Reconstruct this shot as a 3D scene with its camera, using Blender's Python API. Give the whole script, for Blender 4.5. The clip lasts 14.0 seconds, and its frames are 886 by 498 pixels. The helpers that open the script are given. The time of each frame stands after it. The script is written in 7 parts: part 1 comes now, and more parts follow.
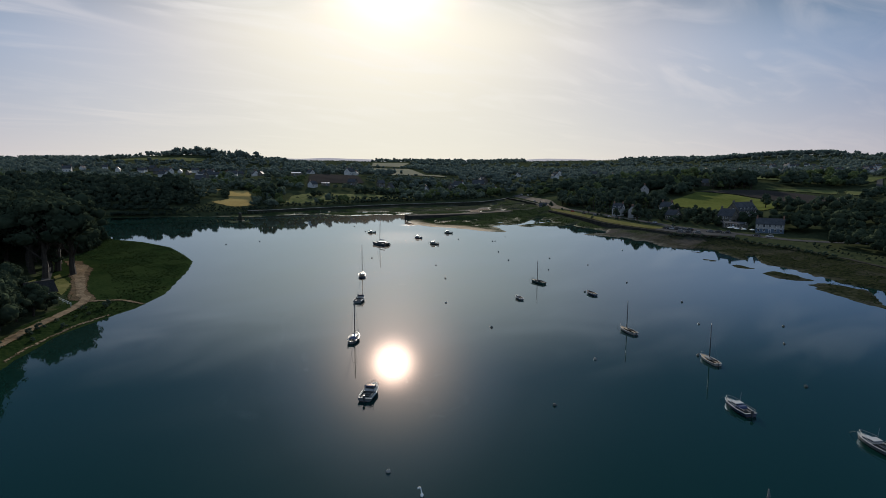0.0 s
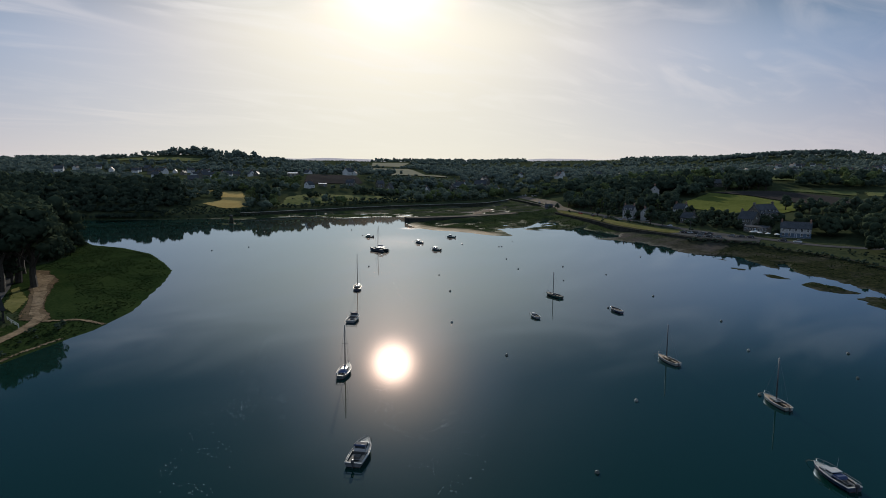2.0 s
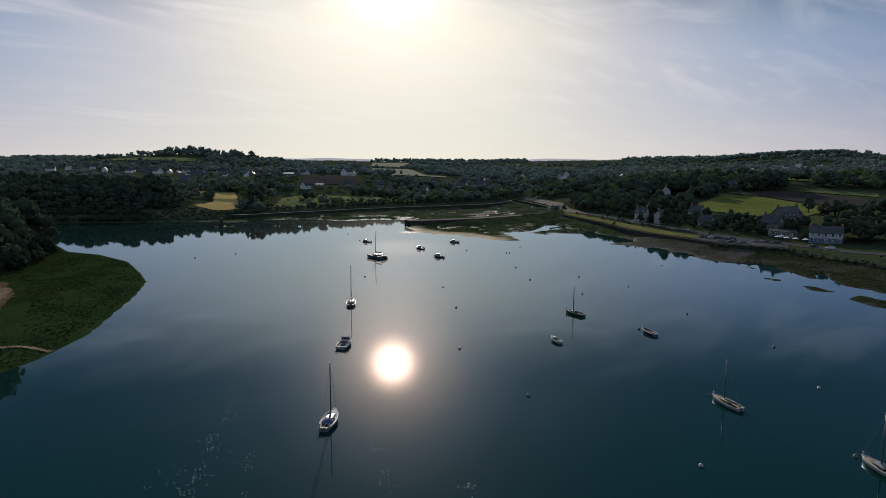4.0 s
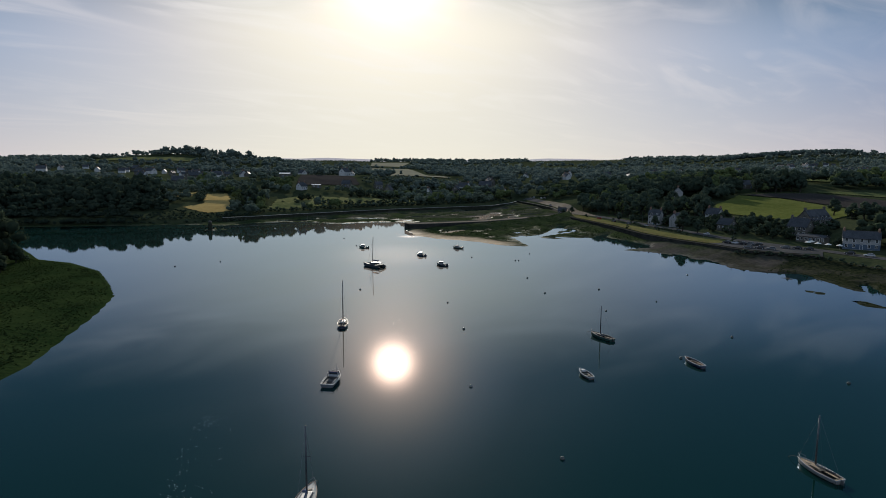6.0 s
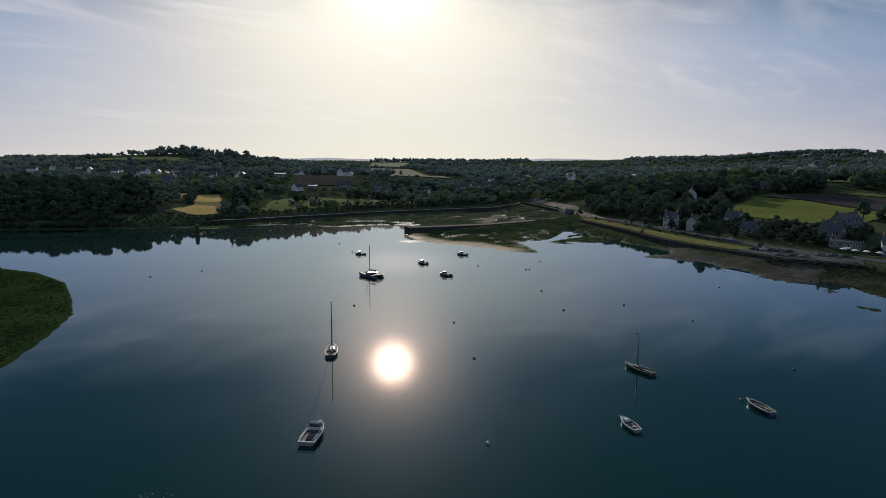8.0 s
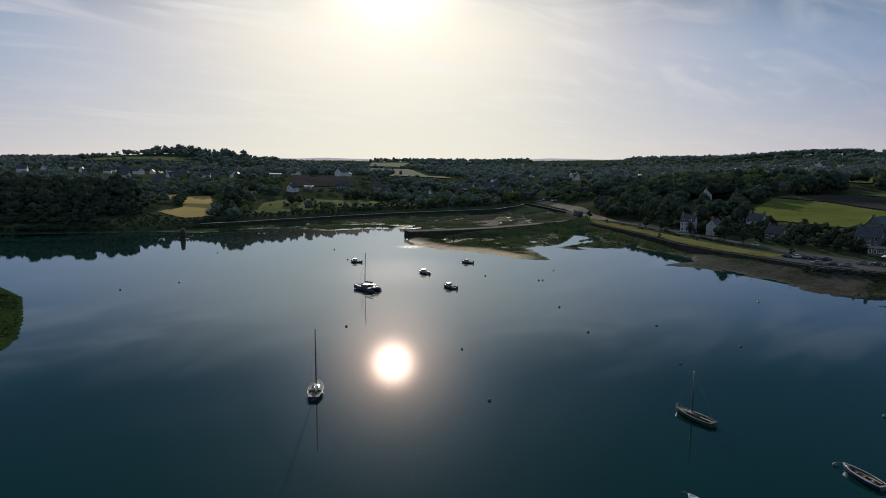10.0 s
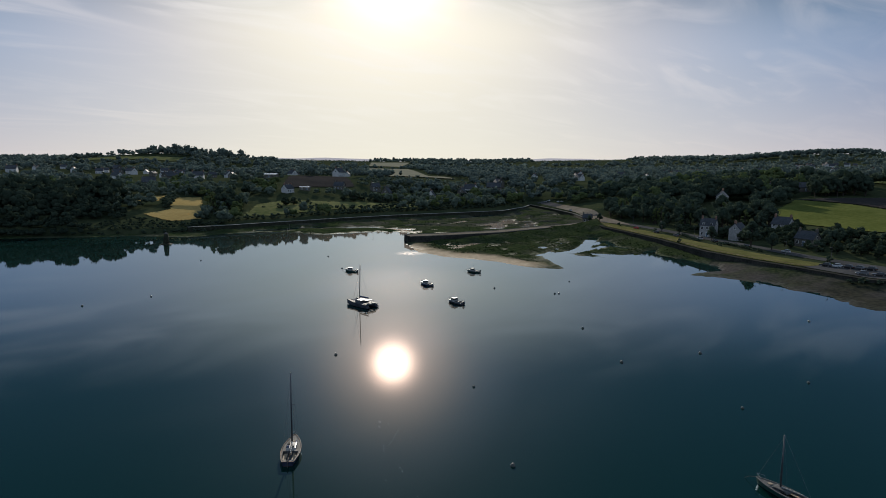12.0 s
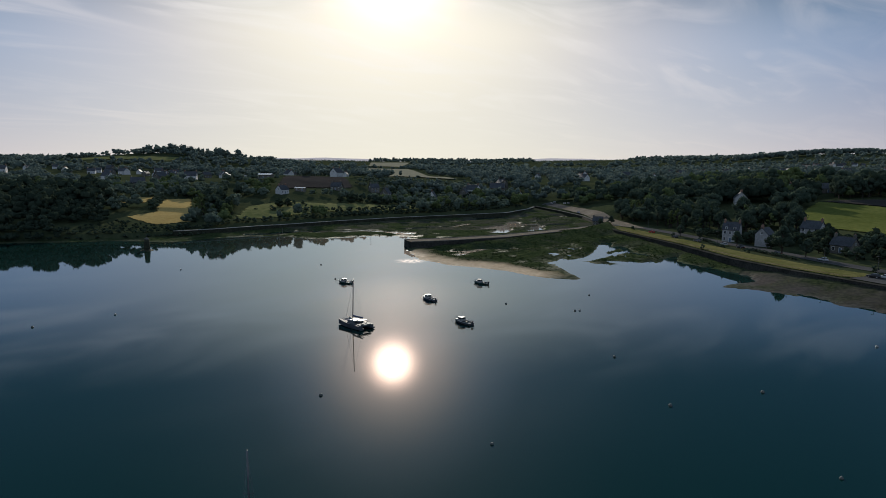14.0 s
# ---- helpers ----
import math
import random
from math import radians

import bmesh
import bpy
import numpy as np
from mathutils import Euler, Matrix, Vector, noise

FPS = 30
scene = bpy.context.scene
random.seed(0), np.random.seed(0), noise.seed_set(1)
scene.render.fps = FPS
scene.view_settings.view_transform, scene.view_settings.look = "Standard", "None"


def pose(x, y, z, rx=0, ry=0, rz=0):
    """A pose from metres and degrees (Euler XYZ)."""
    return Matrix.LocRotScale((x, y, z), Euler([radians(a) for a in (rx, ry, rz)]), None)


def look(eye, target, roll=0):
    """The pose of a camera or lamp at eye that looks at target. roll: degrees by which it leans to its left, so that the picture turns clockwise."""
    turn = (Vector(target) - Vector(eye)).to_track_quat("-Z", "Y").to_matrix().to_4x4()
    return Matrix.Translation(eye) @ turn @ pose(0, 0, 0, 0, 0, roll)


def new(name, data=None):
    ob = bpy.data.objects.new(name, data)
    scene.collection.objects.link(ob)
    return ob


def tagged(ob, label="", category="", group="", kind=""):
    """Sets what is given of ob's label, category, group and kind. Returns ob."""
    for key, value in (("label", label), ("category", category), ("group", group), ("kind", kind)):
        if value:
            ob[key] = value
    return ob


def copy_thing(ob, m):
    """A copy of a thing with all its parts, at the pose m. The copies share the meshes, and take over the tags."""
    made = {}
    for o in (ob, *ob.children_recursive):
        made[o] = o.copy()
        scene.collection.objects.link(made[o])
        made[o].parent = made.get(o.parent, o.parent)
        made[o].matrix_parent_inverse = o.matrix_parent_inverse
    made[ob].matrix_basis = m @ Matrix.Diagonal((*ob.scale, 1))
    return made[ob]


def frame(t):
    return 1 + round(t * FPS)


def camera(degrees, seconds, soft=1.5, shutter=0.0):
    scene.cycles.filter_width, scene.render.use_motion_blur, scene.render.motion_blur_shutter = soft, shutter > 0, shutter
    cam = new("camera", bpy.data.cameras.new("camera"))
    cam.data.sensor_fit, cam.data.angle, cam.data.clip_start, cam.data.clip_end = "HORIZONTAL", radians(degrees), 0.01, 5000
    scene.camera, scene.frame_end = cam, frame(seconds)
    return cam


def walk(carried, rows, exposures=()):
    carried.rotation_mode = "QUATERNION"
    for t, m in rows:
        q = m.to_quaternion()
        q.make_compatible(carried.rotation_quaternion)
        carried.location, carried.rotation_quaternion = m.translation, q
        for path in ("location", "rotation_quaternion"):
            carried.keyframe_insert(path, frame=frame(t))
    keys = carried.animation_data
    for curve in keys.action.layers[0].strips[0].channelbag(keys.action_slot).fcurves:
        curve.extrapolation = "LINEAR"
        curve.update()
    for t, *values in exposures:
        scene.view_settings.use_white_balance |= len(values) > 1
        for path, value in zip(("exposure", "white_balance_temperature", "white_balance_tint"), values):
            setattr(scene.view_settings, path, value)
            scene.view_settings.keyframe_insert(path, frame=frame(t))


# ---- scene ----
cam = camera(70.87, 14.0, soft=0.3)
PATH = [(t, pose(x, y, z, 82.53, 0, 0) @ pose(0, 0, 0, 0, 0, 0.373)) for t, x, y, z in (
    (0.0, 0.0, 0.0, 42.0), (3.0, -2.29, 37.3, 41.98), (6.5, -4.94, 81.4, 41.97),
    (11.0, -8.34, 138.0, 41.9), (14.0, -10.66, 175.7, 41.85))]
walk(cam, PATH)

# ---- world and sun ----
SUN_UP, SUN_TURN = radians(17.93), radians(-4.7)
sky_world = bpy.data.worlds.new("sky")
sky_world.use_nodes = True
scene.world = sky_world
wt = sky_world.node_tree
wt.nodes.clear()


def wnode(kind, **values):
    n = wt.nodes.new(kind)
    for key, value in values.items():
        n.inputs[key].default_value = value
    return n


sky = wt.nodes.new("ShaderNodeTexSky")
sky.sky_type, sky.sun_disc = "NISHITA", False
sky.sun_elevation, sky.sun_rotation = SUN_UP, SUN_TURN
sky.altitude, sky.air_density, sky.dust_density, sky.ozone_density = 20, 1.0, 0.25, 3.0
coord = wt.nodes.new("ShaderNodeTexCoord")
split = wt.nodes.new("ShaderNodeSeparateXYZ")
wt.links.new(coord.outputs["Generated"], split.inputs[0])


def wmath(op, a, b):
    n = wt.nodes.new("ShaderNodeMath")
    n.operation = op
    for k, v in enumerate((a, b)):
        if isinstance(v, (int, float)):
            n.inputs[k].default_value = v
        else:
            wt.links.new(v, n.inputs[k])
    return n.outputs[0]


def wrange(value, low_in, high_in, low_out, high_out, smooth=True):
    n = wt.nodes.new("ShaderNodeMapRange")
    n.interpolation_type = "SMOOTHSTEP" if smooth else "LINEAR"
    for key, v in (("From Min", low_in), ("From Max", high_in), ("To Min", low_out), ("To Max", high_out)):
        n.inputs[key].default_value = v
    wt.links.new(value, n.inputs["Value"])
    return n.outputs[0]


def wmix(a, b, factor, blend="MIX"):
    n = wt.nodes.new("ShaderNodeMix")
    n.data_type, n.blend_type, n.clamp_factor = "RGBA", blend, True
    for key, v in (("A", a), ("B", b), ("Factor", factor)):
        if isinstance(v, tuple):
            n.inputs[key].default_value = (*v, 1)
        elif isinstance(v, (int, float)):
            n.inputs[key].default_value = v
        else:
            wt.links.new(v, n.inputs[key])
    return n.outputs["Result"]


# the angle from the sun, in degrees
toward = wt.nodes.new("ShaderNodeVectorMath")
toward.operation = "DOT_PRODUCT"
toward.inputs[1].default_value = (math.sin(SUN_TURN) * math.cos(SUN_UP), math.cos(SUN_TURN) * math.cos(SUN_UP), math.sin(SUN_UP))
wt.links.new(coord.outputs["Generated"], toward.inputs[0])
facing = wmath("MAXIMUM", toward.outputs["Value"], 0.0)
apart = wmath("MULTIPLY", wmath("ARCCOSINE", wmath("MINIMUM", facing, 1.0), 0.0), 180 / math.pi)


def by_angle(stops):
    """A colour that changes with the angle from the sun, up to 90 degrees."""
    n = wt.nodes.new("ShaderNodeValToRGB")
    n.color_ramp.interpolation = "B_SPLINE"
    while len(n.color_ramp.elements) < len(stops):
        n.color_ramp.elements.new(0.5)
    for e, (deg, colour) in zip(n.color_ramp.elements, stops):
        e.position, e.color = deg / 90, (*colour, 1)
    wt.links.new(wmath("MULTIPLY", apart, 1 / 90), n.inputs["Fac"])
    return n.outputs["Color"]


# thin high ice cloud: milky and bright below and round the sun, clearer and bluer above
blue_air = by_angle(((0, (0.9, 0.85, 0.75)), (5, (0.62, 0.62, 0.62)), (8, (0.36, 0.46, 0.58)), (12, (0.16, 0.24, 0.33)), (22, (0.06, 0.135, 0.215)), (40, (0.05, 0.11, 0.175)), (60, (0.11, 0.18, 0.28)), (90, (0.35, 0.47, 0.65))))
milky = by_angle(((0, (1.0, 0.97, 0.84)), (9, (1.04, 0.97, 0.82)), (14, (0.86, 0.81, 0.72)), (20, (0.59, 0.575, 0.63)), (27, (0.37, 0.44, 0.59)), (34, (0.215, 0.335, 0.525)), (41, (0.135, 0.25, 0.455)), (60, (0.13, 0.22, 0.40))))
low_haze = by_angle(((0, (0.95, 0.92, 0.8)), (17, (0.87, 0.845, 0.72)), (25, (0.78, 0.74, 0.68)), (35, (0.66, 0.61, 0.62)), (44, (0.53, 0.50, 0.54)), (80, (0.38, 0.38, 0.45))))

# wisps drawn out in streaks across the cloud sheet
lift = wmath("ADD", split.outputs["Z"], 0.12)
plane = wt.nodes.new("ShaderNodeCombineXYZ")
wt.links.new(wmath("DIVIDE", split.outputs["X"], lift), plane.inputs[0])
wt.links.new(wmath("DIVIDE", split.outputs["Y"], lift), plane.inputs[1])


def wisps(turn_by, stretch, at, scale, detail, rough, swirl):
    m = wt.nodes.new("ShaderNodeMapping")
    m.vector_type = "TEXTURE"
    m.inputs["Rotation"].default_value, m.inputs["Scale"].default_value, m.inputs["Location"].default_value = (0, 0, radians(turn_by)), (*stretch, 1), (*at, 0)
    wt.links.new(plane.outputs[0], m.inputs["Vector"])
    n = wnode("ShaderNodeTexNoise", Scale=scale, Detail=detail, Roughness=rough, Distortion=swirl)
    wt.links.new(m.outputs[0], n.inputs["Vector"])
    return n.outputs["Fac"]


broad = wrange(wisps(35, (1.5, 0.8), (3.4, 1.1), 0.75, 4.0, 0.5, 0.4), 0.38, 0.64, 0.0, 1.0)
fine = wrange(wisps(38, (1.5, 0.62), (1.2, 4.1), 1.5, 6.0, 0.52, 1.3), 0.42, 0.7, 0.0, 1.0)
streak = wmath("MULTIPLY", wmath("MULTIPLY", wmath("MULTIPLY", fine, wrange(split.outputs["Z"], 0.22, 0.34, 1.0, 0.05)), wmath("ADD", wmath("MULTIPLY", broad, 0.75), 0.25)), 0.9)
veil = wmix(blue_air, milky, wrange(wmath("ADD", split.outputs["Z"], wmath("MULTIPLY", wmath("SUBTRACT", apart, 8.0), 0.0019)), 0.195, 0.345, 1.0, 0.0))
veil = wmix(veil, (0.80, 0.76, 0.79), wmath("MULTIPLY", streak, wrange(apart, 18.0, 44.0, 0.6, 0.25)))
veil = wmix(veil, (1.1, 1.07, 0.95), wmath("MULTIPLY", streak, wrange(apart, 5.0, 24.0, 0.7, 0.0)))
veil = wmix(veil, low_haze, wmath("POWER", wmath("SUBTRACT", 1.0, wrange(split.outputs["Z"], 0.0, 0.30, 0.0, 1.0, False)), 2.0))
# the aureole close round the sun
aureole = wmath("ADD", wmath("MULTIPLY", wmath("POWER", facing, 3000.0), 15.0), wmath("MULTIPLY", wmath("POWER", facing, 360.0), 1.35))
glow = wt.nodes.new("ShaderNodeVectorMath")
glow.operation = "MULTIPLY_ADD"
glow.inputs[1].default_value = (2.0, 1.08, 0.68)
wt.links.new(aureole, glow.inputs[0])
wt.links.new(veil, glow.inputs[2])
lit = wt.nodes.new("ShaderNodeVectorMath")
lit.operation = "SCALE"
lit.inputs["Scale"].default_value = 1 / 0.062
wt.links.new(glow.outputs[0], lit.inputs[0])
air = wnode("ShaderNodeBackground", Strength=0.062)
wt.links.new(wmix(sky.outputs[0], lit.outputs[0], 0.96), air.inputs["Color"])
wout = wt.nodes.new("ShaderNodeOutputWorld")
wt.links.new(air.outputs[0], wout.inputs["Surface"])

sun = new("sun", bpy.data.lights.new("sun", "SUN"))
sun.data.energy, sun.data.angle, sun.data.color = 4.6, radians(1.4), (1.0, 0.93, 0.82)
sun.matrix_world = look((0, 0, 0), (-math.sin(SUN_TURN) * math.cos(SUN_UP), -math.cos(SUN_TURN) * math.cos(SUN_UP), -math.sin(SUN_UP)))

# ---- materials ----
def material(name, a, b, rough=0.8, grain=1.0, blot=0.1, bump=0.3, metal=0.0, world=False, islands=0.0, glow=0.0, gloss=0.5, fray=0.0):
    """A surface of two colours mixed by blotches and grain, sizes in turns per metre."""
    m = bpy.data.materials.new(name)
    m.use_nodes = True
    t = m.node_tree
    shader = t.nodes["Principled BSDF"]
    if world:
        where = t.nodes.new("ShaderNodeNewGeometry").outputs["Position"]
    else:
        where = t.nodes.new("ShaderNodeTexCoord").outputs["Object"]
    fine, broad = t.nodes.new("ShaderNodeTexNoise"), t.nodes.new("ShaderNodeTexNoise")
    fine.inputs["Scale"].default_value, fine.inputs["Detail"].default_value = grain, 4
    broad.inputs["Scale"].default_value, broad.inputs["Detail"].default_value = blot, 3
    t.links.new(where, fine.inputs["Vector"])
    t.links.new(where, broad.inputs["Vector"])
    add = t.nodes.new("ShaderNodeMath")
    add.operation = "ADD"
    t.links.new(fine.outputs["Fac"], add.inputs[0])
    t.links.new(broad.outputs["Fac"], add.inputs[1])
    last = add.outputs[0]
    if islands:
        geo = t.nodes.new("ShaderNodeNewGeometry")
        mad = t.nodes.new("ShaderNodeMath")
        mad.operation = "MULTIPLY_ADD"
        mad.inputs[1].default_value = islands
        t.links.new(geo.outputs["Random Per Island"], mad.inputs[0])
        t.links.new(last, mad.inputs[2])
        last = mad.outputs[0]
    spread = t.nodes.new("ShaderNodeMapRange")
    spread.inputs["From Min"].default_value, spread.inputs["From Max"].default_value = 0.7, 1.3 + islands
    t.links.new(last, spread.inputs["Value"])
    mix = t.nodes.new("ShaderNodeMix")
    mix.data_type = "RGBA"
    mix.inputs["A"].default_value, mix.inputs["B"].default_value = (*a, 1), (*b, 1)
    t.links.new(spread.outputs[0], mix.inputs["Factor"])
    t.links.new(mix.outputs["Result"], shader.inputs["Base Color"])
    shader.inputs["Roughness"].default_value, shader.inputs["Metallic"].default_value = rough, metal
    shader.inputs["Specular IOR Level"].default_value = gloss
    if bump:
        relief = t.nodes.new("ShaderNodeBump")
        relief.inputs["Strength"].default_value, relief.inputs["Distance"].default_value = bump, 0.3 / max(grain, 0.2)
        t.links.new(fine.outputs["Fac"], relief.inputs["Height"])
        t.links.new(relief.outputs[0], shader.inputs["Normal"])
    if glow:
        # light that comes through leaves
        through_leaf = t.nodes.new("ShaderNodeBsdfTranslucent")
        t.links.new(mix.outputs["Result"], through_leaf.inputs["Color"])
        both = t.nodes.new("ShaderNodeMixShader")
        both.inputs[0].default_value = glow
        t.links.new(shader.outputs[0], both.inputs[1])
        t.links.new(through_leaf.outputs[0], both.inputs[2])
        t.links.new(both.outputs[0], t.nodes["Material Output"].inputs["Surface"])
    if fray:
        # the cover thins out in tufts over the last stretch to its edge, in metres
        edge, clear, thin = t.nodes.new("ShaderNodeAttribute"), t.nodes.new("ShaderNodeBsdfTransparent"), t.nodes.new("ShaderNodeMixShader")
        edge.attribute_name = "edge"
        tufty, reach, worn = t.nodes.new("ShaderNodeTexNoise"), t.nodes.new("ShaderNodeMath"), t.nodes.new("ShaderNodeMapRange")
        tufty.inputs["Scale"].default_value, tufty.inputs["Detail"].default_value = 0.55 / fray, 6
        t.links.new(where, tufty.inputs["Vector"])
        reach.operation = "MULTIPLY_ADD"
        reach.inputs[1].default_value = 6.0 * fray
        t.links.new(tufty.outputs["Fac"], reach.inputs[0])
        t.links.new(edge.outputs["Fac"], reach.inputs[2])
        worn.inputs["From Min"].default_value, worn.inputs["From Max"].default_value = 3.4 * fray, 4.2 * fray
        t.links.new(reach.outputs[0], worn.inputs["Value"])
        t.links.new(worn.outputs[0], thin.inputs[0])
        t.links.new(clear.outputs[0], thin.inputs[1])
        t.links.new(shader.outputs[0], thin.inputs[2])
        t.links.new(thin.outputs[0], t.nodes["Material Output"].inputs["Surface"])
    return m


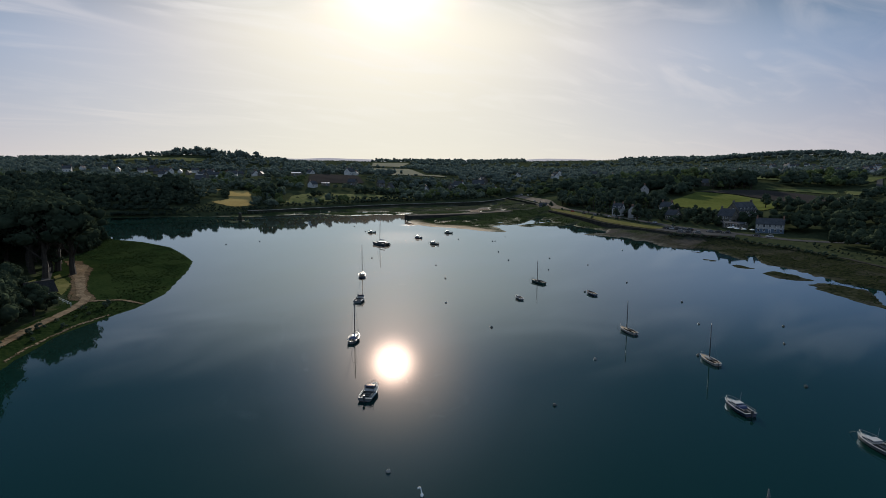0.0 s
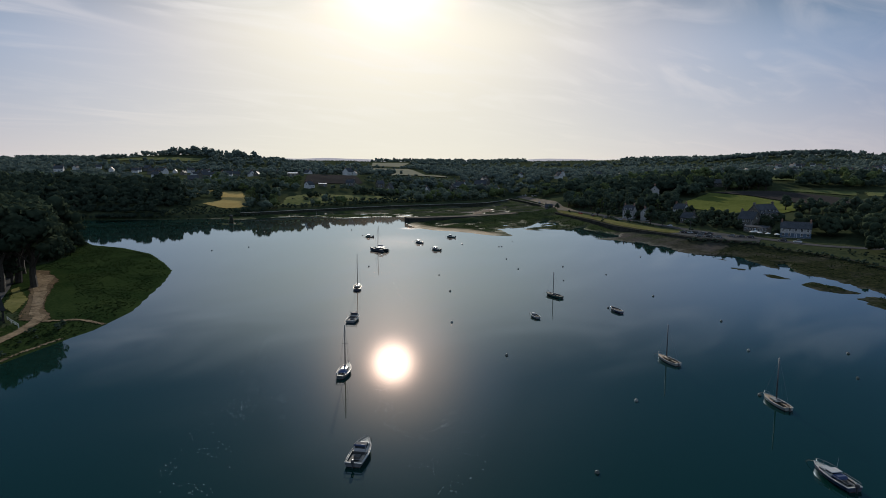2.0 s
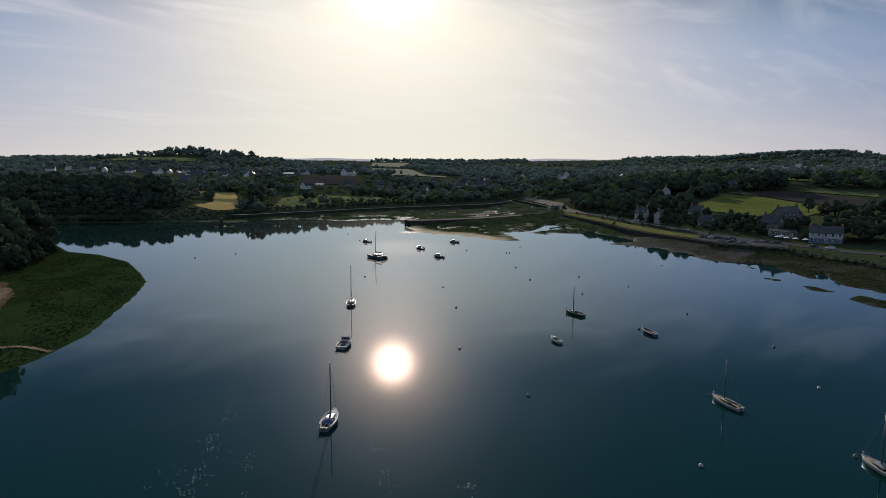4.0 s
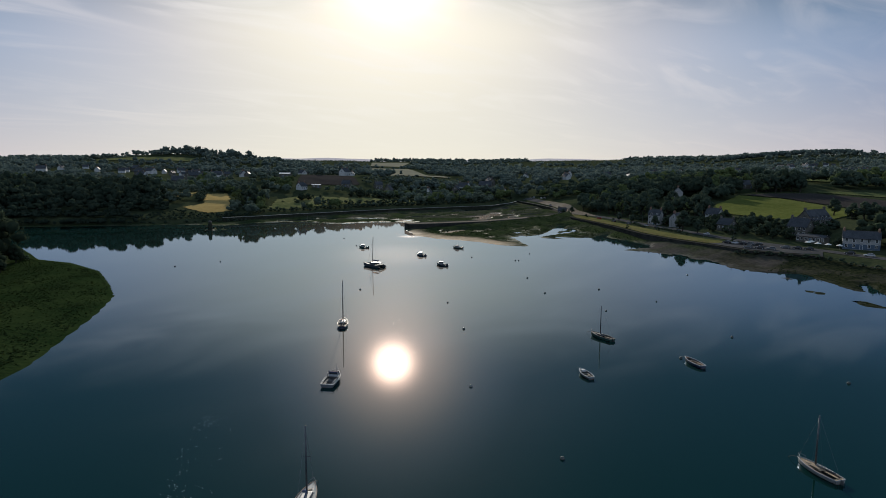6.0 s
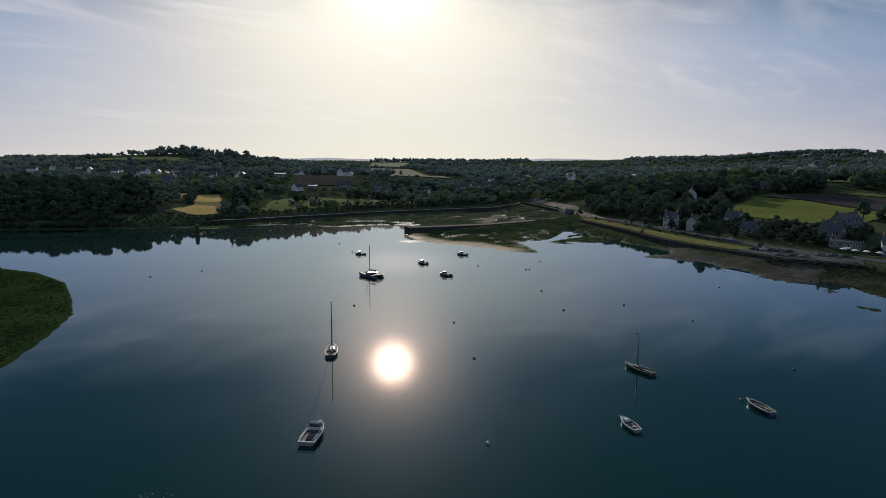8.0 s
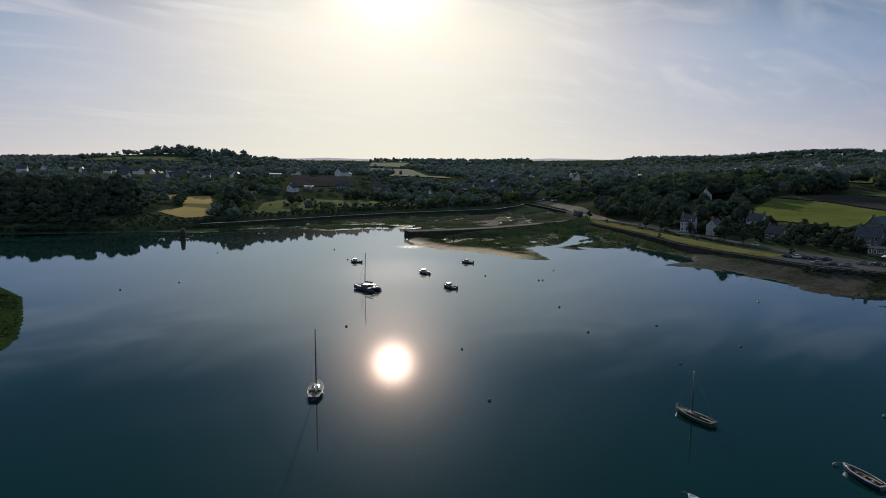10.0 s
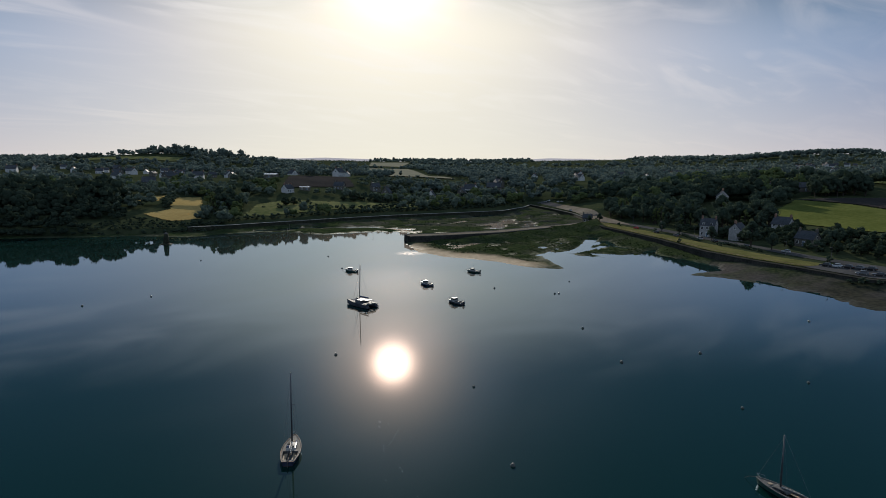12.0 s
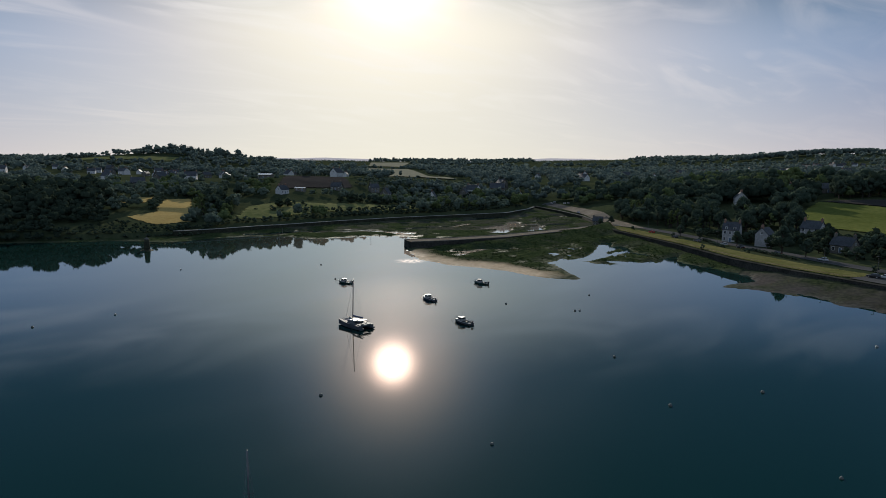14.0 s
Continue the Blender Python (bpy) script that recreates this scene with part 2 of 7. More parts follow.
M = {
    "upland": material("upland_grass", (0.022, 0.032, 0.018), (0.055, 0.062, 0.032), 0.9, 0.4, 0.03, 0.5, world=True, gloss=0.0),
    "meadow": material("salt_meadow", (0.009, 0.02, 0.007), (0.026, 0.04, 0.014), 0.9, 0.9, 0.07, 0.9, world=True, gloss=0.0),
    "bed": material("sea_bed", (0.03, 0.035, 0.03), (0.05, 0.05, 0.04), 0.9, 0.5, 0.05, 0.2, world=True),
    "gold": material("stubble", (0.27, 0.19, 0.07), (0.39, 0.285, 0.115), 0.9, 0.5, 0.05, 0.3, world=True, gloss=0.0, fray=1.2),
    "pale": material("dry_grass", (0.18, 0.17, 0.125), (0.25, 0.235, 0.17), 0.9, 0.3, 0.03, 0.3, world=True, gloss=0.0, fray=2.0),
    "green": material("pasture", (0.075, 0.09, 0.024), (0.125, 0.135, 0.042), 0.9, 0.4, 0.04, 0.3, world=True, gloss=0.0, fray=1.2),
    "dull": material("dull_pasture", (0.06, 0.075, 0.032), (0.115, 0.125, 0.055), 0.9, 0.25, 0.05, 0.5, world=True, gloss=0.0, fray=1.5),
    "rough": material("rough_pasture", (0.075, 0.09, 0.036), (0.17, 0.165, 0.075), 0.9, 0.25, 0.05, 0.5, world=True, gloss=0.0, fray=2.0),
    "plough": material("ploughed_earth", (0.034, 0.031, 0.030), (0.055, 0.049, 0.045), 0.9, 0.6, 0.04, 0.6, world=True, gloss=0.0, fray=1.2),
    "verge": material("mown_grass", (0.075, 0.08, 0.026), (0.145, 0.132, 0.055), 0.9, 0.5, 0.07, 0.3, world=True, gloss=0.0, fray=0.5),
    "sand": material("damp_sand", (0.23, 0.18, 0.13), (0.40, 0.32, 0.24), 0.75, 0.8, 0.1, 0.3, world=True, gloss=0.0),
    "path": material("worn_earth", (0.075, 0.056, 0.038), (0.235, 0.18, 0.122), 0.9, 1.3, 0.3, 0.4, world=True, gloss=0.0, fray=0.35),
    "earth": material("bare_earth", (0.06, 0.046, 0.032), (0.13, 0.095, 0.06), 0.9, 0.7, 0.25, 0.5, world=True, gloss=0.0, fray=0.55),
    "tar": material("old_asphalt", (0.05, 0.05, 0.052), (0.09, 0.088, 0.086), 0.75, 0.9, 0.08, 0.2, world=True, gloss=0.0),
    "stone": material("granite_masonry", (0.06, 0.056, 0.05), (0.15, 0.14, 0.125), 0.85, 1.4, 0.2, 0.9, world=True, gloss=0.0),
    "coping": material("granite_coping", (0.08, 0.077, 0.068), (0.16, 0.15, 0.135), 0.8, 1.0, 0.2, 0.4, world=True, gloss=0.0),
    # paler coping for the thin light line along the dike top
    "pale_cap": material("pale_coping", (0.22, 0.21, 0.19), (0.36, 0.34, 0.31), 0.8, 1.0, 0.2, 0.4, world=True, gloss=0.0),
    "tuft": material("salt_grass", (0.010, 0.021, 0.008), (0.055, 0.078, 0.03), 0.9, 0.4, 0.05, 0.0, islands=0.8, gloss=0.0, world=True, glow=0.2),
    "dark_stone": material("seawall_granite", (0.02, 0.021, 0.018), (0.06, 0.057, 0.05), 0.85, 1.4, 0.2, 0.9, world=True, gloss=0.0),
    "black_stone": material("weedy_stone", (0.015, 0.018, 0.012), (0.045, 0.046, 0.032), 0.8, 1.2, 0.4, 0.9, world=True, gloss=0.05),
    "render": material("white_render", (0.25, 0.25, 0.245), (0.37, 0.365, 0.36), 0.85, 1.2, 0.3, 0.1, gloss=0.2),
    "limewash": material("white_limewash", (0.42, 0.42, 0.415), (0.56, 0.555, 0.545), 0.85, 1.2, 0.3, 0.1, gloss=0.2),
    "granite": material("house_granite", (0.07, 0.066, 0.058), (0.16, 0.15, 0.13), 0.85, 2.2, 0.4, 0.7, gloss=0.1),
    "slate": material("slate", (0.03, 0.034, 0.04), (0.075, 0.08, 0.09), 0.65, 2.0, 0.3, 0.4, gloss=0.12),
    "zinc": material("zinc_sheet", (0.45, 0.46, 0.48), (0.62, 0.63, 0.65), 0.25, 0.6, 0.2, 0.1, 0.7),
    "brick": material("chimney_brick", (0.15, 0.085, 0.06), (0.23, 0.135, 0.10), 0.9, 4.0, 0.8, 0.5),
    "frame": material("white_joinery", (0.66, 0.66, 0.64), (0.8, 0.8, 0.78), 0.5, 2.0, 0.5, 0.05),
    "door": material("blue_door", (0.05, 0.09, 0.14), (0.09, 0.13, 0.19), 0.5, 2.0, 0.5, 0.05),
    "blue": material("blue_render", (0.05, 0.085, 0.13), (0.08, 0.12, 0.17), 0.7, 1.0, 0.5, 0.05),
    "pane": material("window_glass", (0.015, 0.017, 0.02), (0.03, 0.033, 0.036), 0.06, 0.3, 0.1, 0.0),
    "bark": material("bark", (0.02, 0.016, 0.012), (0.05, 0.04, 0.03), 0.95, 3.0, 0.5, 0.8),
    "leaf": material("leaves", (0.03, 0.05, 0.037), (0.095, 0.125, 0.088), 0.6, 0.7, 0.08, 0.7, islands=0.8, glow=0.42, gloss=0.0, world=True),
    # lighter, greyer leaves: the haze before far woods is put into the colour
    "hazed_leaf": material("hazed_hill_leaves", (0.088, 0.122, 0.11), (0.155, 0.195, 0.17), 0.6, 0.25, 0.02, 0.7, islands=0.35, glow=0.42, gloss=0.0, world=True),
    "hazed_slope_leaf": material("hazed_slope_leaves", (0.082, 0.114, 0.09), (0.165, 0.205, 0.155), 0.6, 0.6, 0.08, 0.7, islands=0.35, glow=0.42, gloss=0.0, world=True),
    "gravel": material("gravel", (0.12, 0.102, 0.08), (0.235, 0.2, 0.16), 0.9, 0.8, 0.1, 0.4, world=True, gloss=0.0),
    "pine": material("pine_needles", (0.022, 0.035, 0.024), (0.052, 0.068, 0.042), 0.7, 0.7, 0.08, 0.7, islands=0.7, glow=0.2, gloss=0.0, world=True),
    "poplar": material("light_leaves", (0.06, 0.09, 0.035), (0.14, 0.17, 0.075), 0.55, 0.7, 0.08, 0.7, islands=0.7, glow=0.35, gloss=0.0, world=True),
    "gel": material("white_gelcoat", (0.30, 0.30, 0.305), (0.42, 0.42, 0.42), 0.5, 1.5, 0.4, 0.02, gloss=0.2),
    # white gelcoat darkened: the shade on the boats is put into the paint
    "shaded_white": material("shaded_white_gelcoat", (0.08, 0.085, 0.09), (0.13, 0.135, 0.135), 0.5, 1.5, 0.4, 0.02, gloss=0.2),
    "bank_leaf": material("bank_leaves", (0.017, 0.029, 0.021), (0.052, 0.068, 0.047), 0.7, 0.7, 0.08, 0.7, islands=0.9, glow=0.2, gloss=0.0, world=True),
    "cream": material("cream_gelcoat", (0.2, 0.195, 0.18), (0.30, 0.29, 0.27), 0.3, 1.5, 0.4, 0.02),
    "navy": material("navy_paint", (0.012, 0.02, 0.045), (0.025, 0.035, 0.065), 0.4, 1.5, 0.4, 0.02),
    "sea_green": material("green_paint", (0.012, 0.045, 0.035), (0.02, 0.065, 0.05), 0.5, 1.5, 0.4, 0.02),
    "antifoul": material("antifouling", (0.05, 0.018, 0.014), (0.09, 0.03, 0.022), 0.7, 2.0, 0.5, 0.1),
    "deck": material("deck_paint", (0.34, 0.33, 0.30), (0.48, 0.46, 0.42), 0.7, 3.0, 0.5, 0.15, gloss=0.1),
    "teak": material("weathered_teak", (0.20, 0.14, 0.085), (0.33, 0.25, 0.17), 0.75, 6.0, 0.7, 0.3),
    "varnish": material("varnished_wood", (0.14, 0.06, 0.022), (0.24, 0.11, 0.045), 0.3, 5.0, 0.8, 0.1),
    # cockpit shade put into the colour; doubles as dark paint elsewhere
    "inside": material("shaded_well", (0.03, 0.03, 0.032), (0.08, 0.08, 0.078), 0.7, 2.0, 0.5, 0.1),
    "spar": material("anodised_spar", (0.06, 0.062, 0.066), (0.10, 0.10, 0.105), 0.45, 2.0, 0.3, 0.0, 0.3),
    "wire": material("steel_wire", (0.16, 0.16, 0.165), (0.24, 0.24, 0.245), 0.45, 2.0, 0.3, 0.0, 0.5),
    "canvas": material("blue_canvas", (0.02, 0.04, 0.10), (0.04, 0.065, 0.14), 0.9, 4.0, 0.6, 0.3),
    "sail": material("furled_sail", (0.2, 0.19, 0.17), (0.3, 0.29, 0.27), 0.9, 3.0, 0.8, 0.4),
    "motor": material("engine_cowl", (0.02, 0.02, 0.022), (0.045, 0.045, 0.048), 0.35, 2.0, 0.4, 0.0),
    "float": material("weathered_white_float", (0.16, 0.155, 0.14), (0.27, 0.26, 0.24), 0.5, 3.0, 0.8, 0.1),
    "dark_float": material("weedy_float", (0.04, 0.045, 0.04), (0.10, 0.10, 0.09), 0.7, 3.0, 0.8, 0.2),
    # sun glitter on drifting bubbles and scraps, put into a white base colour
    "bubble": material("glitter_bubbles", (0.5, 0.5, 0.48), (0.75, 0.75, 0.73), 0.15, 8.0, 0.8, 0.0),
    "rope": material("weedy_rope", (0.06, 0.055, 0.04), (0.12, 0.10, 0.075), 0.95, 6.0, 0.8, 0.3),
    "tyre": material("tyre_rubber", (0.015, 0.015, 0.015), (0.03, 0.03, 0.03), 0.85, 6.0, 0.8, 0.1),
    "rim": material("alloy_rim", (0.35, 0.35, 0.36), (0.5, 0.5, 0.51), 0.35, 4.0, 0.8, 0.0, 0.7),
    "lamp_glass": material("lamp_glass", (0.5, 0.5, 0.48), (0.65, 0.65, 0.62), 0.15, 4.0, 0.8, 0.0),
    "tail": material("tail_lens", (0.25, 0.02, 0.015), (0.36, 0.03, 0.02), 0.2, 4.0, 0.8, 0.0),
    "parasol": material("pale_canvas", (0.55, 0.53, 0.48), (0.7, 0.68, 0.63), 0.9, 3.0, 0.8, 0.1),
    "tarred": material("tarred_boards", (0.012, 0.012, 0.013), (0.035, 0.034, 0.034), 0.8, 3.0, 0.5, 0.4, gloss=0.1),
    "plank": material("grey_boards", (0.12, 0.105, 0.09), (0.22, 0.2, 0.175), 0.9, 3.0, 0.5, 0.4),
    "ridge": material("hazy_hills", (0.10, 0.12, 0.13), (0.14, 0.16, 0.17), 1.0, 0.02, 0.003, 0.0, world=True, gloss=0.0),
}
PAINTS = {n: material(n + "_car_paint", a, b, 0.25, 0.8, 0.3, 0.0, 0.2) for n, a, b in (
    ("silver", (0.38, 0.39, 0.4), (0.44, 0.45, 0.46)), ("black", (0.012, 0.012, 0.014), (0.02, 0.02, 0.022)),
    ("white", (0.72, 0.72, 0.71), (0.78, 0.78, 0.77)), ("red", (0.30, 0.02, 0.015), (0.36, 0.03, 0.02)), ("grey", (0.08, 0.085, 0.09), (0.11, 0.115, 0.12)))}


# haze painted on the last ridge: bluish base colour and a faint glow
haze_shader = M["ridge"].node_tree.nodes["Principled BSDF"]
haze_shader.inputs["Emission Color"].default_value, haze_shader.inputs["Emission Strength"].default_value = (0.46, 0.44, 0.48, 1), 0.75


def flat_material():
    """Tidal flat: mud, green weed and sand, by the cover that the ground's masks give."""
    m = bpy.data.materials.new("tidal_flat")
    m.use_nodes = True
    t = m.node_tree
    shader = t.nodes["Principled BSDF"]
    where = t.nodes.new("ShaderNodeNewGeometry").outputs["Position"]

    def noise_tex(scale, detail, low, high):
        n, r = t.nodes.new("ShaderNodeTexNoise"), t.nodes.new("ShaderNodeMapRange")
        n.inputs["Scale"].default_value, n.inputs["Detail"].default_value = scale, detail
        r.inputs["From Min"].default_value, r.inputs["From Max"].default_value = low, high
        t.links.new(where, n.inputs["Vector"])
        t.links.new(n.outputs["Fac"], r.inputs["Value"])
        return r.outputs[0], n.outputs["Fac"]

    def blend(a, b, fac):
        n = t.nodes.new("ShaderNodeMix")
        n.data_type = "RGBA"
        for key, value in (("A", a), ("B", b)):
            if isinstance(value, tuple):
                n.inputs[key].default_value = (*value, 1)
            else:
                t.links.new(value, n.inputs[key])
        t.links.new(fac, n.inputs["Factor"])
        return n.outputs["Result"]

    fine, raw = noise_tex(0.7, 5, 0.35, 0.65)
    broad, _ = noise_tex(0.06, 4, 0.42, 0.58)
    mud = blend((0.055, 0.05, 0.046), (0.078, 0.069, 0.062), fine)
    weed = blend((0.015, 0.026, 0.012), (0.046, 0.058, 0.025), fine)
    # a darker tone of the weed, for the right-hand flats
    dark_weed = blend((0.009, 0.013, 0.008), (0.032, 0.035, 0.018), fine)
    dark = t.nodes.new("ShaderNodeAttribute")
    dark.attribute_name = "dark_weed"
    weed = blend(weed, dark_weed, dark.outputs["Fac"])
    sand = blend((0.40, 0.31, 0.215), (0.50, 0.395, 0.28), fine)
    mask = t.nodes.new("ShaderNodeAttribute")
    mask.attribute_name = "weed"
    mask2 = t.nodes.new("ShaderNodeAttribute")
    mask2.attribute_name = "sand"
    part_mask = t.nodes.new("ShaderNodeMath")
    part_mask.operation = "MULTIPLY_ADD"
    part_mask.inputs[1].default_value, part_mask.use_clamp = 0.6, True
    t.links.new(broad, part_mask.inputs[0])
    t.links.new(mask.outputs["Fac"], part_mask.inputs[2])
    colour = blend(blend(mud, weed, part_mask.outputs[0]), sand, mask2.outputs["Fac"])
    t.links.new(colour, shader.inputs["Base Color"])
    wet = t.nodes.new("ShaderNodeMapRange")
    wet.inputs["To Min"].default_value, wet.inputs["To Max"].default_value = 0.4, 0.6
    t.links.new(part_mask.outputs[0], wet.inputs["Value"])
    t.links.new(wet.outputs[0], shader.inputs["Roughness"])
    soak = t.nodes.new("ShaderNodeAttribute")
    soak.attribute_name = "wet"
    damp = t.nodes.new("ShaderNodeMath")
    damp.operation = "MULTIPLY"
    t.links.new(soak.outputs["Fac"], damp.inputs[0])
    t.links.new(fine, damp.inputs[1])
    t.links.new(damp.outputs[0], shader.inputs["Specular IOR Level"])
    relief = t.nodes.new("ShaderNodeBump")
    relief.inputs["Strength"].default_value, relief.inputs["Distance"].default_value = 0.3, 0.3
    t.links.new(raw, relief.inputs["Height"])
    t.links.new(relief.outputs[0], shader.inputs["Normal"])
    return m


def water_material():
    """Still water with a faint ripple and a ruffled reach."""
    m = bpy.data.materials.new("still_water")
    m.use_nodes = True
    t = m.node_tree
    t.nodes.remove(t.nodes["Principled BSDF"])
    body, gloss, mirror = t.nodes.new("ShaderNodeBsdfDiffuse"), t.nodes.new("ShaderNodeBsdfGlossy"), t.nodes.new("ShaderNodeMixShader")
    body.inputs["Color"].default_value = (0.0004, 0.0168, 0.0132, 1)
    gloss.inputs["Roughness"].default_value, gloss.inputs["Color"].default_value = 0.035, (0.61, 0.78, 0.97, 1)
    gloss.distribution = "BECKMANN"
    grazing = t.nodes.new("ShaderNodeFresnel")
    grazing.inputs["IOR"].default_value = 1.333
    t.links.new(grazing.outputs[0], mirror.inputs[0])
    t.links.new(body.outputs[0], mirror.inputs[1])
    t.links.new(gloss.outputs[0], mirror.inputs[2])
    t.links.new(mirror.outputs[0], t.nodes["Material Output"].inputs["Surface"])
    where = t.nodes.new("ShaderNodeNewGeometry").outputs["Position"]
    small, swell = t.nodes.new("ShaderNodeTexNoise"), t.nodes.new("ShaderNodeTexNoise")
    small.inputs["Scale"].default_value, small.inputs["Detail"].default_value = 2.4, 2
    swell.inputs["Scale"].default_value, swell.inputs["Detail"].default_value = 0.12, 2
    for n in (small, swell):
        t.links.new(where, n.inputs["Vector"])
    relief = t.nodes.new("ShaderNodeBump")
    relief.inputs["Strength"].default_value, relief.inputs["Distance"].default_value = 0.003, 0.12
    t.links.new(small.outputs["Fac"], relief.inputs["Height"])
    relief2 = t.nodes.new("ShaderNodeBump")
    relief2.inputs["Strength"].default_value, relief2.inputs["Distance"].default_value = 0.003, 0.5
    t.links.new(swell.outputs["Fac"], relief2.inputs["Height"])
    t.links.new(relief.outputs[0], relief2.inputs["Normal"])
    for n in (body, gloss, grazing):
        t.links.new(relief2.outputs[0], n.inputs["Normal"])

    # ripples too small to see scatter a little of the light; light airs ruffle the reach between the boats
    def maths(op, p, q):
        n = t.nodes.new("ShaderNodeMath")
        n.operation = op
        for k, v in enumerate((p, q)):
            if isinstance(v, (int, float)):
                n.inputs[k].default_value = v
            else:
                t.links.new(v, n.inputs[k])
        return n.outputs[0]

    def speckle(scale, detail, low, high):
        n, r = t.nodes.new("ShaderNodeTexNoise"), t.nodes.new("ShaderNodeMapRange")
        n.inputs["Scale"].default_value, n.inputs["Detail"].default_value = scale, detail
        r.inputs["From Min"].default_value, r.inputs["From Max"].default_value = low, high
        t.links.new(where, n.inputs["Vector"])
        t.links.new(n.outputs["Fac"], r.inputs["Value"])
        return r.outputs[0]

    def patch(at, r0, r1, amount):
        n, r = t.nodes.new("ShaderNodeVectorMath"), t.nodes.new("ShaderNodeMapRange")
        n.operation, n.inputs[1].default_value = "DISTANCE", (*at, 0)
        t.links.new(where, n.inputs[0])
        for key, v in (("From Min", r0), ("From Max", r1), ("To Min", amount), ("To Max", 0.0)):
            r.inputs[key].default_value = v
        t.links.new(n.outputs["Value"], r.inputs["Value"])
        return r.outputs[0]

    reach = patch((-24, 376), 10, 42, 1.0)
    # shallows run ruffled over the mud of the basin and round the foot of the jetty
    shallow = maths("ADD", patch((36, 640), 80, 110, 0.03), maths("MULTIPLY", maths("MAXIMUM", patch((-25, 453), 3, 8, 1.0), patch((3, 486), 14, 26, 1.0)), maths("MULTIPLY", speckle(0.5, 3, 0.38, 0.75), 0.07)))
    airs = maths("MAXIMUM", reach, maths("MULTIPLY", speckle(0.05, 2, 0.56, 0.66), 0.03))
    sparks = maths("MULTIPLY", airs, speckle(1.7, 2, 0.5, 0.72))
    amount = maths("ADD", maths("MULTIPLY", sparks, 0.03), maths("ADD", maths("MULTIPLY", airs, 0.0007), maths("ADD", shallow, maths("MULTIPLY", maths("MULTIPLY", maths("POWER", grazing.outputs[0], 1.9), maths("POWER", maths("SUBTRACT", 1.0, grazing.outputs[0]), 4.2)), 0.36))))
    rough = t.nodes.new("ShaderNodeBsdfGlossy")
    rough.inputs["Roughness"].default_value, rough.inputs["Color"].default_value = 0.5, (1.0, 0.85, 0.79, 1)
    rough.distribution = "GGX"
    surface = t.nodes.new("ShaderNodeMixShader")
    t.links.new(amount, surface.inputs[0])
    t.links.new(mirror.outputs[0], surface.inputs[1])
    t.links.new(rough.outputs[0], surface.inputs[2])
    t.links.new(surface.outputs[0], t.nodes["Material Output"].inputs["Surface"])
    return m


M["flat"], M["water"] = flat_material(), water_material()


# ---- small makers ----
def mesh_of(name, verts, faces, mats, smooth=False):
    """A mesh from arrays; faces all with as many corners."""
    verts, faces = np.asarray(verts, np.float32), np.asarray(faces, np.int32)
    me = bpy.data.meshes.new(name)
    n, k = faces.shape
    me.vertices.add(len(verts))
    me.vertices.foreach_set("co", verts.ravel())
    me.loops.add(n * k)
    me.loops.foreach_set("vertex_index", faces.ravel())
    me.polygons.add(n)
    me.polygons.foreach_set("loop_start", np.arange(0, n * k, k, dtype=np.int32))
    me.polygons.foreach_set("use_smooth", np.full(n, smooth))
    for one in mats:
        me.materials.append(one)
    me.update(calc_edges=True)
    return me


def part(name, bm, mat, parent=None, label="", smooth=False):
    """Links a bmesh, or a mesh, as one object under its thing."""
    if isinstance(bm, bmesh.types.BMesh):
        me = bpy.data.meshes.new(name)
        bm.normal_update()
        bm.to_mesh(me)
        bm.free()
        me.materials.append(mat)
        if smooth:
            me.polygons.foreach_set("use_smooth", np.full(len(me.polygons), True))
    else:
        me = bm
    ob = new(name, me)
    ob.parent = parent
    return tagged(ob, label)


def thing(name, label, category, group="", at=(0, 0, 0), turn_z=0.0):
    ob = new(name)
    ob.empty_display_size = 0.3
    ob.matrix_world = pose(*at, 0, 0, turn_z)
    return tagged(ob, label, category, group)


def box(bm, size, at, taper=1.0, bevel=0.0):
    """Adds a box; its top is taper times as wide as its foot."""
    made = bmesh.ops.create_cube(bm, size=1.0)["verts"]
    for v in made:
        k = taper if v.co.z > 0 else 1.0
        v.co = Vector((v.co.x * size[0] * k + at[0], v.co.y * size[1] * k + at[1], v.co.z * size[2] + at[2]))
    if bevel:
        edges = list({e for v in made for e in v.link_edges})
        bmesh.ops.bevel(bm, geom=edges, offset=bevel, segments=2, affect="EDGES", profile=0.6)
    return bm


def tube(bm, a, b, r0, r1=None, sides=6):
    """Adds a round bar from a to b."""
    a, b = Vector(a), Vector(b)
    r1 = r0 if r1 is None else r1
    q = (b - a).to_track_quat("Z", "Y").to_matrix()
    rings = []
    for p, r in ((a, r0), (b, r1)):
        rings.append([bm.verts.new(p + q @ Vector((r * math.cos(2 * math.pi * i / sides), r * math.sin(2 * math.pi * i / sides), 0))) for i in range(sides)])
    for i in range(sides):
        j = (i + 1) % sides
        bm.faces.new((rings[0][i], rings[0][j], rings[1][j], rings[1][i]))
    bm.faces.new(rings[0][::-1])
    bm.faces.new(rings[1])
    return bm


def bars(points, r, sides=5):
    bm = bmesh.new()
    for a, b in zip(points, points[1:]):
        tube(bm, a, b, r, r, sides)
    return bm


def lathe(rows, sides=14):
    """A round body from rows of (radius, height)."""
    bm = bmesh.new()
    rings = [[bm.verts.new((r * math.cos(2 * math.pi * i / sides), r * math.sin(2 * math.pi * i / sides), z)) for i in range(sides)] for r, z in rows]
    for lo, hi in zip(rings, rings[1:]):
        for i in range(sides):
            j = (i + 1) % sides
            bm.faces.new((lo[i], lo[j], hi[j], hi[i]))
    bm.faces.new(rings[0][::-1])
    bm.faces.new(rings[-1])
    return bm


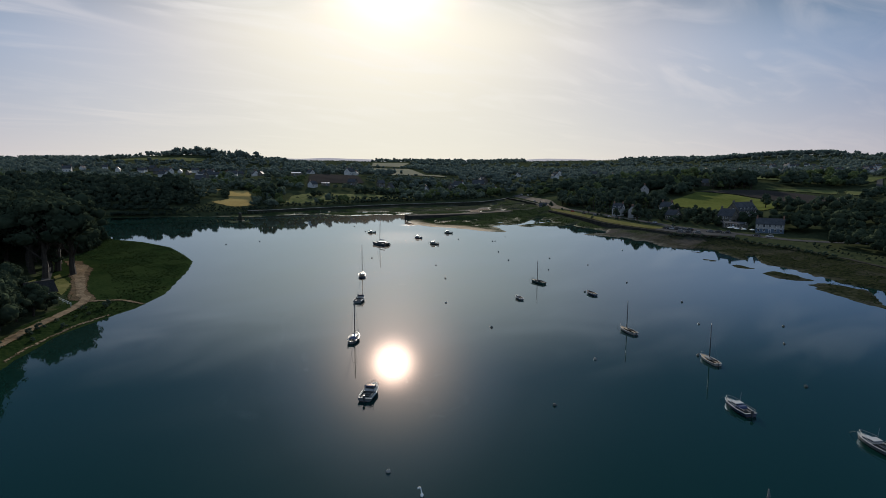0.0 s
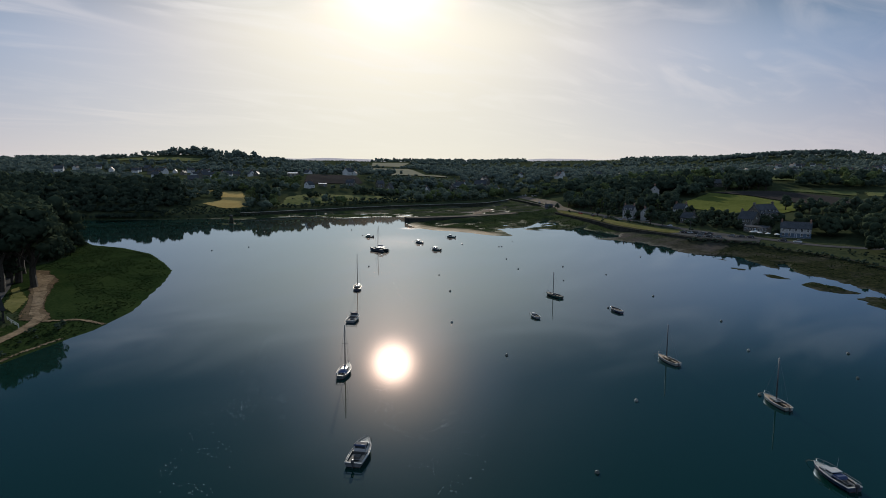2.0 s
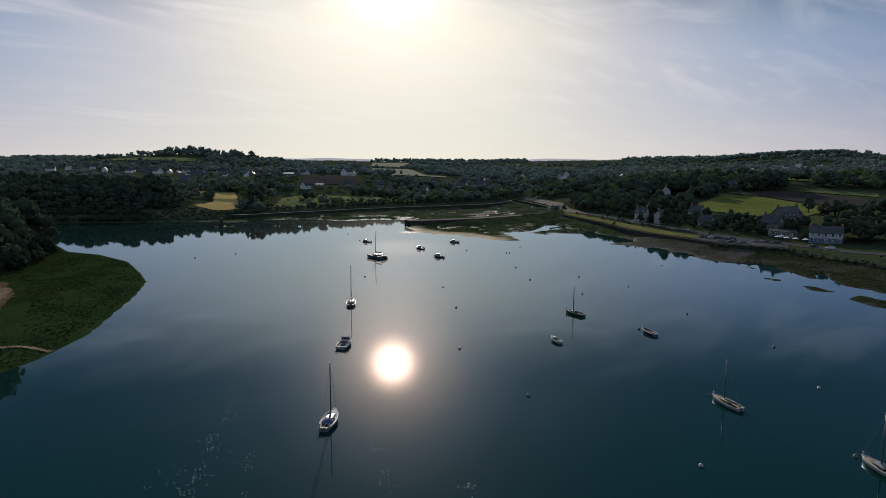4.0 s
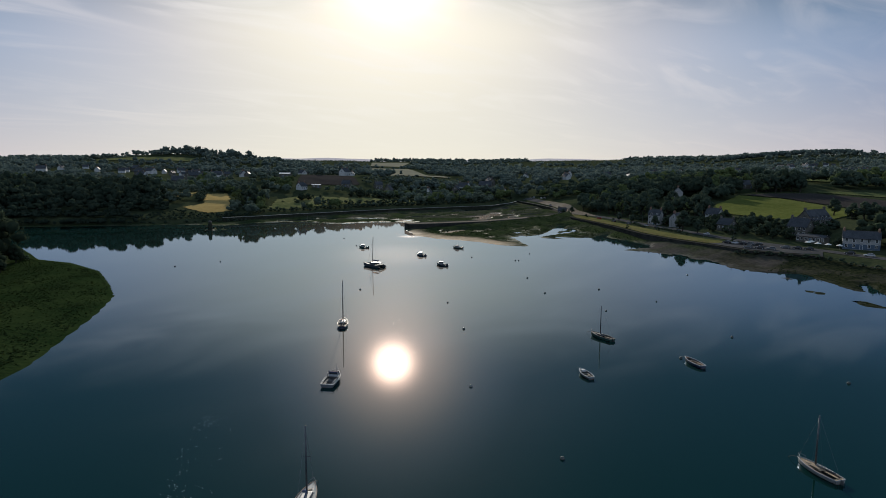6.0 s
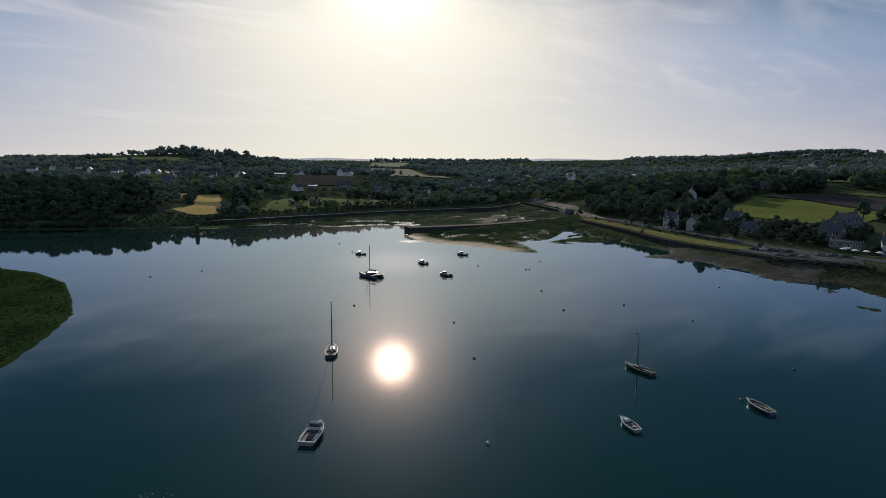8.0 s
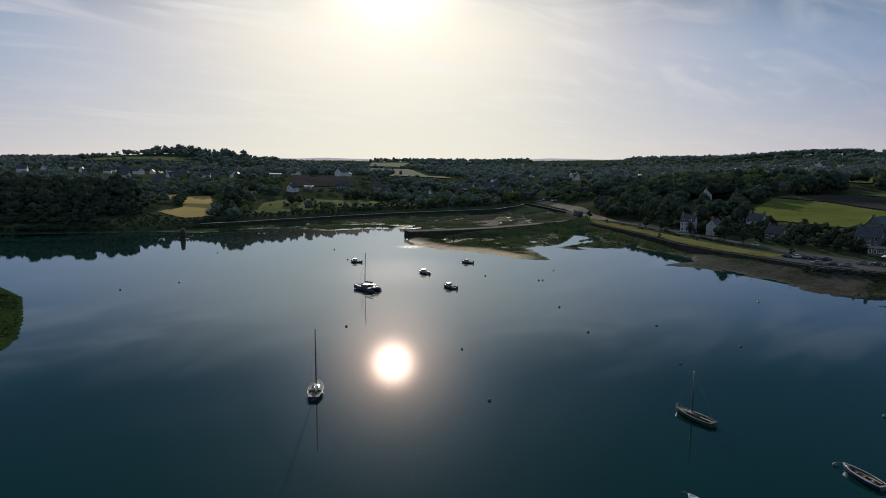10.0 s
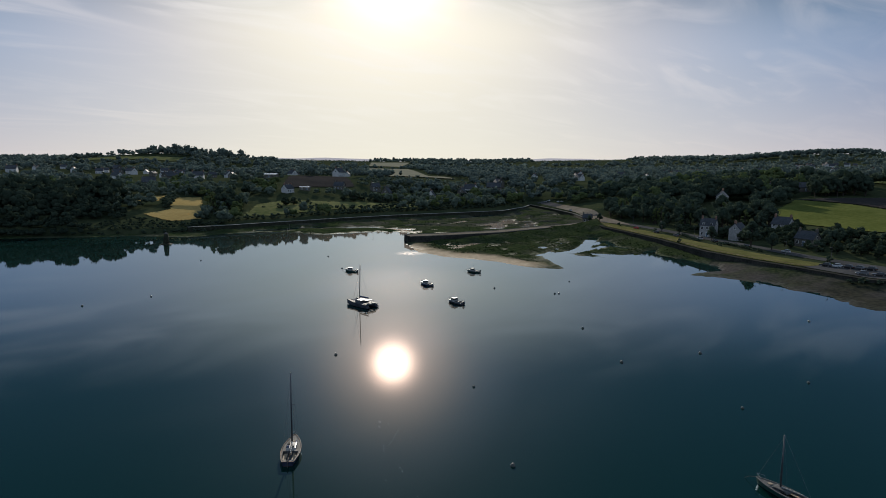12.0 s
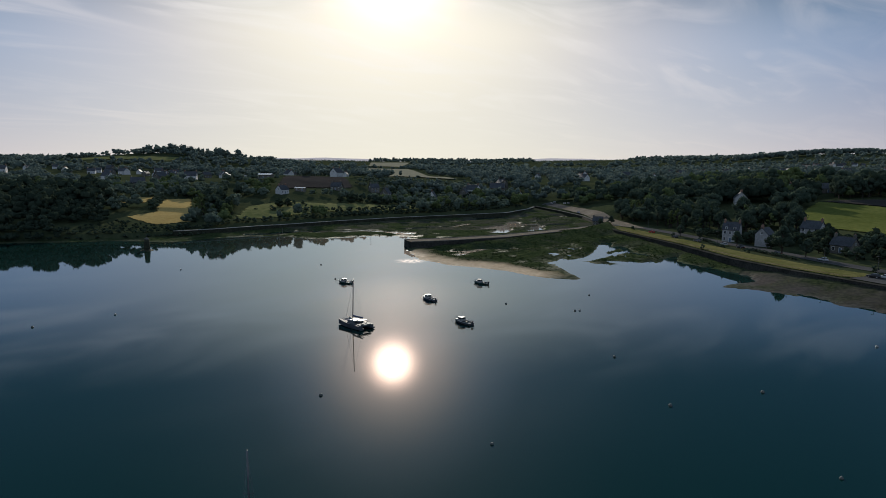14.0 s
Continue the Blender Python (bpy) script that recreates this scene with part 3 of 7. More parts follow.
def height(x, y):
    return float(ground(x, y)[0])

# ---- the lie of the land ----
EAST_SHORE = [(140, 100), (134, 190), (132.5, 209), (133.5, 217), (134.5, 226), (141.5, 232.5), (146.5, 243), (148, 254), (145, 263.5),
              (138.6, 264), (136.8, 277), (135.5, 293), (130, 308), (124.3, 326), (119, 338), (118.5, 350), (119.4, 361), (111, 364), (114, 372),
              (112.4, 378.5), (106, 381), (103, 385.7), (99, 389.5), (92.6, 392.4), (90, 395.5), (96.7, 401), (110, 407.4), (111, 415), (110.5, 426),
              (107, 433), (102, 441), (96, 452), (84, 450), (80.7, 448), (70.3, 450.4), (66, 441), (57.6, 445), (54, 453), (50, 457), (44, 453), (38.6, 449), (38.7, 442.7), (39.8, 429.3)]
ISLETS = [[(130, 252), (138, 255.6), (140.3, 249), (142.4, 242.6), (141.4, 233.6), (135.2, 234.4), (130.3, 239)],
          [(127, 275.3), (131, 272.8), (132.7, 261.3), (127.4, 263.6)], [(122, 291), (125, 289), (127, 283), (122.9, 281)]]
SPIT_SHORE = [(42, 408), (34, 408), (26, 414), (16, 427), (5, 435), (-7, 441), (-14, 450), (-21, 457), (-27, 485), (-29, 500)]
FAR_SHORE = [(-31, 549), (-40, 555), (-57, 554), (-73, 544), (-84, 536), (-109, 552), (-125, 549), (-139, 542), (-150, 528),
             (-160, 516), (-194, 520), (-220, 511), (-246, 505), (-300, 494), (-500, 480), (-2600, 460), (-4900, 460),
             (-4900, 4900), (4900, 4900), (4900, -400), (150, -400)]
LAND = EAST_SHORE + SPIT_SHORE + FAR_SHORE
DIKE = [(-500, 490), (-300, 503), (-246, 514), (-194, 529), (-170, 541), (-153, 553), (-132, 575), (-117, 588), (-85, 620),
        (-47, 652), (-4, 680), (44, 712), (70, 765), (81, 800)]
SEAWALL = [(99, 590), (95, 553), (100, 525), (107, 485), (112, 436), (120, 408), (129, 388), (138, 364), (162, 345),
           (177, 315), (181, 274), (181, 150)]
UPLAND = [(-2600, 470)] + DIKE + [(93, 736), (101, 673)] + SEAWALL + [(190, -400), (4900, -400), (4900, 4900), (-4900, 4900), (-4900, 470)]
POINT = [(-91.5, 124), (-94, 138), (-95.3, 149), (-94.6, 161), (-91.5, 180), (-92, 202), (-97, 222), (-103, 247), (-111, 272),
         (-123, 292), (-142, 320), (-166, 341), (-186, 350), (-203, 370), (-228, 398), (-300, 410), (-700, 400),
         (-1500, -400), (-90, -400), (-88, 60)]
POINT_BANK = [(-104, -400), (-104, 130), (-110, 165), (-118, 190), (-142, 205), (-165, 255), (-172, 300), (-188, 332),
              (-208, 362), (-300, 400), (-700, 390), (-1500, -400)]
SAND = [(-26, 474), (-20, 460), (-8, 446), (8, 438), (18, 427), (25, 418)]
GUTS = [([(38.6, 449), (44.3, 453), (56.6, 462), (67.8, 483.6), (75, 506), (82, 524)], 3.2), ([(56.6, 459), (70, 476), (80, 488), (84, 482), (88, 476)], 2.2),
        ([(73.7, 492), (85, 509), (84.8, 491)], 2.2), ([(-20, 494), (-6, 484.5), (3.8, 485), (8.5, 493), (23, 496.5)], 2.2), ([(-3, 472), (2.4, 484.6)], 1.6),
        ([(24.3, 577), (31.6, 594), (31, 618), (40, 618), (43, 650)], 4.8), ([(48, 592), (54, 600), (55.5, 619)], 3.6), ([(20, 691), (40, 704), (58, 711)], 4.6), ([(86, 714), (94, 693)], 2.6)]
CAUSEWAY = [(-20, 488), (-6, 497), (26, 515), (57, 542), (84, 566), (100, 588)]
CREEKS = [([(-33, 566), (-60, 581), (-100, 578), (-128, 556)], 5.0), ([(22, 602), (40, 630), (62, 640)], 5.0),
          ([(-5, 660), (25, 688), (50, 690)], 4.0), ([(60, 660), (75, 690)], 3.0), ([(-40, 590), (-5, 612), (10, 640)], 2.0), ([(50, 610), (80, 622), (90, 650)], 2.0),
          ([(10, 530), (40, 560), (60, 585)], 1.5), ([(100, 470), (92, 455), (88, 436)], 1.8), ([(104, 440), (98, 425)], 1.5), ([(150, 300), (140, 275)], 1.6), ([(110, 333), (124, 324), (137, 319)], 3.4), ([(137, 319), (134, 297), (142, 258), (143, 238)], 3.2), ([(143, 238), (152, 214), (142, 192)], 2.2)]
HILLS = [(-210, 600, 1.7, 70), (-142, 732, 3.0, 45), (-190, 830, 11.5, 80), (-330, 620, -1.5, 140), (-450, 900, 2.0, 260),
         (-625, 1620, 31, 165), (-1300, 1500, 17, 600), (-60, 980, 8.0, 110), (-130, 1480, 8.0, 170), (0, 1500, -1.5, 420), (260, 680, 16.2, 130),
         (330, 540, -13.0, 120), (190, 760, -4.8, 90), (420, 900, 3.0, 260), (900, 1300, 5.0, 420), (1200, 2150, 28.0, 270),
         (600, 1900, -7.7, 450), (0, 3700, -10, 1000), (-1600, 3800, 78, 1500), (2200, 3800, 108, 1600),
         (600, 450, 19.3, 250), (-900, 600, 11.8, 350), (1700, 1200, 19.6, 700), (0, 4800, -8.7, 2500), (-45, 765, -11, 45)]


def to_line(line, x, y):
    """Distance of points from a line of corners."""
    d = np.full(np.shape(x), 1e9)
    for (ax, ay), (bx, by) in zip(line, line[1:]):
        ex, ey = bx - ax, by - ay
        k = np.clip(((x - ax) * ex + (y - ay) * ey) / (ex * ex + ey * ey), 0, 1)
        d = np.minimum(d, np.hypot(x - ax - k * ex, y - ay - k * ey))
    return d


def inside(outline, x, y):
    """Distance of points from an outline, positive inside."""
    hit = np.zeros(np.shape(x), bool)
    for (ax, ay), (bx, by) in zip(outline, outline[1:] + outline[:1]):
        if ay != by:
            hit ^= ((ay > y) != (by > y)) & (x < (bx - ax) * (y - ay) / (by - ay) + ax)
    d = to_line(outline + outline[:1], x, y)
    return np.where(hit, d, -d)


def ripple(x, y, size, seed=0.0):
    """Cheap smooth unevenness, about -1 to 1."""
    a, b = x / size + seed, y / size - 1.7 * seed
    return (np.sin(1.3 * a + 0.7 * b + 2 * np.sin(0.6 * b + seed)) + np.sin(-0.8 * a + 1.5 * b + 1.5 * np.sin(0.9 * a)) +
            np.sin(2.3 * a + 0.4 * b + np.sin(1.9 * b))) / 3


def ground(x, y):
    """Height of the ground, and which cover it bears (0 upland, 1 tidal flat, 2 salt meadow, 3 bed of the water)."""
    x, y = np.asarray(x, float), np.asarray(y, float)
    shore, up, point, bank = inside(LAND, x, y), inside(UPLAND, x, y), inside(POINT, x, y), inside(POINT_BANK, x, y)
    out = np.max([inside(islet, x, y) for islet in ISLETS], 0)
    shore = np.maximum(shore, out)
    z = np.clip(0.09 * np.maximum(shore, point), -3.0, 0)
    cover = np.full(z.shape, 3)
    # tidal flats, their edge frayed
    fray = ((x > 45) & (y < 480)) * np.clip(1 - np.abs(shore) / 12, 0, 1)
    shore = shore + fray * (1.6 * ripple(x, y, 4.2, 1.3) + 0.9 * ripple(x, y, 2.0, 4.1))
    flat = np.clip(0.02 + 0.05 * shore, 0.0, 0.55) + np.clip(0.02 * (shore - 10), 0, 1.3) * (x > 60)
    calm = np.clip(to_line(SAND, x, y) / 14, 0.12, 1)
    flat = flat + calm * (0.3 * ripple(x, y, 5.5) * np.clip(shore / 6, 0.1, 1) + 0.16 * ripple(x, y, 1.9, 3)) + 0.12 * (1 - calm)
    flat = flat + 1.5 * np.clip(1 - to_line(SEAWALL, x, y) / 16, 0, 1) ** 1.3 + 0.7 * np.clip(1 - to_line(DIKE[5:], x, y) / 12, 0, 1)
    flat = flat + 1.3 * np.clip(1 - to_line(SEAWALL[5:9], x, y) / 18, 0, 1)
    flat = flat + (1.3 + 2.0 * np.clip((x + 6) / 32, 0, 1)) * np.clip(1 - to_line(CAUSEWAY, x, y) / 17, 0, 1)
    flat = flat + 0.55 * np.clip(1.3 - to_line([(-140, 548), (-84, 545), (-60, 562), (-32, 566)], x, y) / 10, 0, 1) + 0.3 * np.clip((y - 560) / 20, 0, 1)
    flat = flat - (1.1 * np.clip(ripple(x, y, 6.0, 2.2) - 0.2, 0, 1) + 1.5 * np.clip(ripple(x, y, 2.1, 5.0) - 0.12, 0, 1)) * ((x > 40) & (x < 112) & (y > 405) & (y < 520)) * np.clip(to_line(SEAWALL, x, y) / 10 - 0.6, 0, 1) * np.clip(to_line(CAUSEWAY, x, y) / 12 - 0.8, 0, 1)
    for line, width in CREEKS:
        flat = flat - 2.3 * np.exp(-(to_line(line, x, y) / width) ** 2)
    flat = np.where(out > 0, np.maximum(flat, 0.1 + 0.12 * out), flat)
    for line, wide in GUTS:
        gut = to_line(line, x, y) + 0.8 * ripple(x, y, 3.0, 4)
        flat = np.minimum(flat, np.clip(0.35 * (gut - wide), -0.5, 9.0) + np.where(gut > wide + 5, 9.0, 0.0))
    z, cover = np.where(shore > 0, flat, z), np.where(shore > 0, 1, cover)
    # salt meadow of the point
    z = np.where(point > 0, np.clip(0.22 * point, 0, 1.1) + 0.12 * ripple(x, y, 2.2, 1) * np.clip(point / 6, 0, 1), z)
    cover = np.where(point > 0, 2, cover)
    rise = 1.1 + 1.6 * np.clip(bank / 6, 0, 1) + 12 * (1 - np.exp(-np.maximum(bank - 12, 0) / 70))
    z, cover = np.where(bank > 0, rise, z), np.where(bank > 0, 0, cover)
    # upland with its hills
    shelf = 42 * np.clip((x - 60) / 40, 0, 1) * np.clip((660 - y) / 60, 0, 1)
    back = np.maximum(up - shelf, 0)
    hills = sum(h * np.exp(-((x - a) ** 2 + (y - b) ** 2) / (2.0 * s * s)) for a, b, h, s in HILLS)
    high = 4.3 + hills * (1 - np.exp(-back / 70)) + 0.35 * ripple(x, y, 23, 2) * np.clip(back / 40, 0, 1)
    high = high + 2.2 * ripple(x, y, 170, 5) * np.clip((back - 500) / 600, 0, 1)
    high = np.where(x < 90, np.minimum(high, 2.6 + (0.45 - 0.335 * np.clip((-140 - x) / 18, 0, 1) * np.clip((650 - y) / 45, 0, 1) * np.clip((x + 265) / 25, 0, 1)) * up + 4 * np.clip((-225 - x) / 25, 0, 1)), high)
    high = np.where((x > 150) & (y < 352), np.minimum(high, 2.0 + 0.3 * up), high)
    z, cover = np.where(up > 1.2, high, z), np.where(up > 1.2, 0, cover)
    return z, cover
# ---- ground ----
def steps(low, high, fine, lo_end, hi_end, growth=1.06):
    mid = list(np.arange(low, high + 0.1, fine))
    up, step = [], fine
    while (up[-1] if up else high) < hi_end:
        step *= growth
        up.append((up[-1] if up else high) + step)
    down, step = [], fine
    while (down[-1] if down else low) > lo_end:
        step *= growth
        down.append((down[-1] if down else low) - step)
    return np.array(down[::-1] + mid + up)


gx, gy = steps(-250, 260, 2.5, -4900, 4900), steps(120, 720, 2.5, -380, 4800)
GX, GY = np.meshgrid(gx, gy)
GZ, COVER = ground(GX, GY)
nx, ny = len(gx), len(gy)
corner = (np.arange(ny - 1)[:, None] * nx + np.arange(nx - 1)).ravel()
quads = np.stack([corner, corner + 1, corner + nx + 1, corner + nx], 1)
land_mesh = mesh_of("ground", np.stack([GX, GY, GZ], -1).reshape(-1, 3), quads, [M["upland"], M["flat"], M["meadow"], M["bed"]], True)
cover = COVER.ravel()
kinds = np.stack([cover[quads[:, k]] for k in range(4)], 1)
land_mesh.polygons.foreach_set("material_index", np.where((kinds == 0).any(1), 0, kinds.min(1)).astype(np.int32))
flat_x, flat_y = GX.ravel(), GY.ravel()
sand_line = to_line(SAND, flat_x, flat_y)
weed_bar = to_line([(-125, 554), (-84, 545), (-60, 560), (-35, 560)], flat_x, flat_y)
mud_side = inside([(84, 400), (100, 440), (112, 436), (128, 386), (150, 345), (125, 300), (100, 340), (84, 390)], flat_x, flat_y)
weed = np.clip(0.75 - 0.05 * np.clip(mud_side + 4, 0, 30), 0, 1)
weed = np.where(flat_y > 585, 0.4, weed) + 0.6 * np.clip(1 - weed_bar / 9, 0, 1)
for key, values in (("sand", np.clip(1.35 - sand_line / 9 + 0.25 * ripple(flat_x, flat_y, 3.0), 0, 1)), ("weed", np.clip(weed, 0, 1)), ("dark_weed", np.clip((flat_x - 108) / 14, 0, 1) * np.clip((400 - flat_y) / 40, 0, 1)),
                    ("wet", np.clip((0.36 - GZ.ravel()) * 4, 0, 1) * np.clip(0.5 + ripple(flat_x, flat_y, 4.0, 7) * 1.2, 0, 1) * 0.03 * np.clip(sand_line / 14, 0, 1))):
    layer = land_mesh.attributes.new(key, "FLOAT", "POINT")
    layer.data.foreach_set("value", values.astype(np.float32))
land = tagged(new("ground", land_mesh), "wooded estuary banks with green tidal flats and salt meadow", "ground", kind="structure")

sea = mesh_of("water", [(-2600, -380, 0), (260, -380, 0), (260, 820, 0), (-2600, 820, 0)], [(0, 1, 2, 3)], [M["water"]])
tagged(new("water", sea), "calm dark teal estuary water mirroring the sky", "water", kind="structure")


def resample(line, n):
    p = np.array(line, float)
    s = np.r_[0, np.cumsum(np.hypot(*np.diff(p, axis=0).T))]
    u = np.linspace(0, s[-1], n)
    return np.stack([np.interp(u, s, p[:, 0]), np.interp(u, s, p[:, 1])], 1)


def drape(name, side_a, side_b, mat, label, category, lift_by=0.15, along=30, across=8, kind="structure", wobble=0.0):
    """A skin laid on the ground between two lines."""
    a, b = resample(side_a, along), resample(side_b, along)
    k = np.linspace(0, 1, across)[None, :, None]
    p = a[:, None] * (1 - k) + b[:, None] * k
    if wobble:
        w = wobble * (ripple(p[..., 0], p[..., 1], 9.0) + 0.45 * ripple(p[..., 0], p[..., 1], 2.3, 2.0))
        p = p + np.stack([w, 0.7 * w], -1)
    z = np.maximum(ground(p[..., 0], p[..., 1])[0], 0.02) + lift_by
    verts = np.concatenate([p, z[..., None]], -1).reshape(-1, 3)
    c = (np.arange(along - 1)[:, None] * across + np.arange(across - 1)).ravel()
    me = mesh_of(name, verts, np.stack([c, c + 1, c + across + 1, c + across], 1), [mat], True)
    u, w = np.linspace(0, 1, along)[:, None], k[:, :, 0]
    span, run = np.hypot(*(a - b).T)[:, None], np.hypot(*np.diff(a, axis=0).T).sum()
    layer = me.attributes.new("edge", "FLOAT", "POINT")
    layer.data.foreach_set("value", np.minimum(np.minimum(w, 1 - w) * span, np.minimum(u, 1 - u) * run).ravel().astype(np.float32))
    return tagged(new(name, me), label, category, kind=kind)


def ribbon(line, width):
    p = resample(line, 60)
    d = np.gradient(p, axis=0)
    n = np.stack([-d[:, 1], d[:, 0]], 1) / np.hypot(d[:, 0], d[:, 1])[:, None]
    return p + n * width / 2, p - n * width / 2


# ---- fields ----
drape("field", [(-216, 577), (-206, 600), (-218, 630), (-229, 660)], [(-188, 557), (-172, 575), (-183, 600), (-196, 635), (-208, 664)], M["gold"], "golden mown hay field above the wooded bank", "field", 0.35, 60, 14, wobble=0.8)
drape("field", [(-230, 634), (-236, 655), (-238, 676)], [(-246, 628), (-251, 646), (-256, 664)], M["gold"], "small golden hay field beside a hedge", "field", 0.35, wobble=0.8)
drape("field", [(-150, 583), (-130, 596), (-104, 637), (-60, 664), (-31, 684)], [(-156, 640), (-139, 674), (-110, 678), (-70, 700), (-34, 716)], M["rough"], "rough green pasture sloping down to the dike", "field", 0.35, 40, 14)
drape("field", [(206, 460), (189, 515), (201, 550), (240, 595)], [(230, 448), (276, 484), (262, 556), (242, 596)], M["green"], "sunlit yellow-green pasture behind the quay houses", "field", 0.5, 50, 24)
drape("field", [(243, 597), (264, 558), (279, 488)], [(302, 590), (322, 550), (334, 510)], M["plough"], "dark ploughed field beyond the pasture", "field", 0.5, 40, 16)
drape("field", [(305, 594), (325, 566), (345, 545)], [(310, 603), (340, 586), (362, 573)], M["dull"], "strip of pale green grass behind the ploughed field", "field", 0.5, 30, 8)
drape("field", [(366, 572), (350, 545)], [(387, 553), (362, 520)], M["rough"], "small pale green field beside the country road", "field", 0.5, 20, 10)
drape("field", [(-62, 1010), (8, 962)], [(-230, 1640), (-110, 1690)], M["pale"], "pale dry hillside field among woods", "field", 1.2, 16, 40)
drape("field", [(-158, 722), (-100, 798)], [(-178, 835), (-124, 888)], M["plough"], "brown ploughed field on the hillside", "field", 0.7, 24, 16)
drape("field", [(-385, 650), (-357, 662)], [(-430, 742), (-400, 760)], M["gold"], "dry yellow meadow between dark woods", "field", 0.8, 12, 16)
drape("field", [(262, 730), (304, 692), (379, 645), (428, 624)], [(335, 830), (400, 810), (470, 780), (540, 745)], M["dull"], "dull green pasture on the rise", "field", 0.8, 40, 24)
drape("field", [(-770, 1440), (-560, 1440)], [(-780, 1490), (-560, 1500)], M["rough"], "thin light green field on the hilltop", "field", 1.0, 16, 8)

drape("field", [(-236, 2030), (-140, 2030)], [(-300, 2660), (-143, 2700)], M["pale"], "pale stubble field high on the ridge", "field", 1.4, 16, 40)
drape("field", [(-300, 1580), (-252, 1660)], [(-392, 2060), (-338, 2200)], M["rough"], "light green field beneath the skyline", "field", 1.4, 16, 30)

# ---- promenade, roads, walls ----
ROAD = [(92, 800), (101, 736), (109, 672), (111, 612), (114, 580), (124, 543), (135, 485), (144, 448), (150, 415), (158, 393), (173, 366), (185, 335), (198, 326), (230, 316), (270, 310)]
drape("road", *ribbon(ROAD, 8.5), M["tar"], "grey asphalt quay road along the houses", "road", 0.16, 60, 4)
LANE = [(360, 528), (400, 574), (470, 675), (545, 796)]
drape("road", *ribbon(LANE, 5.0), M["tar"], "grey country road climbing between fields", "road", 0.6, 60, 4)
drape("apron", [(101.5, 586), (101.8, 630), (102.6, 674), (96, 738)], [(117, 566), (117, 612), (114, 674), (105, 740)], M["gravel"], "trodden gravel apron at the root of the jetty", "gravel", 0.27, 60, 8, wobble=0.5)
drape("verge", [(99, 588), (97, 553), (102, 525), (109, 485), (114, 437), (122, 410), (131, 390)], [(103, 590), (110, 553), (115, 530), (122, 482), (129, 444), (137, 413), (146, 396)],
      M["verge"], "sunlit strip of mown grass above the sea wall", "grass", 0.22, 60, 8)
drape("footpath", *ribbon([(101.5, 588), (100, 553), (105, 525), (112, 485), (117, 437), (125, 410), (134, 391)], 1.6), M["path"], "thin worn path along the sea wall", "path", 0.27, 80, 7)
drape("car_park", [(131, 390), (140, 366), (163, 347)], [(150, 398), (160, 382), (172, 362)], M["tar"], "asphalt parking area beside the sea wall", "car park", 0.2, 20, 6)


def wall_along(name, line, foot, top, thick, mat, label, cap=None, category="wall"):
    """A battered masonry wall that follows a line, with a coping."""
    p = resample(line, max(12, int(len(line) * 5)))
    d = np.gradient(p, axis=0)
    n = np.stack([-d[:, 1], d[:, 0]], 1) / np.hypot(d[:, 0], d[:, 1])[:, None]

    def sweep(profile, mate, nm, parent=None):
        k = len(profile)
        verts = np.array([[(*(q + m * off), z) for off, z in profile] for q, m in zip(p, n)]).reshape(-1, 3)
        faces = [[i * k + j, i * k + (j + 1) % k, (i + 1) * k + (j + 1) % k, (i + 1) * k + j] for i in range(len(p) - 1) for j in range(k)]
        ends = [[0, 1, 2, 3], [(len(p) - 1) * k + j for j in (3, 2, 1, 0)]]
        ob = new(nm, mesh_of(nm, verts, faces + ends, [mate]))
        ob.parent = parent
        return ob

    ob = tagged(sweep([(-thick, foot), (-thick + 0.3, top), (thick, top), (thick, foot)], mat, name), label, category, kind="structure")
    if cap:
        sweep([(-thick + 0.15, top + 0.003), (-thick + 0.15, top + 0.16), (thick + 0.1, top + 0.16), (thick + 0.1, top + 0.003)], cap, "coping", ob)
    return ob


wall_along("sea_wall", SEAWALL[8::-1], -0.5, 4.3, 1.3, M["dark_stone"], "dark granite sea wall below the promenade", M["dark_stone"])
wall_along("sea_wall", SEAWALL[7:], -0.5, 2.5, 1.2, M["dark_stone"], "low dark granite wall below the shore road", M["dark_stone"])
wall_along("dike_wall", DIKE[4:], -0.3, 3.5, 1.2, M["black_stone"], "long curved granite dike around the tidal basin", M["pale_cap"])
wall_along("basin_wall", [(81, 800), (93, 736), (101, 673), (99, 592)][::-1], -0.3, 4.1, 1.2, M["black_stone"], "dark basin wall below the mill road", M["coping"])

# the old causeway and landing jetty
FRONT = [(-27, 493), (-6, 501), (26, 519), (55, 546), (81, 569), (100, 592)]


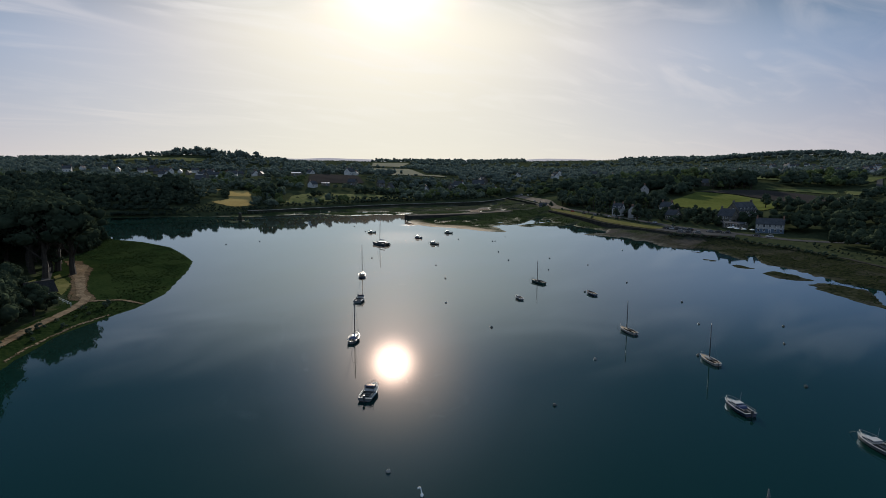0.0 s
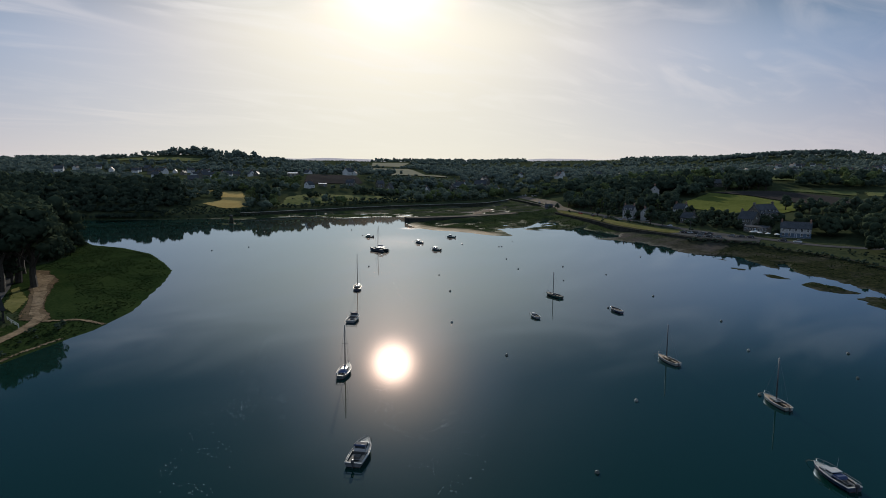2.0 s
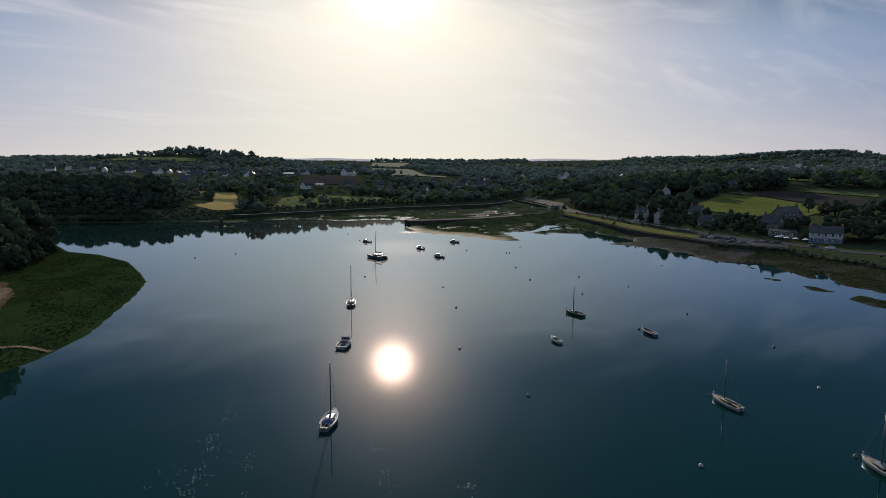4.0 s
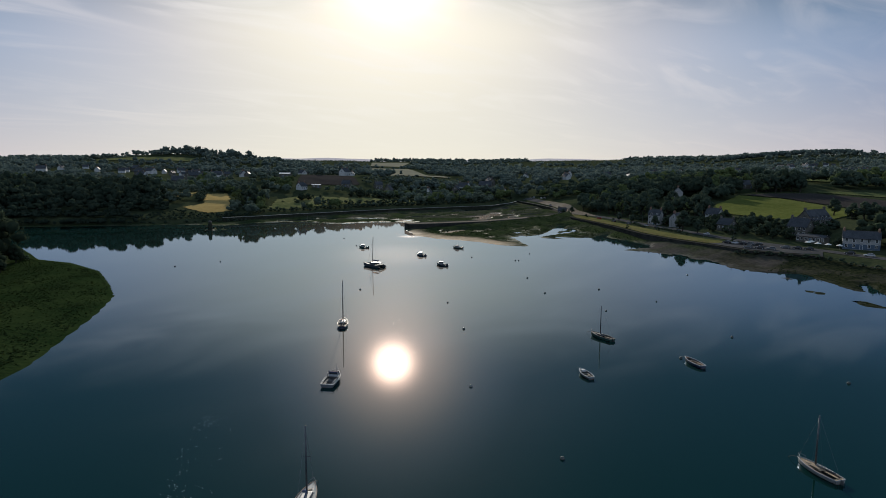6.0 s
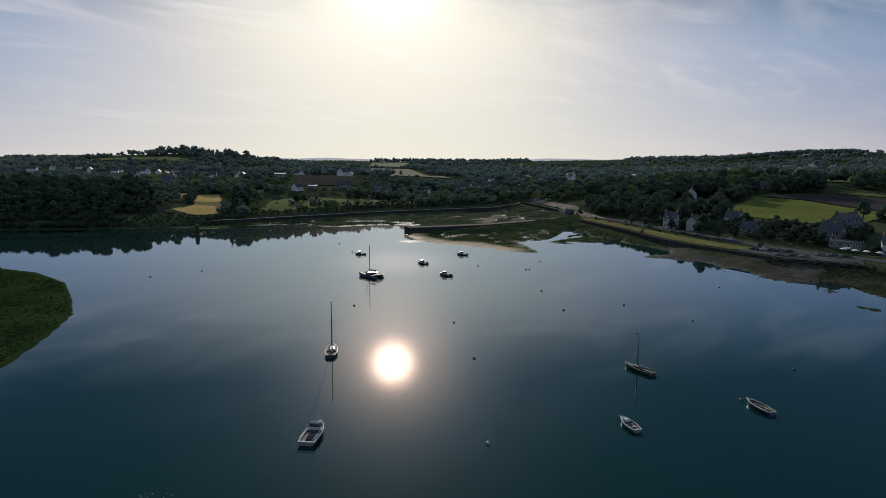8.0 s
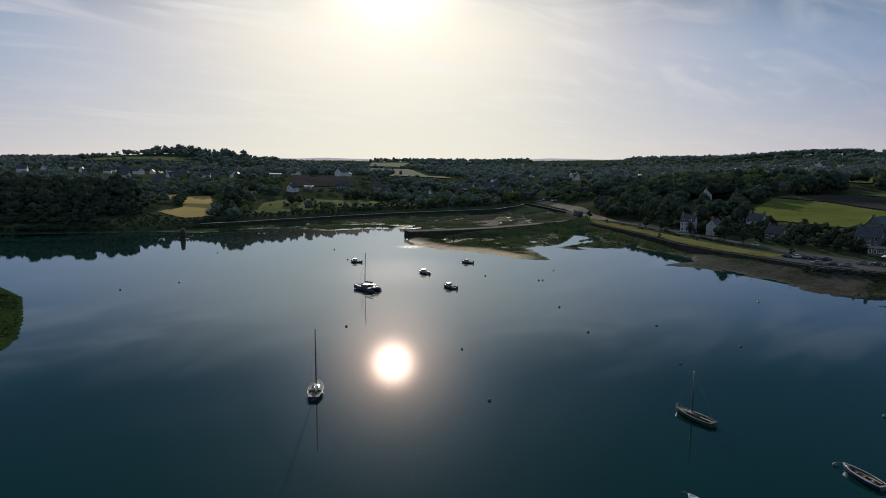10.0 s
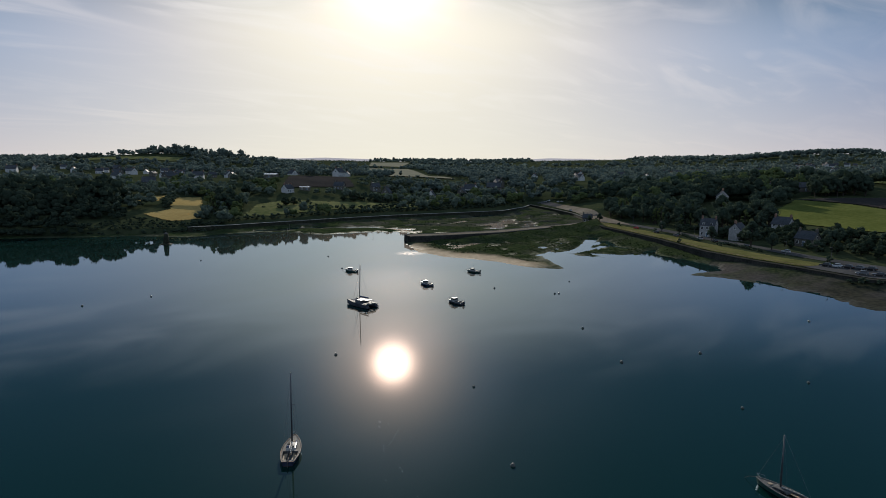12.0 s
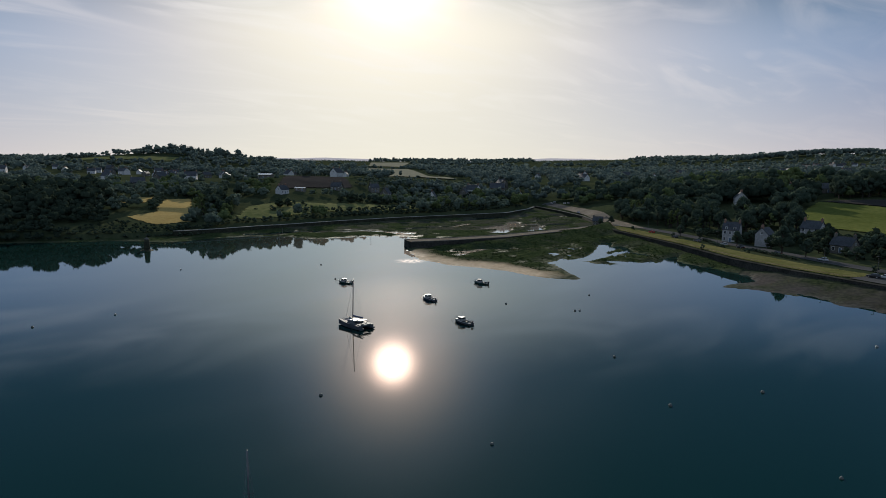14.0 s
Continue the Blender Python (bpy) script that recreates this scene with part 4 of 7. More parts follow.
def jetty():
    ob = thing("jetty", "old granite landing jetty with gravel top", "jetty")
    tagged(ob, kind="structure")
    a = resample(FRONT, 26)
    d = np.gradient(a, axis=0)
    n = np.stack([-d[:, 1], d[:, 0]], 1) / np.hypot(d[:, 0], d[:, 1])[:, None]
    wide = np.linspace(12, 9, 26)
    rows = []
    for q, m, w in zip(a, n, wide):
        rows.append([(*(q - m * 0.5), -1.2), (*q, 3.7), (*(q + m * w), 3.7), (*(q + m * (w + 0.6)), -1.2)])
    verts = np.array(rows).reshape(-1, 3)
    faces = [[i * 4 + j, i * 4 + (j + 1) % 4, i * 4 + 4 + (j + 1) % 4, i * 4 + 4 + j] for i in range(25) for j in range(4)] + [[0, 3, 2, 1], [100, 101, 102, 103]]
    part("masonry", mesh_of("masonry", verts, faces, [M["dark_stone"]]), None, ob)
    top = np.array([[(*(q + m * 0.7), 3.76), (*(q + m * (w - 0.7)), 3.76)] for q, m, w in zip(a, n, wide)]).reshape(-1, 3)
    part("roadway", mesh_of("roadway", top, [[2 * i, 2 * i + 2, 2 * i + 3, 2 * i + 1] for i in range(25)], [M["gravel"]]), None, ob, "grey gravel roadway")
    for name, at_side in (("kerb", 0.3), ("kerb", None)):
        bm = bmesh.new()
        for i in range(25):
            off0, off1 = (at_side, at_side) if at_side else (wide[i] - 0.3, wide[i + 1] - 0.3)
            p, q = a[i] + n[i] * off0, a[i + 1] + n[i + 1] * off1
            m, step = (p + q) / 2, q - p
            length = float(np.hypot(*step))
            piece = bmesh.ops.create_cube(bm, size=1.0)["verts"]
            spin = math.atan2(step[1], step[0])
            for v in piece:
                v.co = Matrix.Rotation(spin, 3, "Z") @ Vector((v.co.x * (length - 0.12), v.co.y * 0.6, v.co.z * 0.28)) + Vector((*m, 3.84))
        part(name, bm, M["coping"], ob)
    return ob


jetty()

# ---- tracks of the point ----
drape("footpath", *ribbon([(-98, 118), (-101, 137.5), (-103.2, 150.4), (-104.5, 162.5), (-106, 175.4), (-108, 184), (-112, 193)], 3.4), M["path"], "worn sandy footpath along the shore", "path", 0.17, 80, 9, wobble=0.3)
drape("track", [(-103.6, 183), (-108.7, 192), (-118, 202.5), (-128.5, 223), (-138.7, 244), (-155, 264)], [(-114, 186), (-121.5, 198.6), (-135, 222), (-150, 247), (-164, 264)], M["earth"], "brown trodden edge of the sandy track", "path", 0.12, 90, 20, wobble=0.5)
drape("track", [(-108.5, 188), (-116, 198), (-127.5, 219), (-135.5, 233), (-145, 252)], [(-114, 191), (-120.5, 200), (-133, 221), (-145.5, 242), (-156, 258)], M["path"], "bare sandy track beside the salt meadow", "path", 0.18, 90, 20, wobble=0.5)
drape("footpath", *ribbon([(-107, 185), (-100, 186), (-91, 186)], 2.0), M["path"], "thin trodden path across the meadow edge", "path", 0.15, 40, 7, wobble=0.3)
drape("shingle", *ribbon([(-93.2, 128), (-95.0, 138), (-96.4, 149), (-95.8, 160), (-93.6, 172)], 1.0), M["path"], "thin pale shingle line along the shore", "shingle", 0.1, 80, 7, wobble=0.5)
drape("lane", *ribbon([(-126, 190), (-132.5, 202), (-146, 226.5), (-160, 250)], 2.8), M["tar"], "narrow asphalt lane under the pines", "road", 0.3, 40, 4)
drape("verge", [(-119.5, 192.5), (-128.5, 212), (-143.5, 231)], [(-128.6, 200), (-135, 212), (-143, 226)], M["verge"], "sunlit grass beside the narrow lane", "grass", 0.2, 30, 8, wobble=0.5)
drape("verge", [(-132, 195), (-145, 213)], [(-134.5, 201), (-145.5, 221)], M["verge"], "sunlit grass bank beside the narrow lane", "grass", 0.2, 24, 8, wobble=0.5)

# ---- boats ----
def lines(length, beam, free, draft, transom, u):
    """Half beam, sheer and keel height at u, 0 at the stern and 1 at the stem."""
    if u < 0.42:
        b = beam / 2 * (transom + (1 - transom) * math.sin(math.pi / 2 * u / 0.42))
    else:
        b = beam / 2 * max(0.03, (1 - ((u - 0.42) / 0.58) ** 2.1)) ** 0.85
    return b, free * (0.95 + 0.42 * u * u), -draft * (1 - u ** 4) + 0.25 * free * u ** 6


def hull_parts(ob, length, beam, free, draft, transom, paint, well, topside, rim, deck_drop=0.06, strake_r=0.05, bench=M["teak"]):
    """Hull, boot top, rubbing strake, deck and cockpit well of a boat. well: (u0, u1, share of the beam, depth)."""
    n = 15
    us = sorted(set([i / (n - 1) for i in range(n)] + [well[0], well[1]]))
    skin, low, deck = bmesh.new(), bmesh.new(), bmesh.new()
    rows, bots, decks, edge = [], [], [], []
    for u in us:
        b, s, k = lines(length, beam, free, draft, transom, u)
        y0 = length * (u - 0.5)
        y = lambda z: y0 + (0.28 * free * (z / free)) * max(0, (u - 0.6) / 0.4)
        wl = b * (0.84 - 0.25 * u * u)
        prof = [(wl, 0.06), (b * 0.97, s * 0.55), (b, s)]
        rows.append([skin.verts.new((sx * x, y(z), z)) for sx in (-1, 1) for x, z in (prof if sx == 1 else prof[::-1])])
        under = [(b * 0.5, k * 0.75), (0.0, k)]
        bots.append([low.verts.new(p) for p in ((-wl, y(0.06), 0.06), (-under[0][0], y0, under[0][1]), (0, y0, k), (under[0][0], y0, under[0][1]), (wl, y(0.06), 0.06))])
        c = well[2] * b if well[0] <= u <= well[1] else 0.0
        z = s - deck_drop
        decks.append([deck.verts.new(p) for p in ((-b * 0.985, y(s), z), (-c, y(s), z + 0.05), (c, y(s), z + 0.05), (b * 0.985, y(s), z))])
        edge.append((b, y(s), s))
    for bm, grid in ((skin, rows), (low, bots)):
        for r0, r1 in zip(grid, grid[1:]):
            for i in range(len(r0) - 1):
                if not (bm is skin and i == 2):
                    bm.faces.new((r0[i], r0[i + 1], r1[i + 1], r1[i]))
    skin.faces.new(rows[0])
    low.faces.new(bots[0])
    skin.faces.new((rows[-1][0], rows[-1][1], rows[-1][2], rows[-1][3], rows[-1][4], rows[-1][5]))
    for (u0, r0), (u1, r1) in zip(zip(us, decks), zip(us[1:], decks[1:])):
        deck.faces.new((r0[0], r0[1], r1[1], r1[0]))
        deck.faces.new((r0[2], r0[3], r1[3], r1[2]))
        if not (u0 >= well[0] and u1 <= well[1]):
            deck.faces.new((r0[1], r0[2], r1[2], r1[1]))
    part("hull", skin, paint, ob, smooth=True)
    part("bottom", low, M["antifoul"], ob, smooth=True)
    part("deck", deck, topside, ob)
    strake = bmesh.new()
    for sx in (-1, 1):
        for (b0, y0, s0), (b1, y1, s1) in zip(edge, edge[1:]):
            tube(strake, (sx * b0, y0, s0), (sx * b1, y1, s1), strake_r, strake_r, 6)
    tube(strake, (-edge[0][0], edge[0][1], edge[0][2]), (edge[0][0], edge[0][1], edge[0][2]), strake_r, strake_r, 6)
    part("rubbing_strake", strake, rim, ob)
    if well[2] > 0:
        tub = bmesh.new()
        inner = [(lines(length, beam, free, draft, transom, u), length * (u - 0.5)) for u in us if well[0] <= u <= well[1]]
        ring = []
        for (b, s, k), y in inner:
            c = b * well[2]
            ring.append([tub.verts.new(p) for p in ((-c, y, s), (-c * 0.94, y, s - well[3]), (c * 0.94, y, s - well[3]), (c, y, s))])
        for r0, r1 in zip(ring, ring[1:]):
            for i in range(3):
                tub.faces.new((r0[i], r0[i + 1], r1[i + 1], r1[i]))
        tub.faces.new(ring[0])
        tub.faces.new(ring[-1])
        part("cockpit", tub, M["inside"], ob)
        seats = bmesh.new()
        y0, y1 = inner[0][1], inner[-1][1]
        b, s, k = inner[len(inner) // 2][0]
        for sx in (-1, 1):
            box(seats, (b * well[2] * 0.5, (y1 - y0) * 0.8, 0.08), (sx * b * well[2] * 0.66, (y0 + y1) / 2, s - well[3] * 0.45))
        part("bench", seats, bench, ob)


def mooring(ob, length, free):
    part("mooring_line", bars([(0, length * 0.52, free * 1.3), (0.1, length * 0.52 + 1.2, 0.5), (0.1, length * 0.52 + 1.8, 0.0)], 0.03), M["rope"], ob)


def outboard(ob, length, free, x=0.0):
    bm = box(bmesh.new(), (0.42, 0.6, 0.5), (x, -length / 2 - 0.3, free + 0.35), 0.8, 0.08)
    engine = part("outboard_motor", bm, M["motor"], ob, smooth=True)
    part("leg", box(bmesh.new(), (0.16, 0.24, 1.3), (x, -length / 2 - 0.28, free - 0.5)), M["motor"], engine)


def coach_roof(ob, width, length, h, y, z, mat, panes=True, taper=0.82):
    roof = part("cabin", box(bmesh.new(), (width, length, h), (0, y, z + h / 2), taper, 0.09), mat, ob)
    if panes:
        for sx in (-1, 1):
            part("side_window", box(bmesh.new(), (0.05, length * 0.62, h * 0.36), (sx * width * 0.463, y, z + h * 0.55)), M["pane"], roof)
    return roof


def sailing_boat(label, length, beam, mast, at, heading, paint, mast_at=0.06, boom_cover="canvas", lean=(0, 0), spreaders=True, trim="varnish", deck="deck", well=(0.08, 0.36, 0.6, 0.55), cabin="gel", low=0.5, stow=1.15, hood=False, transom=0.72, gear=0):
    ob = thing("sailing_boat", label, "sailboat", "moored boats", (*at, 0), heading)
    free, L = 0.08 * length + 0.1, length
    hull_parts(ob, L, beam, free, 0.45, transom, M[paint], well, M[deck], M[trim])
    coach_roof(ob, beam * 0.56, L * 0.3, low, L * 0.05, free + 0.02, M[cabin])
    part("fore_hatch", box(bmesh.new(), (0.55, 0.55, 0.09), (0, L * 0.27, free * 1.12 + 0.06), 0.9, 0.02), M["teak"], ob)
    foot = Vector((0, L * mast_at, free + 0.4))
    top = Vector((lean[0], L * mast_at + lean[1], mast))
    part("mast", tube(bmesh.new(), foot, top, 0.13, 0.085, 8), M["spar"], ob, smooth=True)
    tip = Vector((0.0 if stow > 1 else 0.3, -L * (0.2 if hood else 0.36), free + stow + 0.06))
    boom = part("boom", tube(bmesh.new(), (0, L * mast_at, free + stow), tip, 0.06, 0.05, 8), M["spar"], ob)
    roll = bmesh.new()
    pts = [Vector((tip.x * k + 0.05 * math.sin(5 * k), L * mast_at - 0.15 + (tip.y - L * mast_at + 0.3) * k, free + stow + 0.1 + 0.05 * k)) for k in np.linspace(0, 1, 7)]
    thick = 0.19 if stow > 1 else 0.13
    for i, (a, b) in enumerate(zip(pts, pts[1:])):
        tube(roll, a, b, thick - 0.012 * i, thick - 0.012 * (i + 1), 8)
    part("sail_cover", roll, M[boom_cover], boom, smooth=True)
    stem = (0, L * 0.53, free * 1.33)
    high = foot.lerp(top, 0.96)
    part("forestay", bars([high, stem], 0.016 if spreaders else 0.008), M["wire"], ob)
    part("backstay", bars([top, (0, -L * 0.5, free)], 0.01), M["wire"], ob)
    for sx in (-1, 1):
        mid = foot.lerp(top, 0.55) + Vector((sx * 0.55, 0, 0))
        side = (sx * beam * 0.46, L * mast_at - 0.25, free)
        part("shroud", bars([high, mid, side] if spreaders else [high, side], 0.01 if spreaders else 0.006), M["wire"], ob)
    if spreaders:
        m = foot.lerp(top, 0.55)
        part("spreader", bars([m - Vector((0.6, 0, 0)), m + Vector((0.6, 0, 0))], 0.035), M["spar"], ob)
    rail = [(-beam * 0.22, L * 0.4, free * 1.22), (-beam * 0.2, L * 0.42, free * 1.25 + 0.5), (0, L * 0.53, free * 1.35 + 0.55), (beam * 0.2, L * 0.42, free * 1.25 + 0.5), (beam * 0.22, L * 0.4, free * 1.22)]
    part("pulpit", bars(rail, 0.03), M["wire"], ob)
    part("rudder", box(bmesh.new(), (0.06, 0.4, free + 0.3), (0, -L / 2 - 0.2, free / 2 - 0.1)), M["inside"], ob)
    part("tiller", bars([(0, -L / 2 - 0.05, free + 0.1), (0.1, -L * 0.33, free + 0.25)], 0.035), M["varnish"], ob)
    if hood:
        # a canvas cover on hoops, rounded over the cockpit
        cover, rows = bmesh.new(), []
        for k in range(8):
            u = k / 7
            swell = math.sin(math.pi * (0.12 + 0.8 * u)) ** 0.6
            rows.append([cover.verts.new((math.cos(a) * beam * 0.36 * swell, L * (-0.33 + 0.27 * u), free + 0.02 + (0.25 + 0.5 * u) * swell * math.sin(a))) for a in np.linspace(0, math.pi, 9)])
        for r0, r1 in zip(rows, rows[1:]):
            for i in range(8):
                cover.faces.new((r0[i], r0[i + 1], r1[i + 1], r1[i]))
        part("cockpit_cover", cover, M["canvas"], ob, "dark blue canvas cockpit cover", smooth=True)
        after = [(-beam * 0.3, -L * 0.36, free), (-beam * 0.34, -L * 0.46, free + 0.55), (beam * 0.34, -L * 0.46, free + 0.55), (beam * 0.3, -L * 0.36, free)]
        part("pushpit", bars(after, 0.03), M["wire"], ob)
        for sx in (-1, 1):
            part("fender", lathe([(0.04, free - 0.1), (0.13, free), (0.14, free + 0.35), (0.05, free + 0.48)], 8), M["gel"], ob, smooth=True).location = (sx * beam * 0.3, -L * 0.43, 0.05)
    rs = np.random.RandomState(int(abs(at[0]) * 10))
    for k in range(gear):
        # coils of rope, crates and bags on the deck
        x, y, w = rs.uniform(-0.3, 0.3) * beam, L * rs.uniform(-0.28, 0.3), rs.uniform(0.25, 0.6)
        x *= 1.0 if y < 0 else 0.7
        part("deck_gear", box(bmesh.new(), (w, rs.uniform(0.3, 0.8), rs.uniform(0.15, 0.4)), (x, y, free + low + 0.05 if abs(x) < beam * 0.25 and -0.1 * L < y < 0.2 * L else free + 0.15), 0.8, 0.06), M[("canvas", "inside", "rope", "teak")[k % 4]], ob)
    mooring(ob, L, free)
    return ob


def motor_cruiser(label, length, beam, at, heading, paint, cabin_at=0.02, cabin_long=0.28, canopy=False, engine=True, open_top=False, cabin="gel", tall=1.0, rim="gel"):
    """A fishing cruiser: forward deck, wheelhouse, open after cockpit with a rail."""
    ob = thing("motor_boat", label, "motorboat", "moored boats", (*at, 0), heading)
    L, free = length, 0.08 * length + 0.12
    hull_parts(ob, L, beam, free, 0.4, 0.88, M[paint], (0.05, 0.5 + cabin_at - cabin_long / 2, 0.82, 0.6), M["deck"], M[rim], bench=M["plank"])
    coach_roof(ob, beam * 0.62, L * 0.24, 0.3, L * (cabin_at + cabin_long / 2 + 0.08), free * 1.05, M[cabin], True, 0.75)
    y, w, h, l = L * cabin_at, beam * 0.66, 1.45, L * cabin_long
    house = part("wheelhouse", box(bmesh.new(), (w, l, 0.5 * tall), (0, y, free + 0.24 * tall), 0.95, 0.05), M[cabin], ob)
    part("glazing", box(bmesh.new(), (w * 0.93, l * 0.93, 0.46 * tall), (0, y, free + 0.7 * tall), 0.9, 0.03), M["pane"], house)
    for sx in (-1, 1):
        for sy in (-1, 0, 1):
            part("pillar", bars([(sx * w * 0.47, y + sy * l * 0.465, free + 0.48 * tall), (sx * w * 0.43, y + sy * l * 0.43, free + 0.95 * tall)], 0.045), M[cabin], house)
    if open_top:
        for sx in (-1, 1):
            part("arch", bars([(sx * w * 0.5, y - l * 0.6, free + 0.3), (sx * w * 0.46, y - l * 0.75, free + 1.3), (0, y - l * 0.78, free + 1.38)], 0.04), M["wire"], ob)
        part("folded_hood", tube(bmesh.new(), (-w * 0.46, y - l * 0.5, free + 0.98), (w * 0.46, y - l * 0.5, free + 0.98), 0.12, 0.12, 8), M["canvas"], ob, "rolled dark canvas hood")
    else:
        part("roof", box(bmesh.new(), (w * 1.04, l * 1.12, 0.1), (0, y - l * 0.03, free + 0.98 * tall), 0.93, 0.04), M[cabin], house)
    if canopy:
        part("awning", box(bmesh.new(), (w, l * 1.0, 0.7 * tall), (0, y - l * 0.95, free + 0.4 * tall), 0.8, 0.12), M["canvas"], ob, "dark blue canvas cockpit cover")
    part("aerial", bars([(w * 0.3, y, free + 1.0), (w * 0.3, y - 0.2, free + 2.4)], 0.02), M["gel"], house)
    rail = [(sx * lines(L, beam, free, 0.4, 0.88, u)[0] * 0.94, L * (u - 0.5), free * (0.95 + 0.42 * u * u) + 0.55) for sx, u in ((-1, 0.62), (-1, 0.75), (-1, 0.88), (-1, 0.97), (1, 0.97), (1, 0.88), (1, 0.75), (1, 0.62))]
    bow_rail = part("bow_rail", bars(rail, 0.03), M["wire"], ob)
    for p in rail:
        part("stanchion", tube(bmesh.new(), p, (p[0], p[1], p[2] - 0.6), 0.025), M["wire"], bow_rail)
    b = lines(L, beam, free, 0.4, 0.88, 0.05)[0] * 0.92
    stern = [(-b, y - l * 0.6, free + 0.45), (-b, -L * 0.47, free + 0.4), (b, -L * 0.47, free + 0.4), (b, y - l * 0.6, free + 0.45)]
    after = part("stern_rail", bars(stern, 0.03), M["wire"], ob)
    for p in stern:
        part("stanchion", tube(bmesh.new(), p, (p[0], p[1], free), 0.025), M["wire"], after)
    part("engine_box", box(bmesh.new(), (beam * 0.34, L * 0.12, 0.5), (0, -L * 0.2, free - 0.2), 0.9, 0.05), M["inside"], ob)
    if engine:
        outboard(ob, L, free)
    mooring(ob, L, free)
    return ob


def open_boat(label, length, beam, at, heading, paint, engine=False, decked=False):
    ob = thing("open_boat", label, "rowing boat", "moored boats", (*at, 0), heading)
    L, free = length, 0.09 * length + 0.12
    hull_parts(ob, L, beam, free, 0.25, 0.7, M[paint], (0.06, 0.66 if decked else 0.86, 0.84, 0.5), M["deck"] if decked else M["varnish"], M["gel"], strake_r=0.085)
    for k in (-0.22, 0.0, 0.2):
        b = lines(L, beam, free, 0.25, 0.7, 0.5 + k)[0]
        part("thwart", box(bmesh.new(), (b * 1.6, 0.28, 0.05), (0, L * k, free * 0.78)), M["plank"], ob)
    if decked:
        coach_roof(ob, beam * 0.5, L * 0.2, 0.4, L * 0.22, free * 1.05, M["gel"])
    else:
        for sx in (-1, 1):
            oar = part("oar", bars([(sx * 0.35, -L * 0.28, free * 0.86), (sx * 0.25, L * 0.24, free * 0.9)], 0.03), M["varnish"], ob)
            part("blade", box(bmesh.new(), (0.16, 0.6, 0.03), (sx * 0.36, -L * 0.32, free * 0.86)), M["varnish"], oar)
    if engine:
        outboard(ob, L, free)
    mooring(ob, L, free)
    return ob


def catamaran(label, length, beam, mast, at, heading):
    ob = thing("catamaran", label, "catamaran", "moored boats", (*at, 0), heading)
    L, free = length, 1.15
    for sx in (-1, 1):
        shell = bmesh.new()
        rows = []
        for i in range(13):
            u = i / 12
            b, s, k = lines(L, 1.5, free, 0.4, 0.7, u)
            x = sx * (beam / 2 - 0.75)
            rows.append([shell.verts.new((x + dx, L * (u - 0.5), z)) for dx, z in ((-b, s), (-b * 0.9, 0.2), (0, k), (b * 0.9, 0.2), (b, s))])
        for r0, r1 in zip(rows, rows[1:]):
            for j in range(5):
                shell.faces.new((r0[j], r0[(j + 1) % 5], r1[(j + 1) % 5], r1[j]))
        shell.faces.new(rows[0])
        shell.faces.new(rows[-1])
        part("hull", shell, M["slate"], ob)
    part("bridge_deck", box(bmesh.new(), (beam - 1.4, L * 0.52, 0.35), (0, -L * 0.1, 1.05), 1.0, 0.06), M["inside"], ob)
    saloon = part("saloon", box(bmesh.new(), (beam * 0.66, L * 0.32, 0.7), (0, -L * 0.02, 1.5), 0.8, 0.14), M["shaded_white"], ob)
    part("windscreen", box(bmesh.new(), (beam * 0.635, L * 0.328, 0.3), (0, -L * 0.02, 1.56), 0.92, 0.05), M["pane"], saloon)
    part("net", box(bmesh.new(), (beam - 1.6, L * 0.24, 0.04), (0, L * 0.3, 1.12)), M["canvas"], ob)
    part("cross_beam", bars([(-beam / 2 + 0.7, L * 0.42, 1.3), (beam / 2 - 0.7, L * 0.42, 1.3)], 0.1, 8), M["spar"], ob)
    part("cockpit_roof", box(bmesh.new(), (beam * 0.6, L * 0.16, 0.1), (0, -L * 0.28, 2.05), 0.95, 0.04), M["shaded_white"], ob)
    for sx in (-1, 1):
        part("roof_post", bars([(sx * beam * 0.27, -L * 0.34, 1.2), (sx * beam * 0.27, -L * 0.34, 2.0)], 0.04), M["spar"], ob)
        part("stern_step", box(bmesh.new(), (1.0, 0.9, 0.4), (sx * (beam / 2 - 0.75), -L * 0.52, 0.35), 0.9, 0.06), M["slate"], ob)
    foot, top = Vector((0, L * 0.1, 2.1)), Vector((0, L * 0.06, mast))
    part("mast", tube(bmesh.new(), foot, top, 0.15, 0.1, 8), M["spar"], ob)
    boom = part("boom", tube(bmesh.new(), (0, L * 0.09, 2.5), (0, -L * 0.34, 2.65), 0.09, 0.08, 8), M["spar"], ob)
    part("sail_cover", tube(bmesh.new(), (0, L * 0.08, 2.7), (0, -L * 0.33, 2.85), 0.22, 0.15, 8), M["canvas"], boom)
    part("forestay", bars([foot.lerp(top, 0.93), (0, L * 0.42, 1.35)], 0.025), M["wire"], ob)
    for sx in (-1, 1):
        part("shroud", bars([foot.lerp(top, 0.93), (sx * beam * 0.46, -L * 0.06, 1.2)], 0.012), M["wire"], ob)
    dinghy = part("tender", box(bmesh.new(), (2.6, 1.2, 0.4), (0, -L * 0.5, 1.3), 0.85, 0.15), M["dark_float"], ob, "grey inflatable tender on davits")
    part("davit", bars([(-0.8, -L * 0.36, 1.3), (-0.8, -L * 0.46, 2.1), (-0.8, -L * 0.52, 2.0)], 0.05), M["wire"], ob)
    part("davit", bars([(0.8, -L * 0.36, 1.3), (0.8, -L * 0.46, 2.1), (0.8, -L * 0.52, 2.0)], 0.05), M["wire"], ob)
    mooring(ob, L, free)
    return ob


